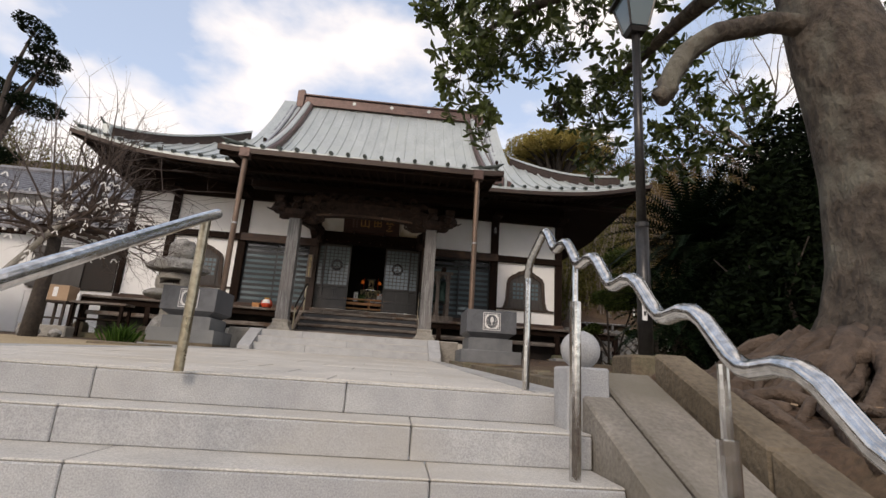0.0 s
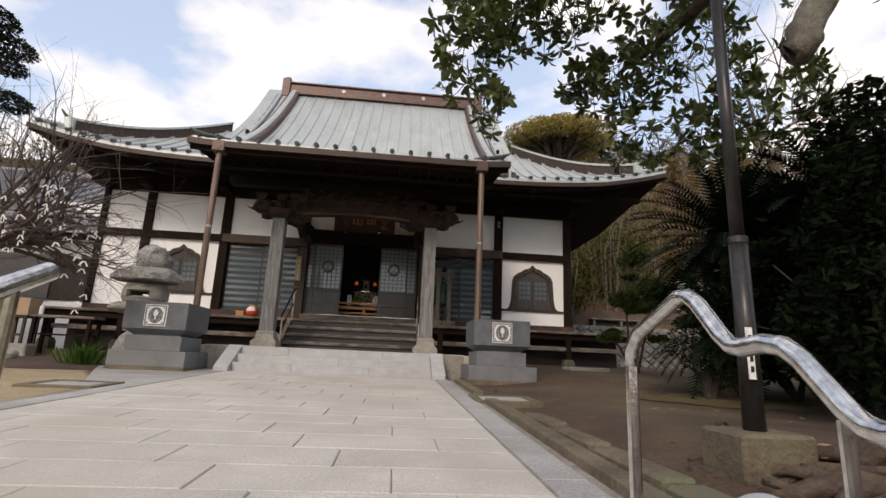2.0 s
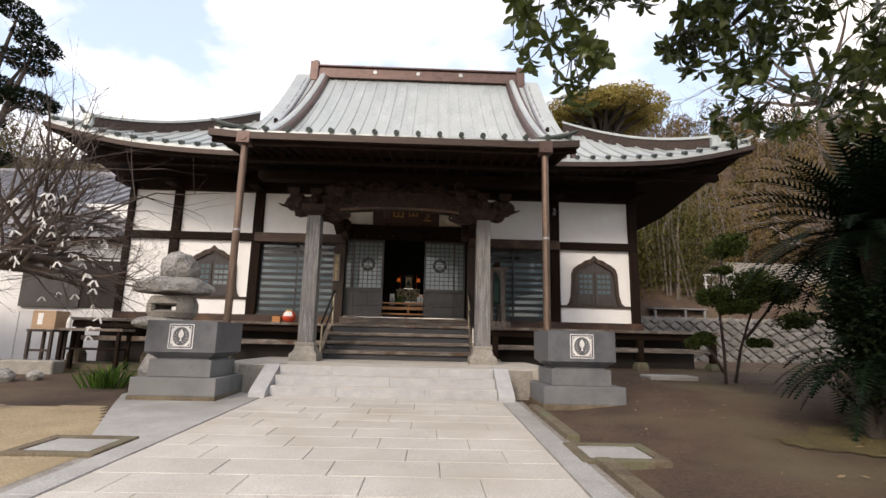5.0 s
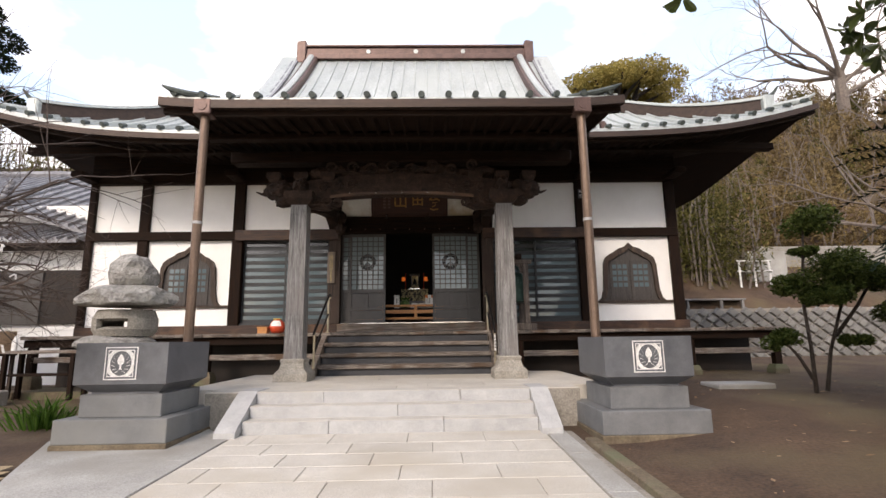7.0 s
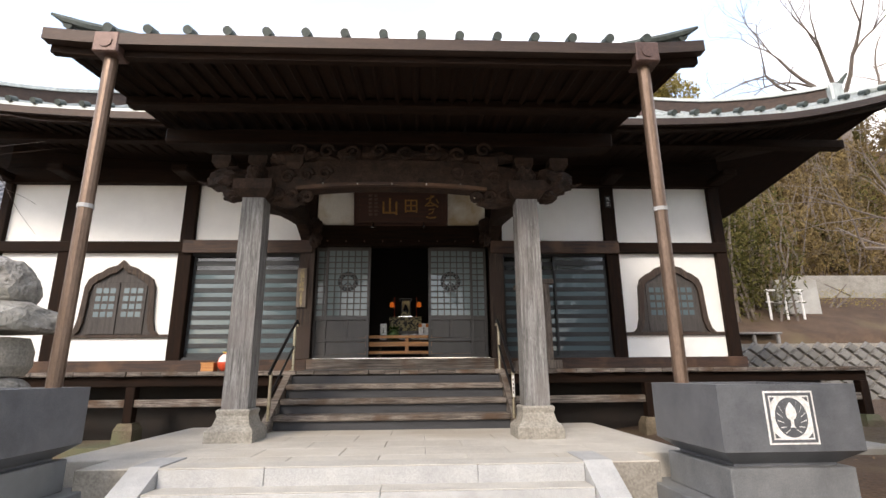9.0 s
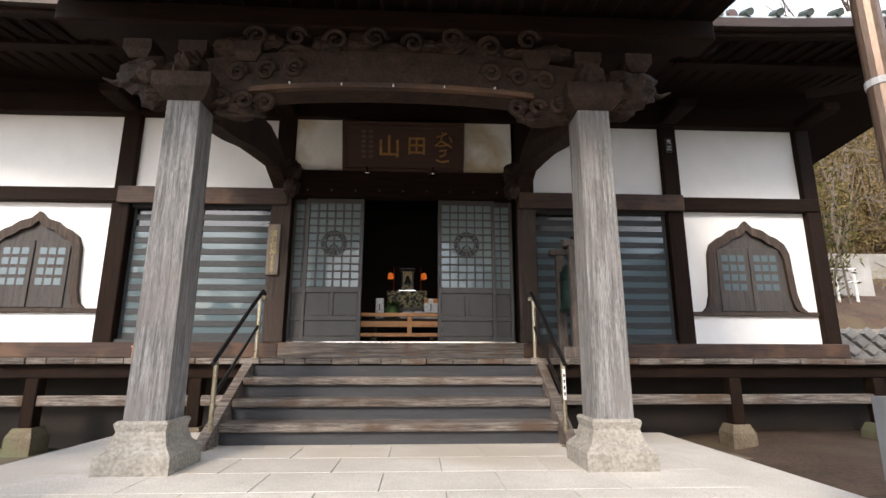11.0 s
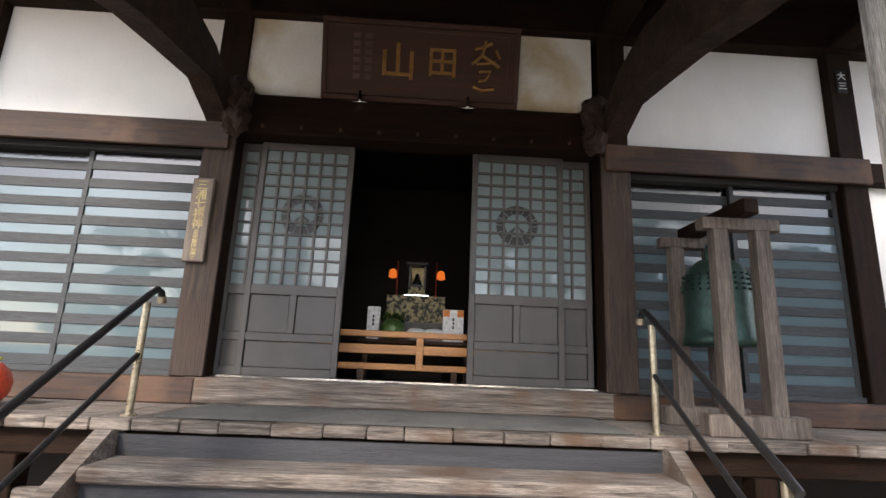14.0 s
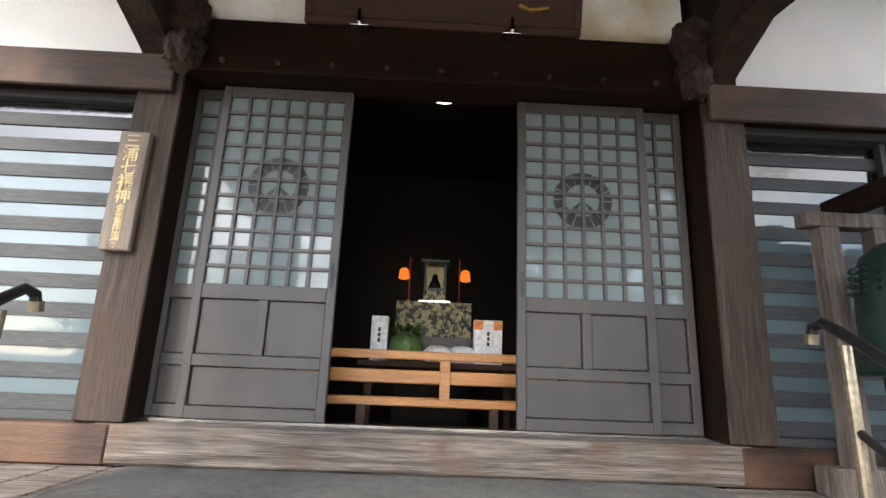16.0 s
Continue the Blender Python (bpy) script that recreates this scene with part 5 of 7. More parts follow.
al = thing("altar", (CX, 18.5, 1.72), "altar draped with gold and black brocade", "altar")
m_brocade = surf("brocade", (0.015, 0.013, 0.01), (0.55, 0.46, 0.22), 22.0, 0.5, 0.2, fine=70, sharp=0.05)
part("table", bx(-1.5, -0.78, 18.34, 18.9, 1.72, 2.82, 0.004), m_gloom, al)
part("brocade_front", bx(-1.51, -0.77, 18.29, 18.34, 2.46, 2.83, 0.004), m_brocade, al, "gold and black brocade")
sr = thing("small_shrine", (CX, 18.5, 2.83), "small black lacquered shrine with a gilt niche", "shrine")
part("foot", bx(-1.30, -0.98, 18.38, 18.62, 2.83, 2.86, 0.004), m_steel, sr)
part("plinth", bx(-1.25, -1.03, 18.40, 18.60, 2.86, 2.96, 0.004), m_brocade, sr)
part("back", bx(-1.24, -1.04, 18.56, 18.6, 2.96, 3.24, 0), m_gold, sr)
for a in (-1.25, -1.05):
    part("side", bx(a, a + 0.025, 18.40, 18.6, 2.96, 3.24, 0.003), m_black, sr)
part("cap", bx(-1.29, -1.0, 18.36, 18.62, 3.24, 3.28, 0.01), m_black, sr)
part("niche_base", bx(-1.22, -1.06, 18.42, 18.56, 2.96, 2.99, 0.003), m_black, sr)
st_ = part("seated_statue", lathe([(0.06, 0.0), (0.06, 0.04), (0.035, 0.09), (0.03, 0.12), (0.02, 0.15), (0.004, 0.16)], (-1.14, 18.49, 2.99), 12), m_black, None, "tiny dark seated statue in the gilt niche", True)
tagged(st_, category="statue")
m_glow = bpy.data.materials.new("lantern_glow")
m_glow.use_nodes = True
gb = m_glow.node_tree.nodes["Principled BSDF"]
gb.inputs['Base Color'].default_value = (0.6, 0.16, 0.03, 1)
gb.inputs['Emission Color'].default_value = (1.0, 0.22, 0.03, 1)
gb.inputs['Emission Strength'].default_value = 0.16
for x in (-1.46, -0.83):
    ln = thing("altar_lantern", (x, 18.3, 2.83), "small glowing orange altar lantern on a thin stand", "lantern", "altar lanterns")
    q = 0.06 if x < CX else -0.06
    part("stand", tubes([(x + q, 18.45, 2.83), (x + q, 18.45, 3.3)], 0.008, 6), m_orange, ln)
    part("foot", lathe([(0.05, 0.0), (0.05, 0.01), (0.01, 0.03)], (x + q, 18.45, 2.83), 12), m_orange, ln)
    part("shade", lathe([(0.03, -0.06), (0.055, -0.05), (0.045, 0.04), (0.02, 0.06)], (x, 18.45, 3.13), 8), m_glow, ln)
    part("arm", tubes([(x + q, 18.45, 3.2), (x, 18.45, 3.2)], 0.006, 6), m_black, ln)
lp = thing("ceiling_lamp", (CX + 0.05, 18.05, 4.9), "round white glowing ceiling lamp inside the hall", "ceiling lamp")
m_lampw = bpy.data.materials.new("lamp_white")
m_lampw.use_nodes = True
gb = m_lampw.node_tree.nodes["Principled BSDF"]
gb.inputs['Emission Color'].default_value = (1, 0.96, 0.85, 1)
gb.inputs['Emission Strength'].default_value = 0.8
part("diffuser", lathe([(0.02, -0.06), (0.14, -0.045), (0.2, 0.0), (0.2, 0.02)], (CX + 0.05, 18.05, 4.97), 24), m_lampw, lp)
part("rim", lathe([(0.21, 0.0), (0.21, 0.03), (0.12, 0.05)], (CX + 0.05, 18.05, 4.98), 24), m_black, lp)


# ---- handrails of the stone stair ----
e = thing("steel_handrail", (-1.02, 2.53, PAVE_Z), "straight polished steel handrail beside the stone stair", "handrail", "stone stair handrails")
part("rail", tubes([(-1.02, 2.66, 0.845), (-1.02, 2.5, 0.775), (-1.02, -1.6, 0.775 - 0.4545 * 4.1)], 0.027, 14), m_steel, e)
for y in (2.53, 0.8, -0.9):
    zf = PAVE_Z if y > 2.2 else PAVE_Z - RISE * math.ceil((PAVE_Y - y) / RUN)
    zt = 0.775 - 0.4545 * (2.5 - y)
    part("post", tubes([(-1.02, y, zf), (-1.02, y, zt)], 0.024, 14), m_brass if y > 2 else m_steel, e)
e = thing("wavy_handrail", (0.73, 2.8, PAVE_Z), "wavy polished steel handrail stepping down beside the stair", "handrail", "stone stair handrails")
wave = [(2.80, 0.66), (2.79, 0.72), (2.74, 0.765), (2.50, 0.85)]
for k in range(11):
    y, z = 2.45 - 0.32 * k, 0.85 - 0.141 * k
    wave += [(y + 0.005, z - 0.004), (y - 0.035, z - 0.03), (y - 0.12, z - 0.115), (y - 0.155, z - 0.138), (y - 0.19, z - 0.143), (y - 0.26, z - 0.135)]
bm = tubes([(0.73, y, z) for y, z in wave], 0.022, 14)
part("rail", bm, m_steel, e, "wavy rail", True)
part("post", tubes([(0.73, 2.80, pave_z(2.8)), (0.73, 2.80, 0.68)], 0.020, 14), m_steel, e)
for k, y in enumerate((2.02, 1.08, 0.14, -0.8)):
    zf = PAVE_Z - RISE * math.ceil((PAVE_Y - y) / RUN)
    zt = 0.85 - 0.141 * round((2.45 - 0.2 - y) / 0.32) - 0.15
    part("post", tubes([(0.73, y, zf), (0.73, y, zt - 0.14)], 0.024, 14), m_steel, e)
    part("post_neck", tubes([(0.73, y, zt - 0.14), (0.73, y, zt + 0.02)], 0.013, 10), m_steel, e)

# ---- newel stone and sloping stones beside the stair ----
nw = thing("newel_stone", (0.93, 2.52, PAVE_Z), "granite block with a stone ball on top", "newel")
part("block", bx(0.83, 1.04, 2.40, 2.62, -0.2, 0.165, 0.01), m_granite, nw)
bm = bmesh.new()
bmesh.ops.create_uvsphere(bm, u_segments=24, v_segments=14, radius=0.098)
bmesh.ops.translate(bm, verts=bm.verts, vec=(0.93, 2.50, 0.25))
part("ball", bm, m_granite, nw, "", True)


def ramp(x0, x1, dz, y0, y1, thick, name, mat, parent):
    bm = bmesh.new()
    vs = box(bm, x0, x1, y0, y1, -thick, 0, 0.012)
    for v in bm.verts:
        v.co.z += PAVE_Z + dz - 0.4545 * (PAVE_Y - v.co.y)
    return part(name, bm, mat, parent)


sd = thing("stair_side", (1.2, 1.2, 0), "sloping granite and concrete side of the stair", "stair side", kind="structure")
ramp(0.905, 1.06, 0.10, -1.5, 2.42, 0.7, "side_stone", m_old_slab, sd)
ramp(1.10, 1.42, 0.07, -1.5, 2.75, 0.5, "gutter_slab", m_old_slab, sd)
for k in range(5):
    ramp(1.45, 1.64, 0.19, 2.75 - 0.85 * (k + 1) + 0.005, 2.75 - 0.85 * k, 0.6, "kerb_block", m_kerb, sd)
kb = thing("bank_kerb", (2.2, 2.9, 0.1), "weathered stone kerb of the tree bank", "kerb", kind="structure")
for k, (x0, x1, y0, y1) in enumerate(((1.26, 1.46, 2.78, 3.6), (1.26, 1.44, 3.61, 4.5), (1.26, 1.42, 4.51, 5.4), (1.26, 1.44, 5.41, 6.2))):
    part("kerb_block", bx(x0, x1, y0, y1, -0.3, 0.13 + 0.02 * k, 0.02), m_kerb, kb)

# ---- lamp post ----
lampp = thing("lamp_post", (2.07, 4.05, 0.1), "dark metal lamp post with a lantern head on a stone block", "lamp post")
part("plinth", bx(1.86, 2.3, 3.86, 4.26, -0.1, 0.33, 0.02), m_kerb, lampp, "weathered stone plinth")
part("lower_pole", tubes([(2.07, 4.05, 0.33), (2.07, 4.05, 1.47)], [0.062, 0.055], 16), m_lamp_pole, lampp, "", True)
part("upper_pole", tubes([(2.07, 4.05, 1.47), (2.07, 4.05, 3.42)], [0.043, 0.038], 16), m_lamp_pole, lampp, "", True)
part("collar", tubes([(2.07, 4.05, 1.45), (2.07, 4.05, 1.49)], 0.06, 16), m_lamp_pole, lampp)
hd = part("lantern_head", frustum(((0.07, 0.07, 3.42), (0.09, 0.09, 3.46), (0.06, 0.06, 3.48)), 2.07, 4.05), m_lamp_pole, lampp)
part("glass", frustum(((0.085, 0.085, 3.48), (0.15, 0.15, 3.80)), 2.07, 4.05), m_pane, hd)
for sx in (-1, 1):
    for sy in (-1, 1):
        part("corner_bar", tubes([(2.07 + sx * 0.087, 4.05 + sy * 0.087, 3.47), (2.07 + sx * 0.153, 4.05 + sy * 0.153, 3.81)], 0.011, 6), m_lamp_pole, hd)
part("cap", frustum(((0.19, 0.19, 3.80), (0.19, 0.19, 3.83), (0.05, 0.05, 3.96), (0.02, 0.02, 4.04)), 2.07, 4.05), m_lamp_pole, hd)
tg2 = thing("pole_tag", (2.07, 3.98, 0.8), "white paper tag with upright writing on the lamp pole", "label")
part("tag", bx(2.015, 2.055, 3.975, 3.985, 0.62, 0.92, 0), m_white, tg2)
for i in range(4):
    part("writing_bar", bx(2.025, 2.045, 3.972, 3.975, 0.66 + 0.06 * i, 0.695 + 0.06 * i, 0), m_black, tg2)


# ---- plants ----
def leaf_cloud(name, centers, count, size, width, material, parent, seed, droop=0.0, kind="stuff", flat=0.5):
    """Many small folded leaves scattered through ellipsoids (x, y, z, rx, ry, rz)."""
    r = np.random.default_rng(seed)
    vols = np.array([c[3] * c[4] * c[5] for c in centers]) ** 0.8
    pick = r.choice(len(centers), count, p=vols / vols.sum())
    cs = np.array(centers, float)[pick]
    d = r.normal(size=(count, 3))
    d /= np.linalg.norm(d, axis=1)[:, None]
    rad = r.uniform(0.25, 1.0, count) ** 0.45
    p = cs[:, :3] + d * rad[:, None] * cs[:, 3:]
    a = r.normal(size=(count, 3))
    a[:, 2] = a[:, 2] * flat - droop
    a += d * 0.6
    a /= np.linalg.norm(a, axis=1)[:, None]
    s = np.cross(a, r.normal(size=(count, 3)))
    s /= np.linalg.norm(s, axis=1)[:, None]
    n = np.cross(a, s)
    L = (size * r.uniform(0.7, 1.25, count))[:, None]
    W = (width * r.uniform(0.7, 1.2, count))[:, None]
    v = np.stack([p - a * L / 2, p + s * W / 2 + n * W * 0.15, p + a * L / 2, p - s * W / 2 + n * W * 0.15], 1).reshape(-1, 3)
    me = bpy.data.meshes.new(name)
    f = np.arange(4 * count).reshape(-1, 4)
    me.from_pydata(v.tolist(), [], f.tolist())
    me.update()
    ob = part(name, me, material, parent)
    if kind:
        ob["kind"] = kind
    return ob


def limb(bm, p, d, length, r, depth, rnd, bend=0.35, seg=6, up=0.15, tips=None, split=3, shrink=0.68):
    """A branching limb, bent a little at each piece."""
    pts, rad = [Vector(p)], [r]
    n = 5
    d = Vector(d).normalized()
    for i in range(n):
        d = (d + Vector((rnd.uniform(-1, 1), rnd.uniform(-1, 1), rnd.uniform(-1, 1) + up)) * bend * 0.5).normalized()
        pts.append(pts[-1] + d * length / n)
        rad.append(r * (1 - 0.5 * (i + 1) / n))
    tube(bm, pts, rad, max(3, seg), False)
    if tips is not None and depth <= 1:
        tips.append((pts[-1], d))
    if depth <= 0:
        return
    for k in range(split):
        i = rnd.choice((2, 3, 4, 5)) if k else 5
        nd = (d + Vector((rnd.uniform(-1, 1), rnd.uniform(-1, 1), rnd.uniform(-0.8, 1)))).normalized()
        limb(bm, pts[i], nd, length * shrink * rnd.uniform(0.75, 1.1), rad[i] * 0.72, depth - 1, rnd, bend, seg - 1, up, tips, split, shrink)


# large tree beside the stair
bt = thing("broadleaf_tree", (3.2, 2.95, 0.2), "large broadleaf evergreen with a pale mottled trunk and spreading roots", "tree")
bm = bmesh.new()
rings = []
for z, r, ox, oy in ((-0.4, 1.05, 0, 0), (0.12, 0.78, 0, 0), (0.35, 0.52, 0, 0), (0.65, 0.39, 0, 0), (1.0, 0.325, 0, 0), (1.6, 0.31, 0.01, 0), (2.1, 0.315, -0.01, 0.02), (2.6, 0.32, -0.06, 0.05), (3.1, 0.29, -0.10, 0.1), (3.8, 0.25, -0.05, 0.3), (4.8, 0.20, 0.1, 0.7), (6.0, 0.10, 0.2, 1.2)):
    ring = []
    for k in range(36):
        a = 2 * math.pi * k / 36
        rr = r * (1 + (0.22 * max(0, 0.9 - z) * math.sin(5 * a + 1) + 0.06 * noise.noise(Vector((math.cos(a) * 2, math.sin(a) * 2, z * 0.9)))))
        ring.append(bm.verts.new((3.2 + ox + rr * math.cos(a), 2.95 + oy + rr * math.sin(a), z)))
    rings.append(ring)
for a, b in zip(rings, rings[1:]):
    for k in range(36):
        bm.faces.new((a[k], a[(k + 1) % 36], b[(k + 1) % 36], b[k]))
bm.faces.new(rings[-1])
part("trunk", bm, m_bark, bt, "mottled grey-brown trunk", True)
rb = random.Random(11)


def curve_limb(name, pts, radii):
    out, rr = [], []
    pv = [Vector(p) for p in pts]
    for i in range(len(pv) - 1):
        for u in (0, 0.25, 0.5, 0.75):
            a = pv[max(i - 1, 0)]
            b, c = pv[i], pv[i + 1]
            d = pv[min(i + 2, len(pv) - 1)]
            q = 0.5 * ((2 * b) + (c - a) * u + (2 * a - 5 * b + 4 * c - d) * u * u + (3 * b - a - 3 * c + d) * u ** 3)
            out.append(q + Vector((rb.uniform(-1, 1), rb.uniform(-1, 1), rb.uniform(-1, 1))) * 0.015)
            rr.append(radii[i] + (radii[i + 1] - radii[i]) * u)
    out.append(pv[-1])
    rr.append(radii[-1])
    part(name, tubes(out, rr, 12), m_bark, bt, "", True)


curve_limb("limb", [(3.1, 3.0, 2.72), (2.75, 3.02, 2.84), (2.32, 3.06, 2.76), (1.98, 3.12, 2.55), (1.83, 3.16, 2.2)], [0.12, 0.08, 0.075, 0.08, 0.068])
curve_limb("limb_stub", [(1.87, 3.15, 2.34), (1.80, 3.15, 2.18), (1.75, 3.14, 2.16)], [0.078, 0.066, 0.05])
curve_limb("limb", [(3.15, 3.2, 3.7), (3.1, 4.6, 5.1), (2.4, 6.2, 5.9), (1.4, 7.0, 5.9), (0.7, 7.4, 5.4)], [0.22, 0.16, 0.10, 0.06, 0.03])
curve_limb("limb", [(3.2, 3.2, 3.9), (3.8, 5.2, 5.2), (3.8, 7.2, 5.6), (3.3, 8.2, 5.3)], [0.20, 0.13, 0.08, 0.03])
curve_limb("limb", [(3.25, 3.1, 3.8), (4.8, 4.2, 5.4), (6.6, 5.6, 6.2)], [0.2, 0.13, 0.06])
curve_limb("limb", [(3.2, 3.5, 4.4), (2.0, 4.9, 6.1), (0.9, 6.2, 6.8)], [0.15, 0.08, 0.03])
# whorls of large leaves
LS = 0.19


def leaf_mesh():
    bm = bmesh.new()
    mid, lft, rgt = [], [], []
    for i, (u, w) in enumerate(((0, 0.0), (0.25, 0.026), (0.6, 0.040), (0.85, 0.027), (1.0, 0.0))):
        z = 0.02 * math.sin(u * 3.0)
        mid.append(bm.verts.new((u * LS, 0, z)))
        lft.append(bm.verts.new((u * LS, w, z + w * 0.35)))
        rgt.append(bm.verts.new((u * LS, -w, z + w * 0.35)))
    for i in range(4):
        for s_ in (lft, rgt):
            vs = [mid[i], mid[i + 1], s_[i + 1], s_[i]]
            try:
                bm.faces.new(vs)
            except ValueError:
                pass
    bmesh.ops.remove_doubles(bm, verts=bm.verts, dist=1e-5)
    me = bpy.data.meshes.new("leaf")
    bm.to_mesh(me)
    bm.free()
    me.materials.append(m_leaf_big)
    return me


leaf_me = leaf_mesh()
whorls = []
# the three blobs centred above 7 m are added canopy, there to shade the thicket
blobs = [(0.75, 7.3, 4.9, 0.6, 0.7, 0.8, 34), (1.15, 7.5, 4.15, 0.28, 0.4, 0.45, 12), (1.6, 7.2, 5.7, 1.0, 1.1, 0.7, 70), (0.9, 6.6, 6.5, 1.0, 1.0, 0.7, 40), (2.3, 7.0, 6.2, 0.9, 1.2, 0.8, 46), (2.6, 7.9, 4.9, 0.35, 0.6, 0.45, 22), (3.3, 8.1, 5.1, 0.7, 0.7, 0.6, 46), (4.2, 7.6, 5.6, 1.0, 0.9, 0.8, 60), (3.4, 6.4, 6.4, 1.0, 1.2, 0.6, 50), (3.6, 8.0, 4.1, 0.7, 0.7, 0.35, 22), (4.8, 7.8, 4.3, 0.8, 0.8, 0.6, 40), (5.6, 5.6, 6.2, 1.3, 1.4, 0.8, 70), (5.5, 7.6, 4.9, 0.9, 0.8, 0.9, 44), (2.9, 5.2, 5.6, 0.9, 0.9, 0.5, 26), (5.2, 6.2, 8.2, 1.8, 1.8, 0.7, 90), (7.6, 7.6, 8.4, 1.8, 1.8, 0.8, 90), (7.2, 4.6, 7.8, 1.8, 1.6, 0.8, 80), (1.2, 5.2, 6.9, 0.8, 0.9, 0.5, 40), (0.35, 7.0, 5.95, 0.5, 0.6, 0.45, 34), (1.0, 6.9, 5.3, 0.6, 0.7, 0.5, 30)]
for bx_, by_, bz_, ax, ay, az, n in blobs:
    for i in range(int(n * 1.5)):
        d = Vector((rb.gauss(0, 1), rb.gauss(0, 1), rb.gauss(0, 1))).normalized() * rb.uniform(0.2, 1) ** 0.5
        whorls.append((Vector((bx_ + d.x * ax, by_ + d.y * ay, bz_ + d.z * az)), Vector((bx_, by_, bz_ + az * 0.6))))
verts, faces, tw = [], [], bmesh.new()
base_v = [v.co.copy() for v in leaf_me.vertices]
base_f = [tuple(p.vertices) for p in leaf_me.polygons]
single = 0
for c, hub in whorls:
    out = (c - hub)
    out = out.normalized() if out.length > 0.01 else Vector((0, 0, -1))
    ax_ = (out + Vector((rb.uniform(-.5, .5), rb.uniform(-.5, .5), rb.uniform(-.3, .5)))).normalized()
    q = ax_.to_track_quat('Z', 'Y').to_matrix().to_4x4()
    tube(tw, [c - ax_ * 0.32 + Vector((0, 0, 0.05)), c - ax_ * 0.12, c], [0.008, 0.006, 0.004], 4, False)
    nl = rb.choice((5, 6, 7))
    for k in range(nl):
        m = Matrix.Translation(c) @ q @ Matrix.Rotation(2 * math.pi * k / nl + rb.uniform(-.3, .3), 4, 'Z') @ Matrix.Rotation(radians(rb.uniform(-50, 10)), 4, 'Y') @ Matrix.Rotation(rb.uniform(-.4, .4), 4, 'X') @ Matrix.Scale(rb.uniform(0.7, 1.15), 4)
        if single < 280 and c.z < 4.7 and c.x < 3.6:
            o = new("leaf", leaf_me)
            o.parent = bt
            o.matrix_parent_inverse = world_of(bt).inverted()
            o.matrix_basis = m
            single += 1
        else:
            n0 = len(verts)
            verts += [m @ v for v in base_v]
            faces += [tuple(n0 + i for i in f) for f in base_f]
lv = part("foliage", mesh_of("foliage", verts, faces), m_leaf_big, bt, "dark glossy leaves in whorls, the highest added as a shade canopy")
lv["kind"] = "stuff"
part("twigwork", tw, m_bark_dark, bt)["kind"] = "stuff"
# roots
for k in range(44):
    a = rb.uniform(2.0, 5.2)
    r0 = rb.uniform(0.42, 0.66)
    pts, rad = [], []
    x, y = 3.2 + r0 * math.cos(a), 2.95 + r0 * math.sin(a)
    th = rb.uniform(0.03, 0.085)
    L = rb.randint(7, 14)
    for i in range(L):
        z = ground_height(x, y) + (0.30 * max(0, 1 - i / 3) + 0.05 * math.sin(i * 1.7 + k)) + 0.02
        pts.append((x, y, z))
        rad.append(th * (1 - 0.75 * i / L))
        a += rb.uniform(-0.6, 0.6)
        x += 0.19 * math.cos(a)
        y += 0.19 * math.sin(a)
        if x < 1.75:
            break
    if len(pts) > 2:
        part("root", tubes(pts, rad, 7), m_root, bt, "", True)


# cycads
def frond(verts, faces, p, d, length, rnd, n=26, droop=0.85):
    d = Vector(d).normalized()
    side = d.cross(Vector((0, 0, 1)))
    side = side.normalized() if side.length > 0.05 else Vector((1, 0, 0))
    pos = Vector(p)
    step = length / n
    for i in range(n):
        u = i / n
        d = (d + Vector((0, 0, -droop / n * (0.6 + 1.4 * u)))).normalized()
        nxt = pos + d * step
        up = side.cross(d)
        w = 0.028 * length * math.sin(math.pi * min(1, 0.12 + 0.88 * u)) ** 0.7 * 6.0
        for s_ in (-1, 1):
            t = (side * s_ * 0.86 + d * 0.5 + up * 0.22).normalized() * w
            n0 = len(verts)
            verts += [pos, pos + d * step * 0.7, pos + t + d * step * 0.2 - Vector((0, 0, 0.15 * w))]
            faces.append((n0, n0 + 1, n0 + 2))
        n0 = len(verts)
        r = 0.008 * length
        verts += [pos + side * r, pos - side * r, nxt - side * r, nxt + side * r]
        faces.append((n0, n0 + 1, n0 + 2, n0 + 3))
        pos = nxt


def cycad(x, y, zb, zc, length, n, seed, label):
    e = thing("cycad", (x, y, zb), label, "palm", "cycads by the path")
    rnd = random.Random(seed)
    part("trunk", tubes([(x, y, zb - 0.2), (x + 0.05, y, (zb + zc) / 2), (x, y, zc)], [0.26, 0.22, 0.2], 12), m_bark_dark, e)
    verts, faces = [], []
    for i in range(n):
        a = 2 * math.pi * (i * 0.618)
        el = radians(75 - 95 * (i / n) + rnd.uniform(-8, 8))
        frond(verts, faces, (x, y, zc), (math.cos(a) * math.cos(el), math.sin(a) * math.cos(el), math.sin(el)), length * rnd.uniform(0.85, 1.1), rnd)
    part("frond_crown", mesh_of("frond_crown", verts, faces), m_frond, e, "stiff feathery fronds, near-black for shade")["kind"] = "stuff"
    return e


GZ = lambda x, y: ground_height(x, y)
cycad(5.9, 9.4, GZ(5.9, 9.4), 2.9, 1.9, 110, 1, "tall cycad palm with arching feathery fronds, near-black for shade")
cycad(5.1, 8.7, GZ(5.1, 8.7), 1.2, 1.4, 80, 2, "low cycad palm with upright young fronds, near-black for shade")
cycad(7.3, 8.4, GZ(7.3, 8.4), 3.4, 2.0, 95, 3, "tall cycad palm with arching feathery fronds, near-black for shade")
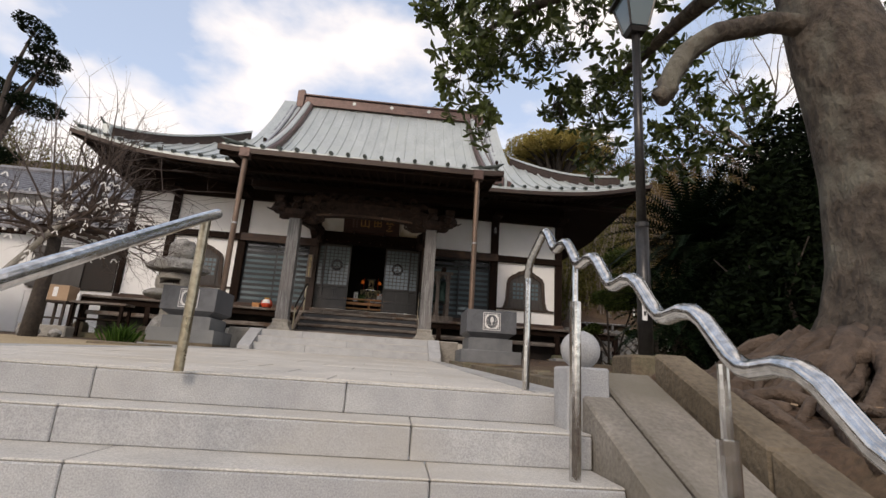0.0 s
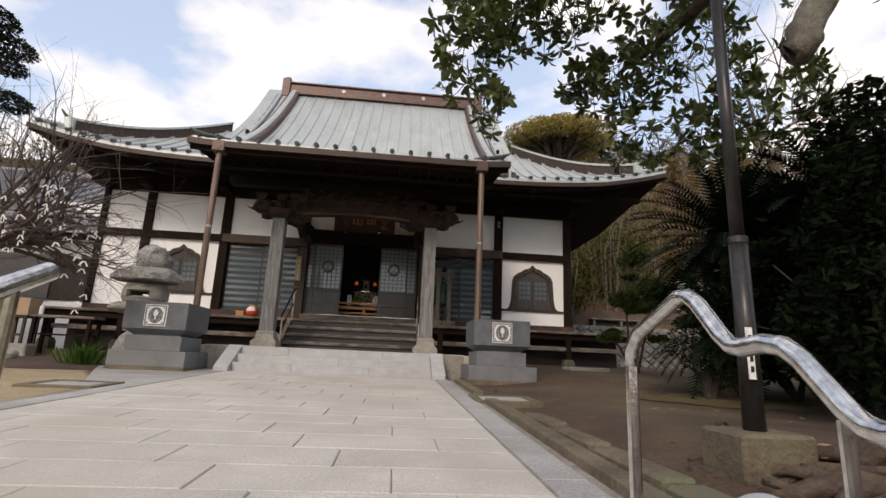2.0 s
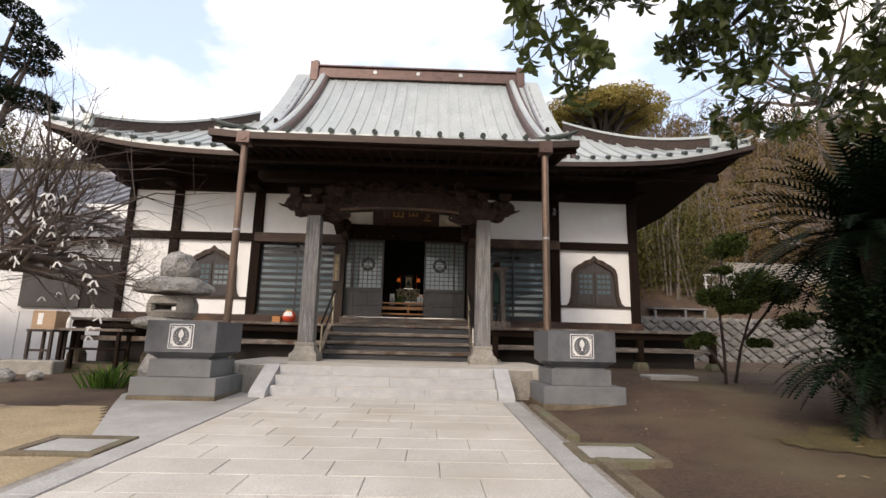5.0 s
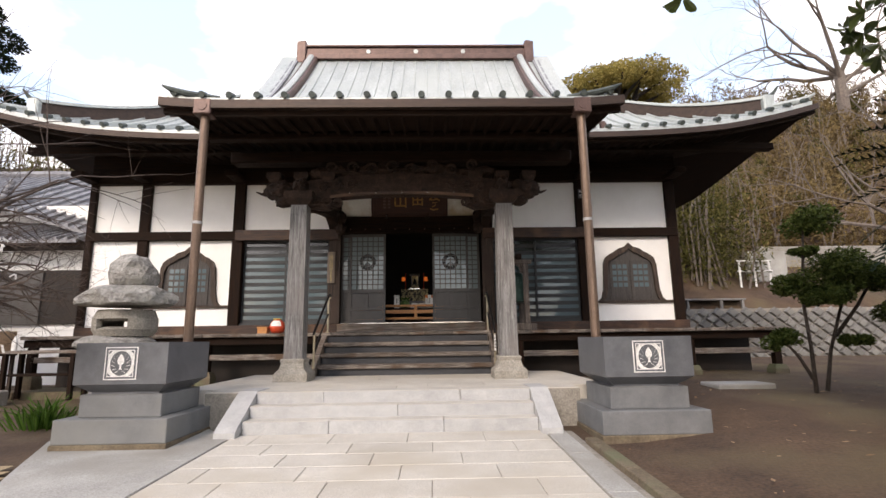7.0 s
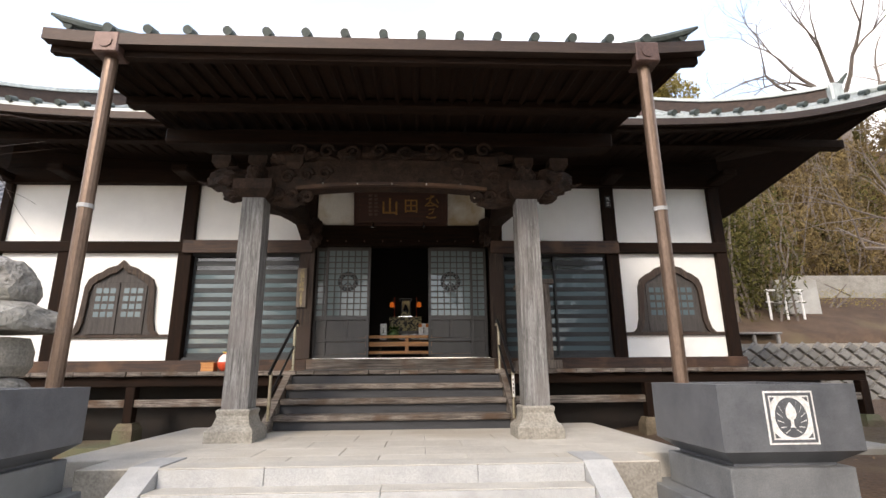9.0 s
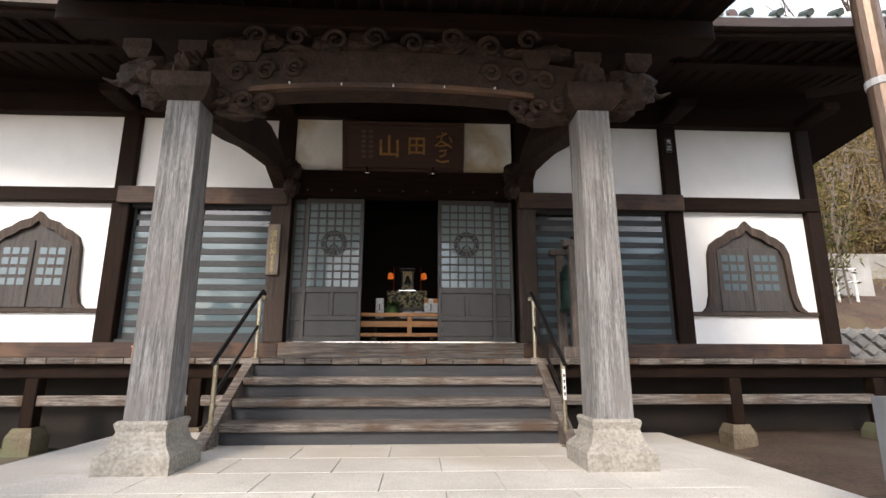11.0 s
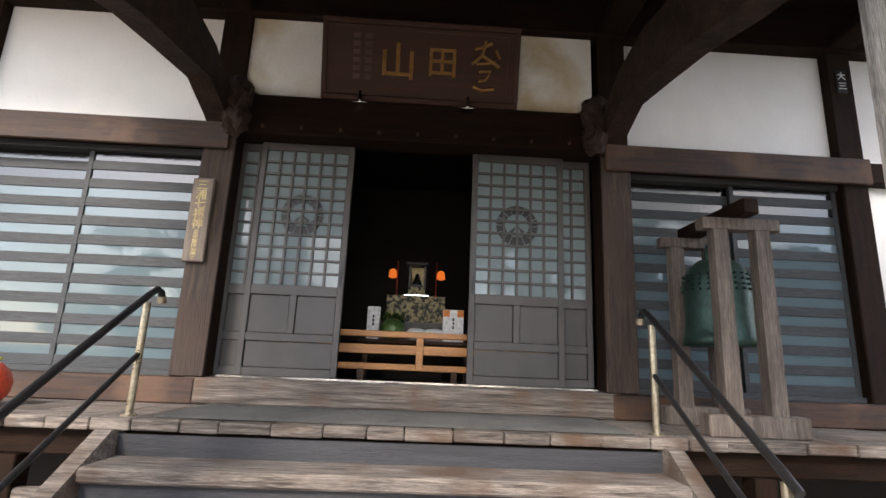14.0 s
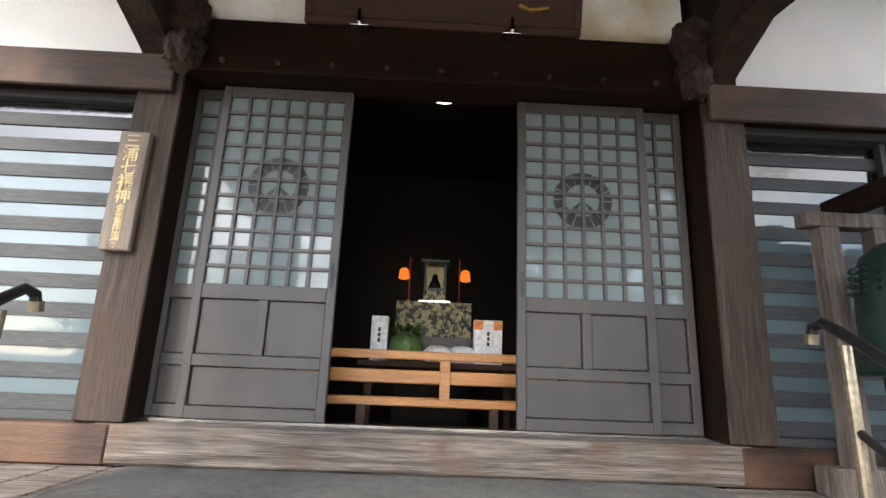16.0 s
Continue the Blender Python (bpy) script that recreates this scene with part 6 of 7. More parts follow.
cycad(6.4, 7.2, GZ(6.4, 7.2), 2.2, 1.8, 90, 4, "tall cycad palm with arching feathery fronds, near-black for shade")


def bush(x, y, rx, ry, h, mat, n, seed, label, size=0.09, name="evergreen_shrub", cat="shrub", group=""):
    z = GZ(x, y)
    e = thing(name, (x, y, z), label, cat, group)
    rnd = random.Random(seed)
    bm = bmesh.new()
    for k in range(5):
        a = rnd.uniform(0, 6.28)
        limb(bm, (x, y, z - 0.05), (math.cos(a) * 0.5, math.sin(a) * 0.5, 1), h * 0.42, 0.05, 1, rnd, 0.3, 5)
    part("stemwork", bm, m_bark_dark, e)
    cen = [(x + rnd.uniform(-.6, .6) * rx, y + rnd.uniform(-.6, .6) * ry, z + h * rnd.uniform(0.25, 0.8), rx * rnd.uniform(.35, .6), ry * rnd.uniform(.35, .6), h * rnd.uniform(.18, .3)) for k in range(10)]
    leaf_cloud("leafage", cen, n, size, size * 0.45, mat, e, seed)
    return e


# shrub added to fill the shade-black space below the cycad crowns
bush(6.3, 8.7, 1.5, 1.2, 2.6, m_leaf_shaded, 14000, 26, "dense evergreen shrub added for the shade under the cycads", 0.14)
bush(7.6, 9.6, 1.7, 1.5, 4.6, m_leaf_shaded, 16000, 27, "tall dense evergreen thicket, near-black for shade", 0.17)
bush(6.9, 7.4, 1.6, 1.3, 4.2, m_leaf_shaded, 15000, 28, "tall dense evergreen thicket, near-black for shade", 0.16)
bush(5.6, 6.2, 1.2, 1.0, 3.2, m_leaf_shaded, 11000, 29, "dense evergreen thicket behind the tree, near-black for shade", 0.14)
bush(8.6, 6.6, 2.4, 2.2, 5.2, m_leaf_shaded, 20000, 21, "tall dense evergreen thicket, near-black for shade", 0.2)
bush(8.9, 10.2, 2.0, 1.8, 4.6, m_leaf_shaded, 16000, 22, "tall dense evergreen thicket, near-black for shade", 0.13)
bush(6.6, 5.2, 1.6, 1.4, 4.0, m_leaf_shaded, 9000, 23, "dense evergreen thicket behind the tree, near-black for shade", 0.12)
bush(11.5, 7.5, 2.6, 3.0, 6.5, m_leaf_shaded, 20000, 24, "tall dense evergreen thicket, near-black for shade", 0.15)
bush(4.6, 8.3, 0.8, 0.6, 1.9, m_leaf_shaded, 2500, 25, "low shrub beneath the cycads, near-black for shade", 0.07)


# clipped garden trees
def cloud_tree(x, y, pads, stems, seed, label):
    z = GZ(x, y)
    e = thing("clipped_tree", (x, y, z), label, "tree", "clipped garden trees")
    rnd = random.Random(seed)
    for pts in stems:
        part("stem", tubes([(px, py, pz + rnd.uniform(-.01, .01)) for px, py, pz in pts], [0.032 * (1 - 0.6 * i / len(pts)) for i in range(len(pts))], 8), m_bark_dark, e, "", True)
    for i, (px, py, pz, r, h) in enumerate(pads):
        cen = [(px + rnd.uniform(-.6, .6) * r, py + rnd.uniform(-.6, .6) * r, pz + rnd.uniform(-.3, .5) * h, r * 0.62, r * 0.62, h * 0.85) for k in range(6)]
        leaf_cloud("foliage_pad", cen, int(2600 * r / 0.5), 0.075, 0.034, m_leaf_pine, e, seed * 10 + i, kind="stuff")
    return e


z0 = 0.55
cloud_tree(5.35, 12.4, [(5.36, 12.2, 3.22, 0.40, 0.24), (5.36, 12.3, 2.75, 0.24, 0.07), (5.32, 12.4, 2.2, 0.34, 0.22), (4.95, 12.5, 1.35, 0.28, 0.16), (5.5, 12.2, 2.0, 0.3, 0.16)],
           [[(5.35, 12.4, z0), (5.36, 12.4, 1.2), (5.30, 12.35, 1.9), (5.35, 12.3, 2.6), (5.36, 12.2, 3.2)], [(5.33, 12.4, z0 + .2), (5.15, 12.42, 1.1), (4.97, 12.45, 1.35)]], 51, "clipped garden tree with a round top and tiered pads")
cloud_tree(5.75, 12.5, [(6.2, 12.4, 2.55, 0.50, 0.28), (6.6, 12.5, 2.35, 0.42, 0.24), (5.9, 12.4, 2.15, 0.36, 0.2), (6.9, 12.4, 1.8, 0.35, 0.18), (6.0, 12.3, 1.35, 0.2, 0.09)],
           [[(5.6, 12.5, z0), (5.75, 12.5, 1.2), (5.95, 12.45, 1.8), (6.2, 12.4, 2.45)], [(5.85, 12.48, 1.4), (6.3, 12.5, 1.9), (6.6, 12.5, 2.3)]], 52, "leaning clipped garden tree with dark leafy pads")
sl = part("flat_stone", bx(4.2, 5.2, 13.1, 13.7, 0.5, 0.63, 0.02), m_concrete, None, "pale flat stone slab lying on the soil")
tagged(sl, category="stone slab")

# ---- drain covers ----
for cx, cy in ((1.40, 7.74), (-3.80, 7.66)):
    e = thing("drain_cover", (cx, cy, pave_z(cy)), "grey stone-framed drain cover beside the path", "drain cover", "drain covers")
    part("lid", slab(cx - 0.30, cx + 0.30, cy - 0.24, cy + 0.24, 0.012, 0.06), m_concrete, e)
    for a, b, c, d in ((-0.42, 0.42, 0.25, 0.36), (-0.42, 0.42, -0.36, -0.25), (-0.42, -0.31, -0.25, 0.25), (0.31, 0.42, -0.25, 0.25)):
        part("surround", slab(cx + a, cx + b, cy + c, cy + d, 0.02, 0.1), m_kerb, e)

# ---- stone lantern ----
LX, LY = -5.42, 12.4
sl_ = thing("stone_lantern", (LX, LY, 0.35), "rough natural-stone garden lantern with a boulder top", "stone lantern")
rock("foot_stone", (LX - 0.05, LY, 0.60), (0.42, 0.38, 0.42), sl_, m_rock, 1)
rock("shaft", (LX, LY, 1.05), (0.24, 0.24, 0.4), sl_, m_tuff, 2)
rock("platform_stone", (LX - 0.12, LY, 1.46), (0.60, 0.48, 0.14), sl_, m_rock, 3, 0.12)
bm = bmesh.new()
prof_ = [(0.40, 1.56), (0.46, 1.66), (0.46, 1.82), (0.40, 1.96)]
ring_n = 24
rings = [[bm.verts.new((LX + r * math.cos(2 * math.pi * q / ring_n), LY + r * 0.85 * math.sin(2 * math.pi * q / ring_n), z)) for q in range(ring_n)] for r, z in prof_]
for i, (a, b) in enumerate(zip(rings, rings[1:])):
    for q in range(ring_n):
        ang = 360 * (q + 0.5) / ring_n
        if i == 1 and (245 < ang < 295 or 65 < ang < 115):
            continue
        bm.faces.new((a[q], a[(q + 1) % ring_n], b[(q + 1) % ring_n], b[q]))
fb = part("fire_box", bm, m_tuff, sl_, "pale stone fire box with an oblong window")
md = fb.modifiers.new("wall", 'SOLIDIFY')
md.thickness = 0.09
rock("roof_stone", (LX, LY, 2.12), (0.68, 0.56, 0.25), sl_, m_rock, 5, 0.16, flat=2.02)
rock("top_boulder", (LX + 0.05, LY, 2.52), (0.35, 0.33, 0.32), sl_, m_rock, 6, 0.2)

# ---- iris clump, stones ----
gr = thing("iris_clump", (-6.2, 12.0, 0.33), "clump of fresh green strap leaves beside the basin", "plant")
vv, ff = [], []
rg = random.Random(8)
for i in range(170):
    x, y = -6.2 + rg.gauss(0, 0.17), 12.0 + rg.gauss(0, 0.14)
    d = Vector((x + 6.2 + rg.uniform(-.15, .15), y - 12.0 + rg.uniform(-.15, .15), 0.55))
    h = rg.uniform(0.3, 0.55)
    w = Vector((rg.uniform(-1, 1), rg.uniform(-1, 1), 0)).normalized() * 0.012
    p0 = Vector((x, y, 0.28))
    p1 = p0 + d.normalized() * h * 0.6
    p2 = p1 + (d + Vector((d.x * 2, d.y * 2, -0.3))).normalized() * h * 0.5
    n = len(vv)
    vv += [p0 - w, p0 + w, p1 + w, p1 - w, p2]
    ff += [(n, n + 1, n + 2, n + 3), (n + 3, n + 2, n + 4)]
part("foliage", mesh_of("foliage", vv, ff), m_grass, gr)["kind"] = "stuff"
for i, (x, y, r) in enumerate(((-5.0, 11.75, 0.16), (-8.6, 12.6, 0.24), (-8.2, 12.9, 0.15))):
    o = rock("garden_stone", (x, y, 0.38), (r, r * 0.8, r * 0.7), None, m_rock, 60 + i, 0.2, "rounded grey garden stone on the soil")
    tagged(o, category="stone", group="garden stones")

# ---- plum tree with tied paper fortunes ----
pl = thing("plum_tree", (-6.35, 9.3, 0.2), "leafless plum tree with white paper strips tied to its twigs", "tree")
rp = random.Random(5)
bm = bmesh.new()
tube(bm, [(-6.35, 9.3, 0.0), (-6.33, 9.3, 0.9), (-6.28, 9.28, 1.6), (-6.3, 9.3, 2.1)], [0.15, 0.12, 0.11, 0.10], 10)
part("trunk", bm, m_bark_dark, pl, "", True)
bm = bmesh.new()
tips = []
for k in range(12):
    a = 2 * math.pi * k / 12 + rp.uniform(-.2, .2)
    limb(bm, (-6.3, 9.3, rp.uniform(1.9, 2.2)), (math.cos(a), math.sin(a), rp.uniform(0.0, 0.4)), rp.uniform(0.75, 1.05), 0.045, 4, rp, 0.42, 6, 0.02, tips, 3, 0.72)
for k in range(9):
    limb(bm, (-6.25, 9.3, rp.uniform(2.0, 2.3)), (1, rp.uniform(-.6, .5), rp.uniform(0.0, 0.45)), rp.uniform(0.8, 1.1), 0.045, 4, rp, 0.36, 6, 0.03, tips, 3, 0.72)
for k in range(22):
    limb(bm, (-6.3 + rp.uniform(-.5, .7), 9.3 + rp.uniform(-.4, .4), rp.uniform(2.1, 2.7)), (rp.uniform(-0.5, 1.0), rp.uniform(-.5, .5), rp.uniform(0.45, 1.3)), rp.uniform(1.1, 1.7), 0.022, 2, rp, 0.22, 5, 0.06, None, 3, 0.66)
part("branchwork", bm, m_plum, pl, "fine bare branches")
ex = thing("tree_prop", (-7.0, 8.7, 0.2), "pale wooden pole propping the plum tree", "prop")
part("pole", tubes([(-7.35, 8.6, 0.1), (-6.15, 9.15, 2.25)], 0.055, 10), m_tuff, ex)
strip_me = None
for i in range(230):
    p, d = rp.choice(tips)
    zz = min(p.z, rp.uniform(2.15, 3.0))
    p = Vector((p.x * 0.75 - 6.3 * 0.25, p.y * 0.75 + 9.3 * 0.25, zz)) + Vector((rp.uniform(-.15, .15), rp.uniform(-.15, .15), 0))
    if p.x > -4.9 or p.x < -7 or p.y > 9.9:
        continue
    if strip_me is None:
        b_ = bmesh.new()
        for s_ in (-1, 1):
            vs = [b_.verts.new(c) for c in ((0, 0.006, 0), (0.022 * s_, 0.006, 0.008), (0.075 * s_, 0.006, -0.075), (0.05 * s_, 0.006, -0.085))]
            vb = [b_.verts.new((v.co.x, -0.006, v.co.z)) for v in vs]
            b_.faces.new(vs)
            b_.faces.new(vb[::-1])
            for q in range(4):
                b_.faces.new((vs[q], vb[q], vb[(q + 1) % 4], vs[(q + 1) % 4]))
        strip_me = bpy.data.meshes.new("paper_strip")
        b_.to_mesh(strip_me)
        b_.free()
        strip_me.materials.append(m_white)
    o = new("paper_strip", strip_me)
    o.parent = pl
    o.matrix_parent_inverse = world_of(pl).inverted()
    o.matrix_basis = Matrix.Translation(p) @ Matrix.Rotation(rp.uniform(-0.9, 0.9), 4, 'Z') @ Matrix.Rotation(rp.uniform(-.5, .5), 4, 'Y') @ Matrix.Scale(rp.uniform(0.55, 0.9), 4)

# ---- annex building ----
an = thing("annex_building", (-11.5, 17.5, 0.6), "white-plastered annex with grey tiled roofs beside the hall", "building", kind="structure")
part("wall", bx(-16, -9.58, 17.4, 17.6, 1.8, 4.15, 0), m_plaster, an)
part("wall", bx(-16, -12.3, 17.4, 17.6, 0.3, 1.8, 0), m_plaster, an)
part("low_wall", bx(-12.3, -9.1, 17.42, 17.6, 0.3, 1.95, 0), m_plaster, an)
# no hole here: a near-black sheet on the wall gives the opening's shade
part("opening_shade_sheet", bx(-12.3, -9.58, 17.34, 17.39, 1.95, 3.33, 0.004), m_gloom, an)
part("sliding_shutter", bx(-12.3, -10.6, 17.29, 17.335, 1.95, 3.33, 0.004), m_door, an, "grey sliding shutter")
part("upper_wall", bx(-9.58, -9.1, 17.4, 17.6, 1.95, 4.15, 0), m_plaster, an)
part("eave_board", bx(-16.2, -9.4, 16.75, 17.5, 3.86, 4.0, 0.01), m_dark_x, an)
part("wall", bx(-16, -9.3, 17.9, 18.1, 4.2, 5.2, 0), m_plaster, an)


def tile_roof(x0, x1, y0, y1, z0, z1, parent, step=0.27, hip=0.0):
    zf = lambda x, y: z0 + (z1 - z0) * (y - y0) / (y1 - y0) - hip * max(0.0, x + 12.4)
    slab_from("roof_slab", lin(x0, x1, 14), lin(y0, y1, 6), zf, 0.08, m_tile, parent)
    x = x0 + 0.1
    while x < x1:
        part("tile_row", rib(x, y0, y1, zf, 8, 0.06, 0.06), m_tile, parent)
        x += step
    part("tile_ridge", tubes([(x, y1, zf(x, y1) + 0.08) for x in lin(x0 - 0.1, x1 + 0.1, 10)], 0.14, 8), m_tile, parent)
    if hip:
        part("verge_tile", tubes([(x1, y, zf(x1, y) + 0.05) for y in lin(y0, y1, 6)], 0.12, 8), m_tile, parent)


tile_roof(-16.3, -9.45, 16.7, 17.9, 4.01, 4.5, an)
tile_roof(-16.5, -9.5, 17.3, 20.5, 5.15, 6.9, an, hip=0.30)
for k in range(5):
    rock("finial_stone", (-12.1 + 0.05 * k, 17.5, 5.2 + 0.14 * k), (0.16 - 0.02 * k, 0.16 - 0.02 * k, 0.1), an, m_tile, 80 + k, 0.05)
cm_ = thing("security_camera", (-9.3, 17.3, 3.35), "small black camera on the annex corner", "camera")
part("arm", tubes([(-9.3, 17.4, 3.4), (-9.3, 17.15, 3.4)], 0.02, 6), m_black, cm_)
part("body", tubes([(-9.42, 17.1, 3.45), (-9.18, 17.05, 3.38)], 0.06, 10), m_black, cm_)
part("lens", tubes([(-9.36, 17.1, 3.22), (-9.22, 17.08, 3.2)], 0.06, 10), m_black, cm_)
gt = thing("gate_roof", (-11.6, 14.0, 0.4), "low tiled side gate roof on dark posts", "gate roof")
tile_roof(-15, -9.8, 13.3, 14.2, 3.05, 3.6, gt)
part("eave_beam", bx(-15, -9.85, 13.35, 13.47, 2.85, 3.0, 0.01), m_dark_x, gt)
for i in range(9):
    x = -10.0 - 0.3 * i
    part("rafter_end", bx(x - 0.03, x + 0.03, 13.28, 13.34, 2.9, 2.96, 0), m_white, gt)
for x in (-10.9, -13.8):
    part("post", bx(x - 0.1, x + 0.1, 13.7, 13.9, 0.2, 3.1, 0.01), m_dark_z, gt)
part("panel", bx(-14.9, -11.2, 13.85, 13.93, 0.3, 2.9, 0), m_plaster, gt)

# bench with a box, chair
bn = thing("work_bench", (-8.3, 14.7, 0.5), "weathered low wooden bench by the veranda", "bench")
part("top", bx(-9.0, -7.5, 14.4, 14.9, 1.28, 1.34, 0.006), m_grey_x, bn)
part("shelf", bx(-8.9, -7.6, 14.45, 14.85, 0.85, 0.89, 0.006), m_dark_x, bn)
for x in (-8.9, -7.6):
    for y in (14.45, 14.85):
        part("leg", bx(x - 0.04, x + 0.04, y - 0.04, y + 0.04, 0.4, 1.28, 0.004), m_dark_z, bn)
cbx = thing("cardboard_box", (-9.25, 14.6, 1.3), "brown cardboard box with a white label", "box")
m_card = surf("cardboard", (0.36, 0.24, 0.15), (0.45, 0.31, 0.20), 3, 0.85, 0.1)
part("carton", bx(-9.55, -9.02, 14.35, 14.8, 1.30, 1.72, 0.006), m_card, cbx)
part("label_sheet", bx(-9.42, -9.30, 14.345, 14.349, 1.4, 1.66, 0), m_white, cbx)
chr_ = thing("old_chair", (-9.3, 14.6, 0.4), "old wooden chair holding a carton", "chair")
part("seat", bx(-9.6, -9.0, 14.3, 14.85, 1.24, 1.295, 0.006), m_jamb, chr_)
for x in (-9.55, -9.05):
    for y in (14.35, 14.8):
        part("leg", bx(x - 0.03, x + 0.03, y - 0.03, y + 0.03, 0.4, 1.24, 0.004), m_jamb, chr_)
part("stretcher", bx(-9.55, -9.05, 14.34, 14.37, 0.8, 0.85, 0), m_jamb, chr_)
sb = part("step_stone", bx(-9.8, -8.6, 13.9, 14.3, 0.2, 0.62, 0.03), m_tuff, None, "pale block of stone at the bench foot")
tagged(sb, category="stone block")
bt_ = thing("white_bottle", (-8.95, 14.5, 1.34), "small white plastic bottle on the bench", "bottle")
part("bottle_body", lathe([(0.05, 0.0), (0.05, 0.18), (0.02, 0.24), (0.02, 0.28)], (-8.88, 14.6, 1.34), 12), m_white, bt_)

# ---- retaining wall, fence, table on the bank ----
rw = thing("retaining_wall", (18, 22, 0.6), "diagonal-set stone block retaining wall", "wall", kind="structure")
part("wall_core", bx(7.4, 34, 21.6, 22.7, 0.2, 2.35, 0), m_joint, rw)
m_block = surf("wall_stone", (0.13, 0.125, 0.12), (0.27, 0.26, 0.245), 3, 0.9, 0.5, fine=25, per=0.25, stain=(0.17, 0.165, 0.15), stain_scale=2)
b_ = bmesh.new()
hd_ = 0.235
vs0 = [b_.verts.new((sx * hd_, 0, sz * hd_ * 0.8)) for sx, sz in ((-1, 0), (0, 1), (1, 0), (0, -1))]
vs1 = [b_.verts.new((sx * hd_ * 0.75, -0.09, sz * hd_ * 0.6)) for sx, sz in ((-1, 0), (0, 1), (1, 0), (0, -1))]
for q in range(4):
    b_.faces.new((vs0[q], vs0[(q + 1) % 4], vs1[(q + 1) % 4], vs1[q]))
b_.faces.new(vs1)
stone_me = bpy.data.meshes.new("wall_stone")
b_.to_mesh(stone_me)
b_.free()
stone_me.materials.append(m_block)
for j in range(9):
    for i in range(33):
        x = 7.7 + 0.5 * i + (0.25 if j % 2 else 0)
        o = new("wall_stone", stone_me)
        o.parent = rw
        o.matrix_parent_inverse = world_of(rw).inverted()
        o.matrix_basis = Matrix.Translation((x, 21.59, 0.62 + 0.2 * j)) @ Matrix.Rotation(rs.uniform(-.08, .08), 4, 'Y') @ Matrix.Scale(rs.uniform(0.9, 1.02), 4)
fe = thing("white_fence", (12.5, 24.2, 3.0), "short white metal fence on the bank", "fence")
zb = GZ(12.5, 24.5)
for i in range(3):
    x = 11.85 + 0.62 * i
    part("post", tubes([(x, 24.3, zb - 0.3), (x, 24.3, 4.45)], 0.04, 8), m_white, fe)
for z in (4.0, 4.42):
    part("rail", tubes([(11.75, 24.3, z), (13.2, 24.3, z)], 0.03, 8), m_white, fe)
cw = thing("concrete_block", (13.6, 25, 3.5), "pale grey concrete block wall on the bank", "wall", kind="structure")
part("slab", bx(12.6, 14.2, 24.8, 25.1, 2.5, 4.9, 0.02), m_concrete, cw)
part("slab", bx(14.2, 26, 26.5, 26.8, 3.2, 5.4, 0.02), m_tuff, cw)
tb = thing("trestle_table", (10.2, 22.8, 2.5), "weathered outdoor table at the top of the bank", "table")
part("top", bx(8.6, 10.9, 22.6, 23.3, 2.72, 2.78, 0.01), m_grey_z, tb)
for x in (8.75, 10.0, 10.8):
    part("leg", bx(x - 0.04, x + 0.04, 22.65, 22.73, 2.0, 2.72, 0), m_grey_z, tb)


# ---- woods on the slopes ----
def scrub(name, x0, x1, y0, y1, h, n, mat, seed, label, size):
    r = random.Random(seed)
    e = thing(name, ((x0 + x1) / 2, (y0 + y1) / 2, GZ((x0 + x1) / 2, (y0 + y1) / 2)), label, "thicket", kind="stuff")
    cen = []
    for k in range(n // 260):
        x, y = r.uniform(x0, x1), r.uniform(y0, y1)
        hh = h * r.uniform(0.5, 1.1)
        cen.append((x, y, GZ(x, y) + hh * 0.5, r.uniform(0.5, 1.1), r.uniform(0.5, 1.1), hh * 0.55))
    leaf_cloud("foliage", cen, n, size, size * 0.22, mat, e, seed, kind="", flat=1.2)
    bm = bmesh.new()
    for c in cen[::2]:
        g0 = GZ(c[0], c[1])
        for q in range(2):
            tube(bm, [(c[0] + r.uniform(-.4, .4), c[1], g0 - 0.1), (c[0] + r.uniform(-.6, .6), c[1], g0 + h * 0.5), (c[0] + r.uniform(-1, 1), c[1] + r.uniform(-.4, .4), g0 + h * r.uniform(0.8, 1.2))], [0.05, 0.035, 0.015], 4, False)
    part("stemwork", bm, m_twig, e)


m_leaf_bamboo = leafy("bamboo_leaf", (0.035, 0.04, 0.012), (0.155, 0.135, 0.045), 0.7, 0.2)
scrub("bamboo_thicket", 7.2, 12.5, 24, 31, 5.5, 40000, m_leaf_bamboo, 71, "dense olive-green bamboo thicket on the slope", 0.26)
scrub("dry_thicket", 11, 40, 27, 36, 3.6, 40000, m_leaf_scrub, 72, "dry brown scrub and saplings on the slope", 0.32)
scrub("dry_thicket", 8, 50, 36, 47, 4.0, 40000, m_leaf_scrub, 73, "dry brown scrub and saplings on the slope", 0.42)
scrub("green_thicket", 12, 44, 29, 46, 3.0, 22000, m_leaf_bamboo, 74, "patchy green undergrowth on the slope", 0.36)
scrub("low_bushes", 15, 30, 23.2, 25.5, 0.9, 5000, m_leaf_olive, 75, "low yellow-green bushes above the retaining wall", 0.10)
scrub("hill_wood", -34, -13.5, 21, 34, 6.0, 24000, m_leaf_bamboo, 76, "mixed evergreen wood behind the annex", 0.34)
scrub("hill_wood", -27, -13, 23, 31, 9.0, 24000, m_leaf_bamboo, 79, "mixed evergreen wood behind the annex", 0.3)
scrub("hill_wood", -30, -16, 24, 34, 7.5, 9000, m_leaf_scrub, 77, "brown winter trees behind the annex", 0.34)


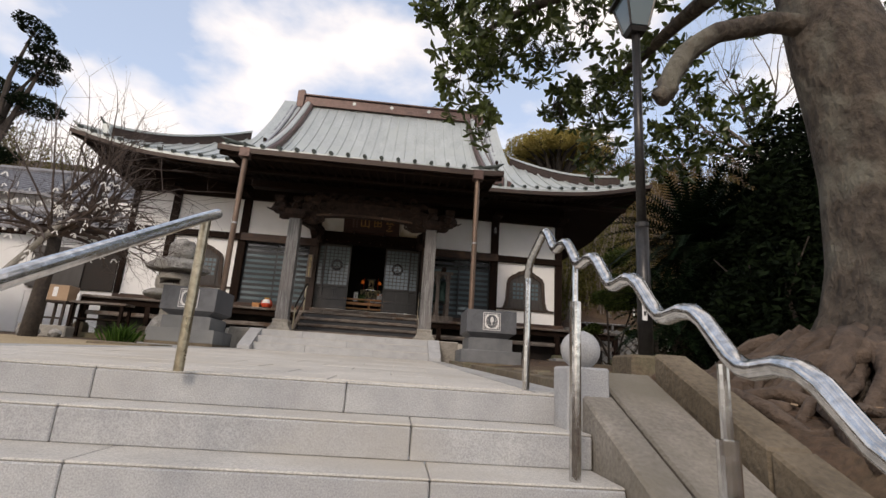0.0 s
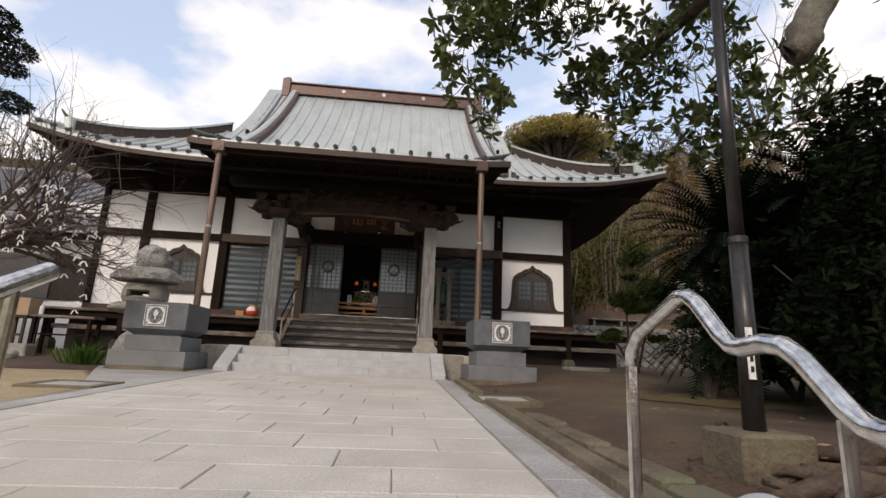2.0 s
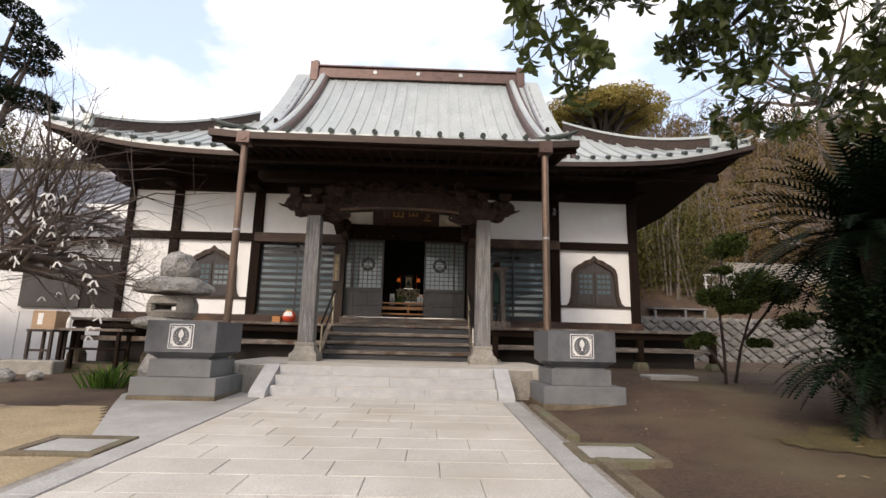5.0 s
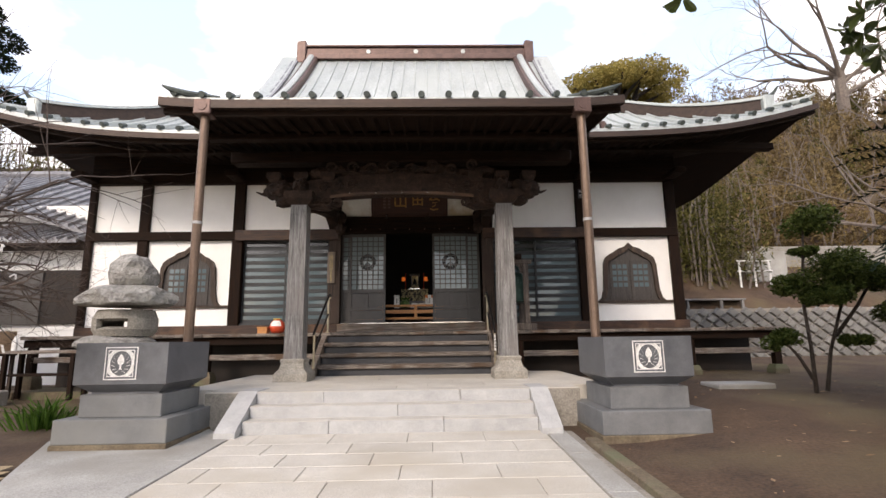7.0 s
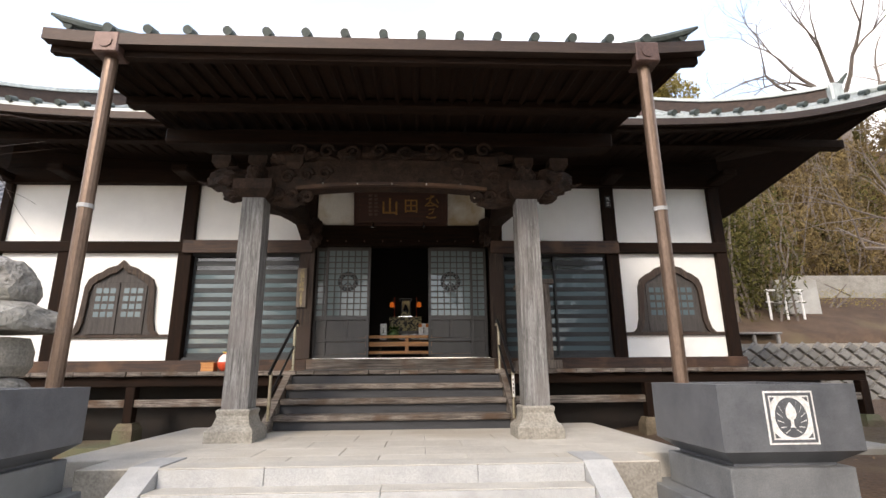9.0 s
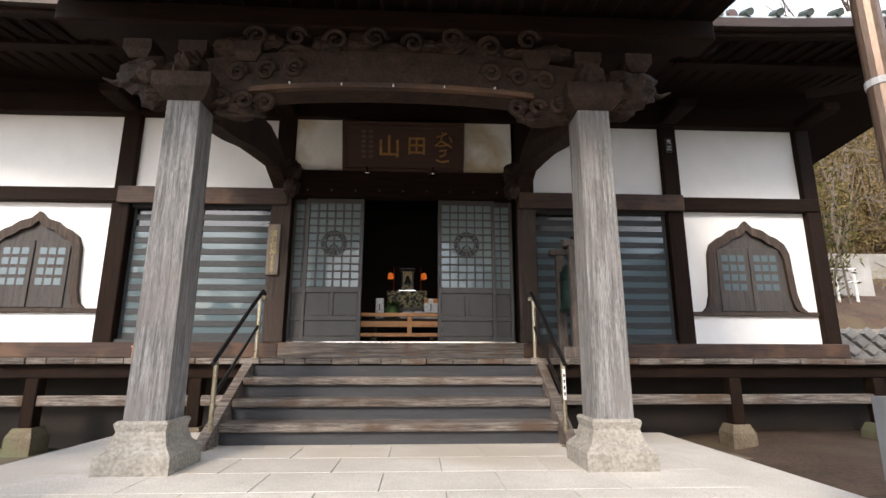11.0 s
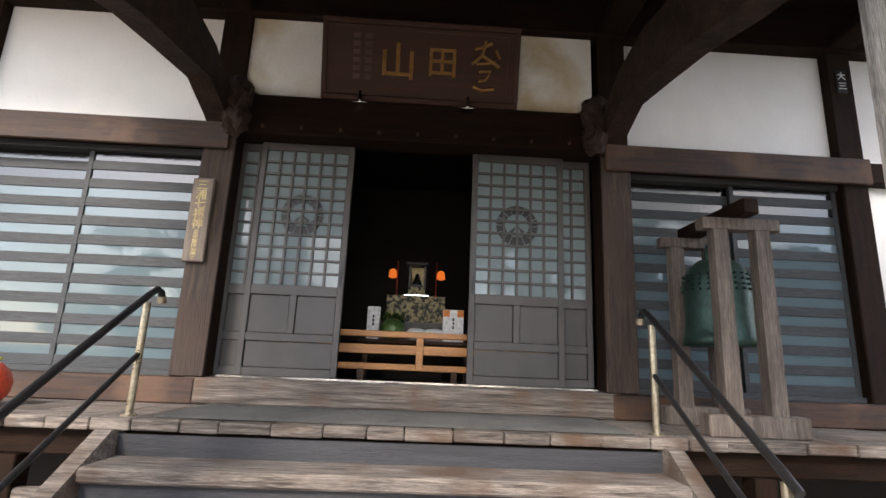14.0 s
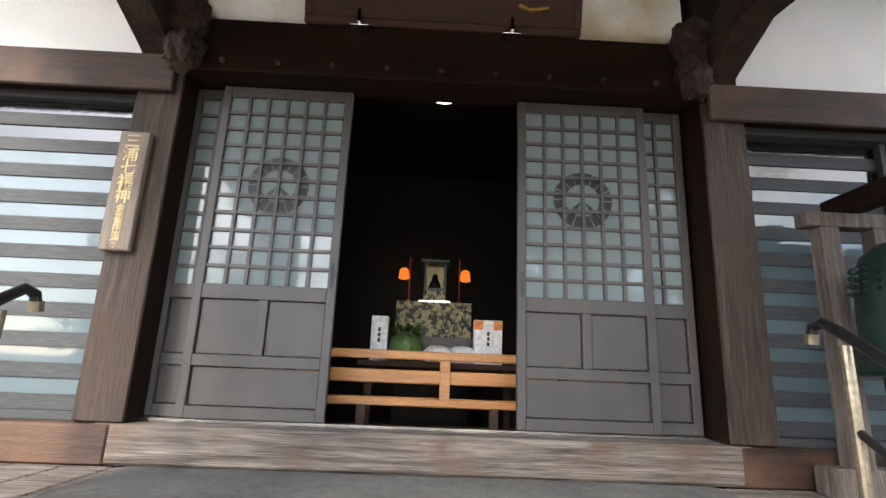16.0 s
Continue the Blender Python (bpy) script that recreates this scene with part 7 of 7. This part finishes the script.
def big_tree(name, x, y, zb, trunk_h, pads, seed, mat, label, n, size, twig=None):
    e = thing(name, (x, y, zb), label, "tree")
    rnd = random.Random(seed)
    bm = bmesh.new()
    tube(bm, [(x, y, zb - 0.5), (x + 0.1, y, zb + trunk_h * 0.5), (x, y, zb + trunk_h)], [0.35, 0.28, 0.22], 10)
    for px, py, pz, rx, ry, rz in pads:
        tube(bm, [(x, y, zb + trunk_h * rnd.uniform(.7, 1)), ((x + px) / 2 + rnd.uniform(-.3, .3), (y + py) / 2, (zb + trunk_h + pz) / 2), (px, py, pz)], [0.16, 0.10, 0.04], 6, False)
    part("trunk", bm, m_bark_dark, e)
    if mat:
        leaf_cloud("crown", pads, n, size, size * 0.5, mat, e, seed)
    return e


rt = random.Random(2)
pads = [(9.4 + 2.9 * math.cos(a) * q, 29.3 + 2.6 * math.sin(a) * q, 14.3 + 0.9 * (1 - q) + rt.uniform(-.2, .2), 1.05, 1.05, 0.55) for q in (0.25, 0.62, 0.95) for a in [2 * math.pi * k / (4 + 9 * q) for k in range(int(4 + 9 * q))]]
big_tree("umbrella_pine", 9.4, 29.3, GZ(9.4, 29.3), 8.0, pads, 81, m_leaf_olive, "round-topped olive-brown pine rising behind the hall roof", 26000, 0.17)
pads = [(-18.6 + rt.uniform(-1.2, 1.2), 22 + rt.uniform(-1, 1), 8.0 + 0.9 * k, 1.5 - 0.12 * k, 1.2, 0.35) for k in range(8)]
big_tree("dark_pine", -18.6, 22, GZ(-18.6, 22), 7.5, pads, 82, m_leaf_shaded, "tall dark layered pine behind the annex", 12000, 0.16)


def bare_tree(x, y, zb, h, seed, label):
    e = thing("bare_tree", (x, y, zb), label, "tree", "bare winter trees")
    rnd = random.Random(seed)
    bm = bmesh.new()
    tube(bm, [(x, y, zb - 0.5), (x - 0.2, y, zb + h * 0.2), (x - 0.1, y, zb + h * 0.36)], [0.026 * h, 0.02 * h, 0.016 * h], 9)
    part("trunk", bm, m_twig, e)
    bm = bmesh.new()
    for k in range(9):
        a = 2 * math.pi * k / 9
        limb(bm, (x - 0.1, y, zb + h * rnd.uniform(0.26, 0.36)), (math.cos(a), math.sin(a) * 0.6, rnd.uniform(0.25, 1.2)), h * 0.27, 0.0085 * h, 5, rnd, 0.42, 6, 0.10, None, 3, 0.74)
    part("branchwork", bm, m_twig, e, "fine bare branches")


bare_tree(33.5, 42, GZ(33.5, 42) - 3, 23, 91, "large leafless winter tree on the slope")
bare_tree(16, 38, GZ(16, 38), 6, 93, "small leafless winter tree on the slope")
bare_tree(17, 20.5, GZ(17, 20.5), 13, 95, "leafless winter tree beyond the thicket")

# fallen leaves
fl_v, fl_f = [], []
rf = random.Random(14)
for i in range(420):
    x, y = rf.uniform(1.4, 8), rf.uniform(3, 14)
    if i % 4 == 0:
        x, y = rf.uniform(1.8, 3.4), rf.uniform(0.5, 4.5)
    z = GZ(x, y) + 0.035
    a = rf.uniform(0, 6.28)
    r = rf.uniform(0.02, 0.05)
    n = len(fl_v)
    d, w = Vector((math.cos(a), math.sin(a), rf.uniform(-.2, .3))) * r, Vector((-math.sin(a), math.cos(a), rf.uniform(-.2, .3))) * r * 0.45
    c = Vector((x, y, z))
    fl_v += [c - d, c + w, c + d, c - w]
    fl_f.append((n, n + 1, n + 2, n + 3))
fl = part("fallen_leaves", mesh_of("fallen_leaves", fl_v, fl_f), leafy("dry_leaf", (0.16, 0.09, 0.05), (0.38, 0.27, 0.17), 0.8, 0.1), None)
tagged(fl, "scattered dry brown leaves on the soil", "leaves", kind="stuff")

# trees below the stair, mirrored in the panes
for k, (tx, ty, th) in enumerate(((-11.5, -15.0, 15.0), (-4.0, -20.0, 17.0), (7.0, -17.0, 15.0), (-19.0, -10.0, 12.0))):
    tz = GZ(tx, ty)
    rr = random.Random(300 + k)
    crown = [(tx + rr.uniform(-2.4, 2.4), ty + rr.uniform(-1.6, 1.6), tz + th * rr.uniform(0.3, 1.0), rr.uniform(0.8, 1.6), rr.uniform(0.8, 1.3), rr.uniform(0.5, 1.0)) for q in range(16)]
    big_tree("evergreen_tree", tx, ty, tz, th * 0.55, crown, 310 + k, m_leaf_shaded, "tall evergreen tree below the stone stair", 7000, 0.26)
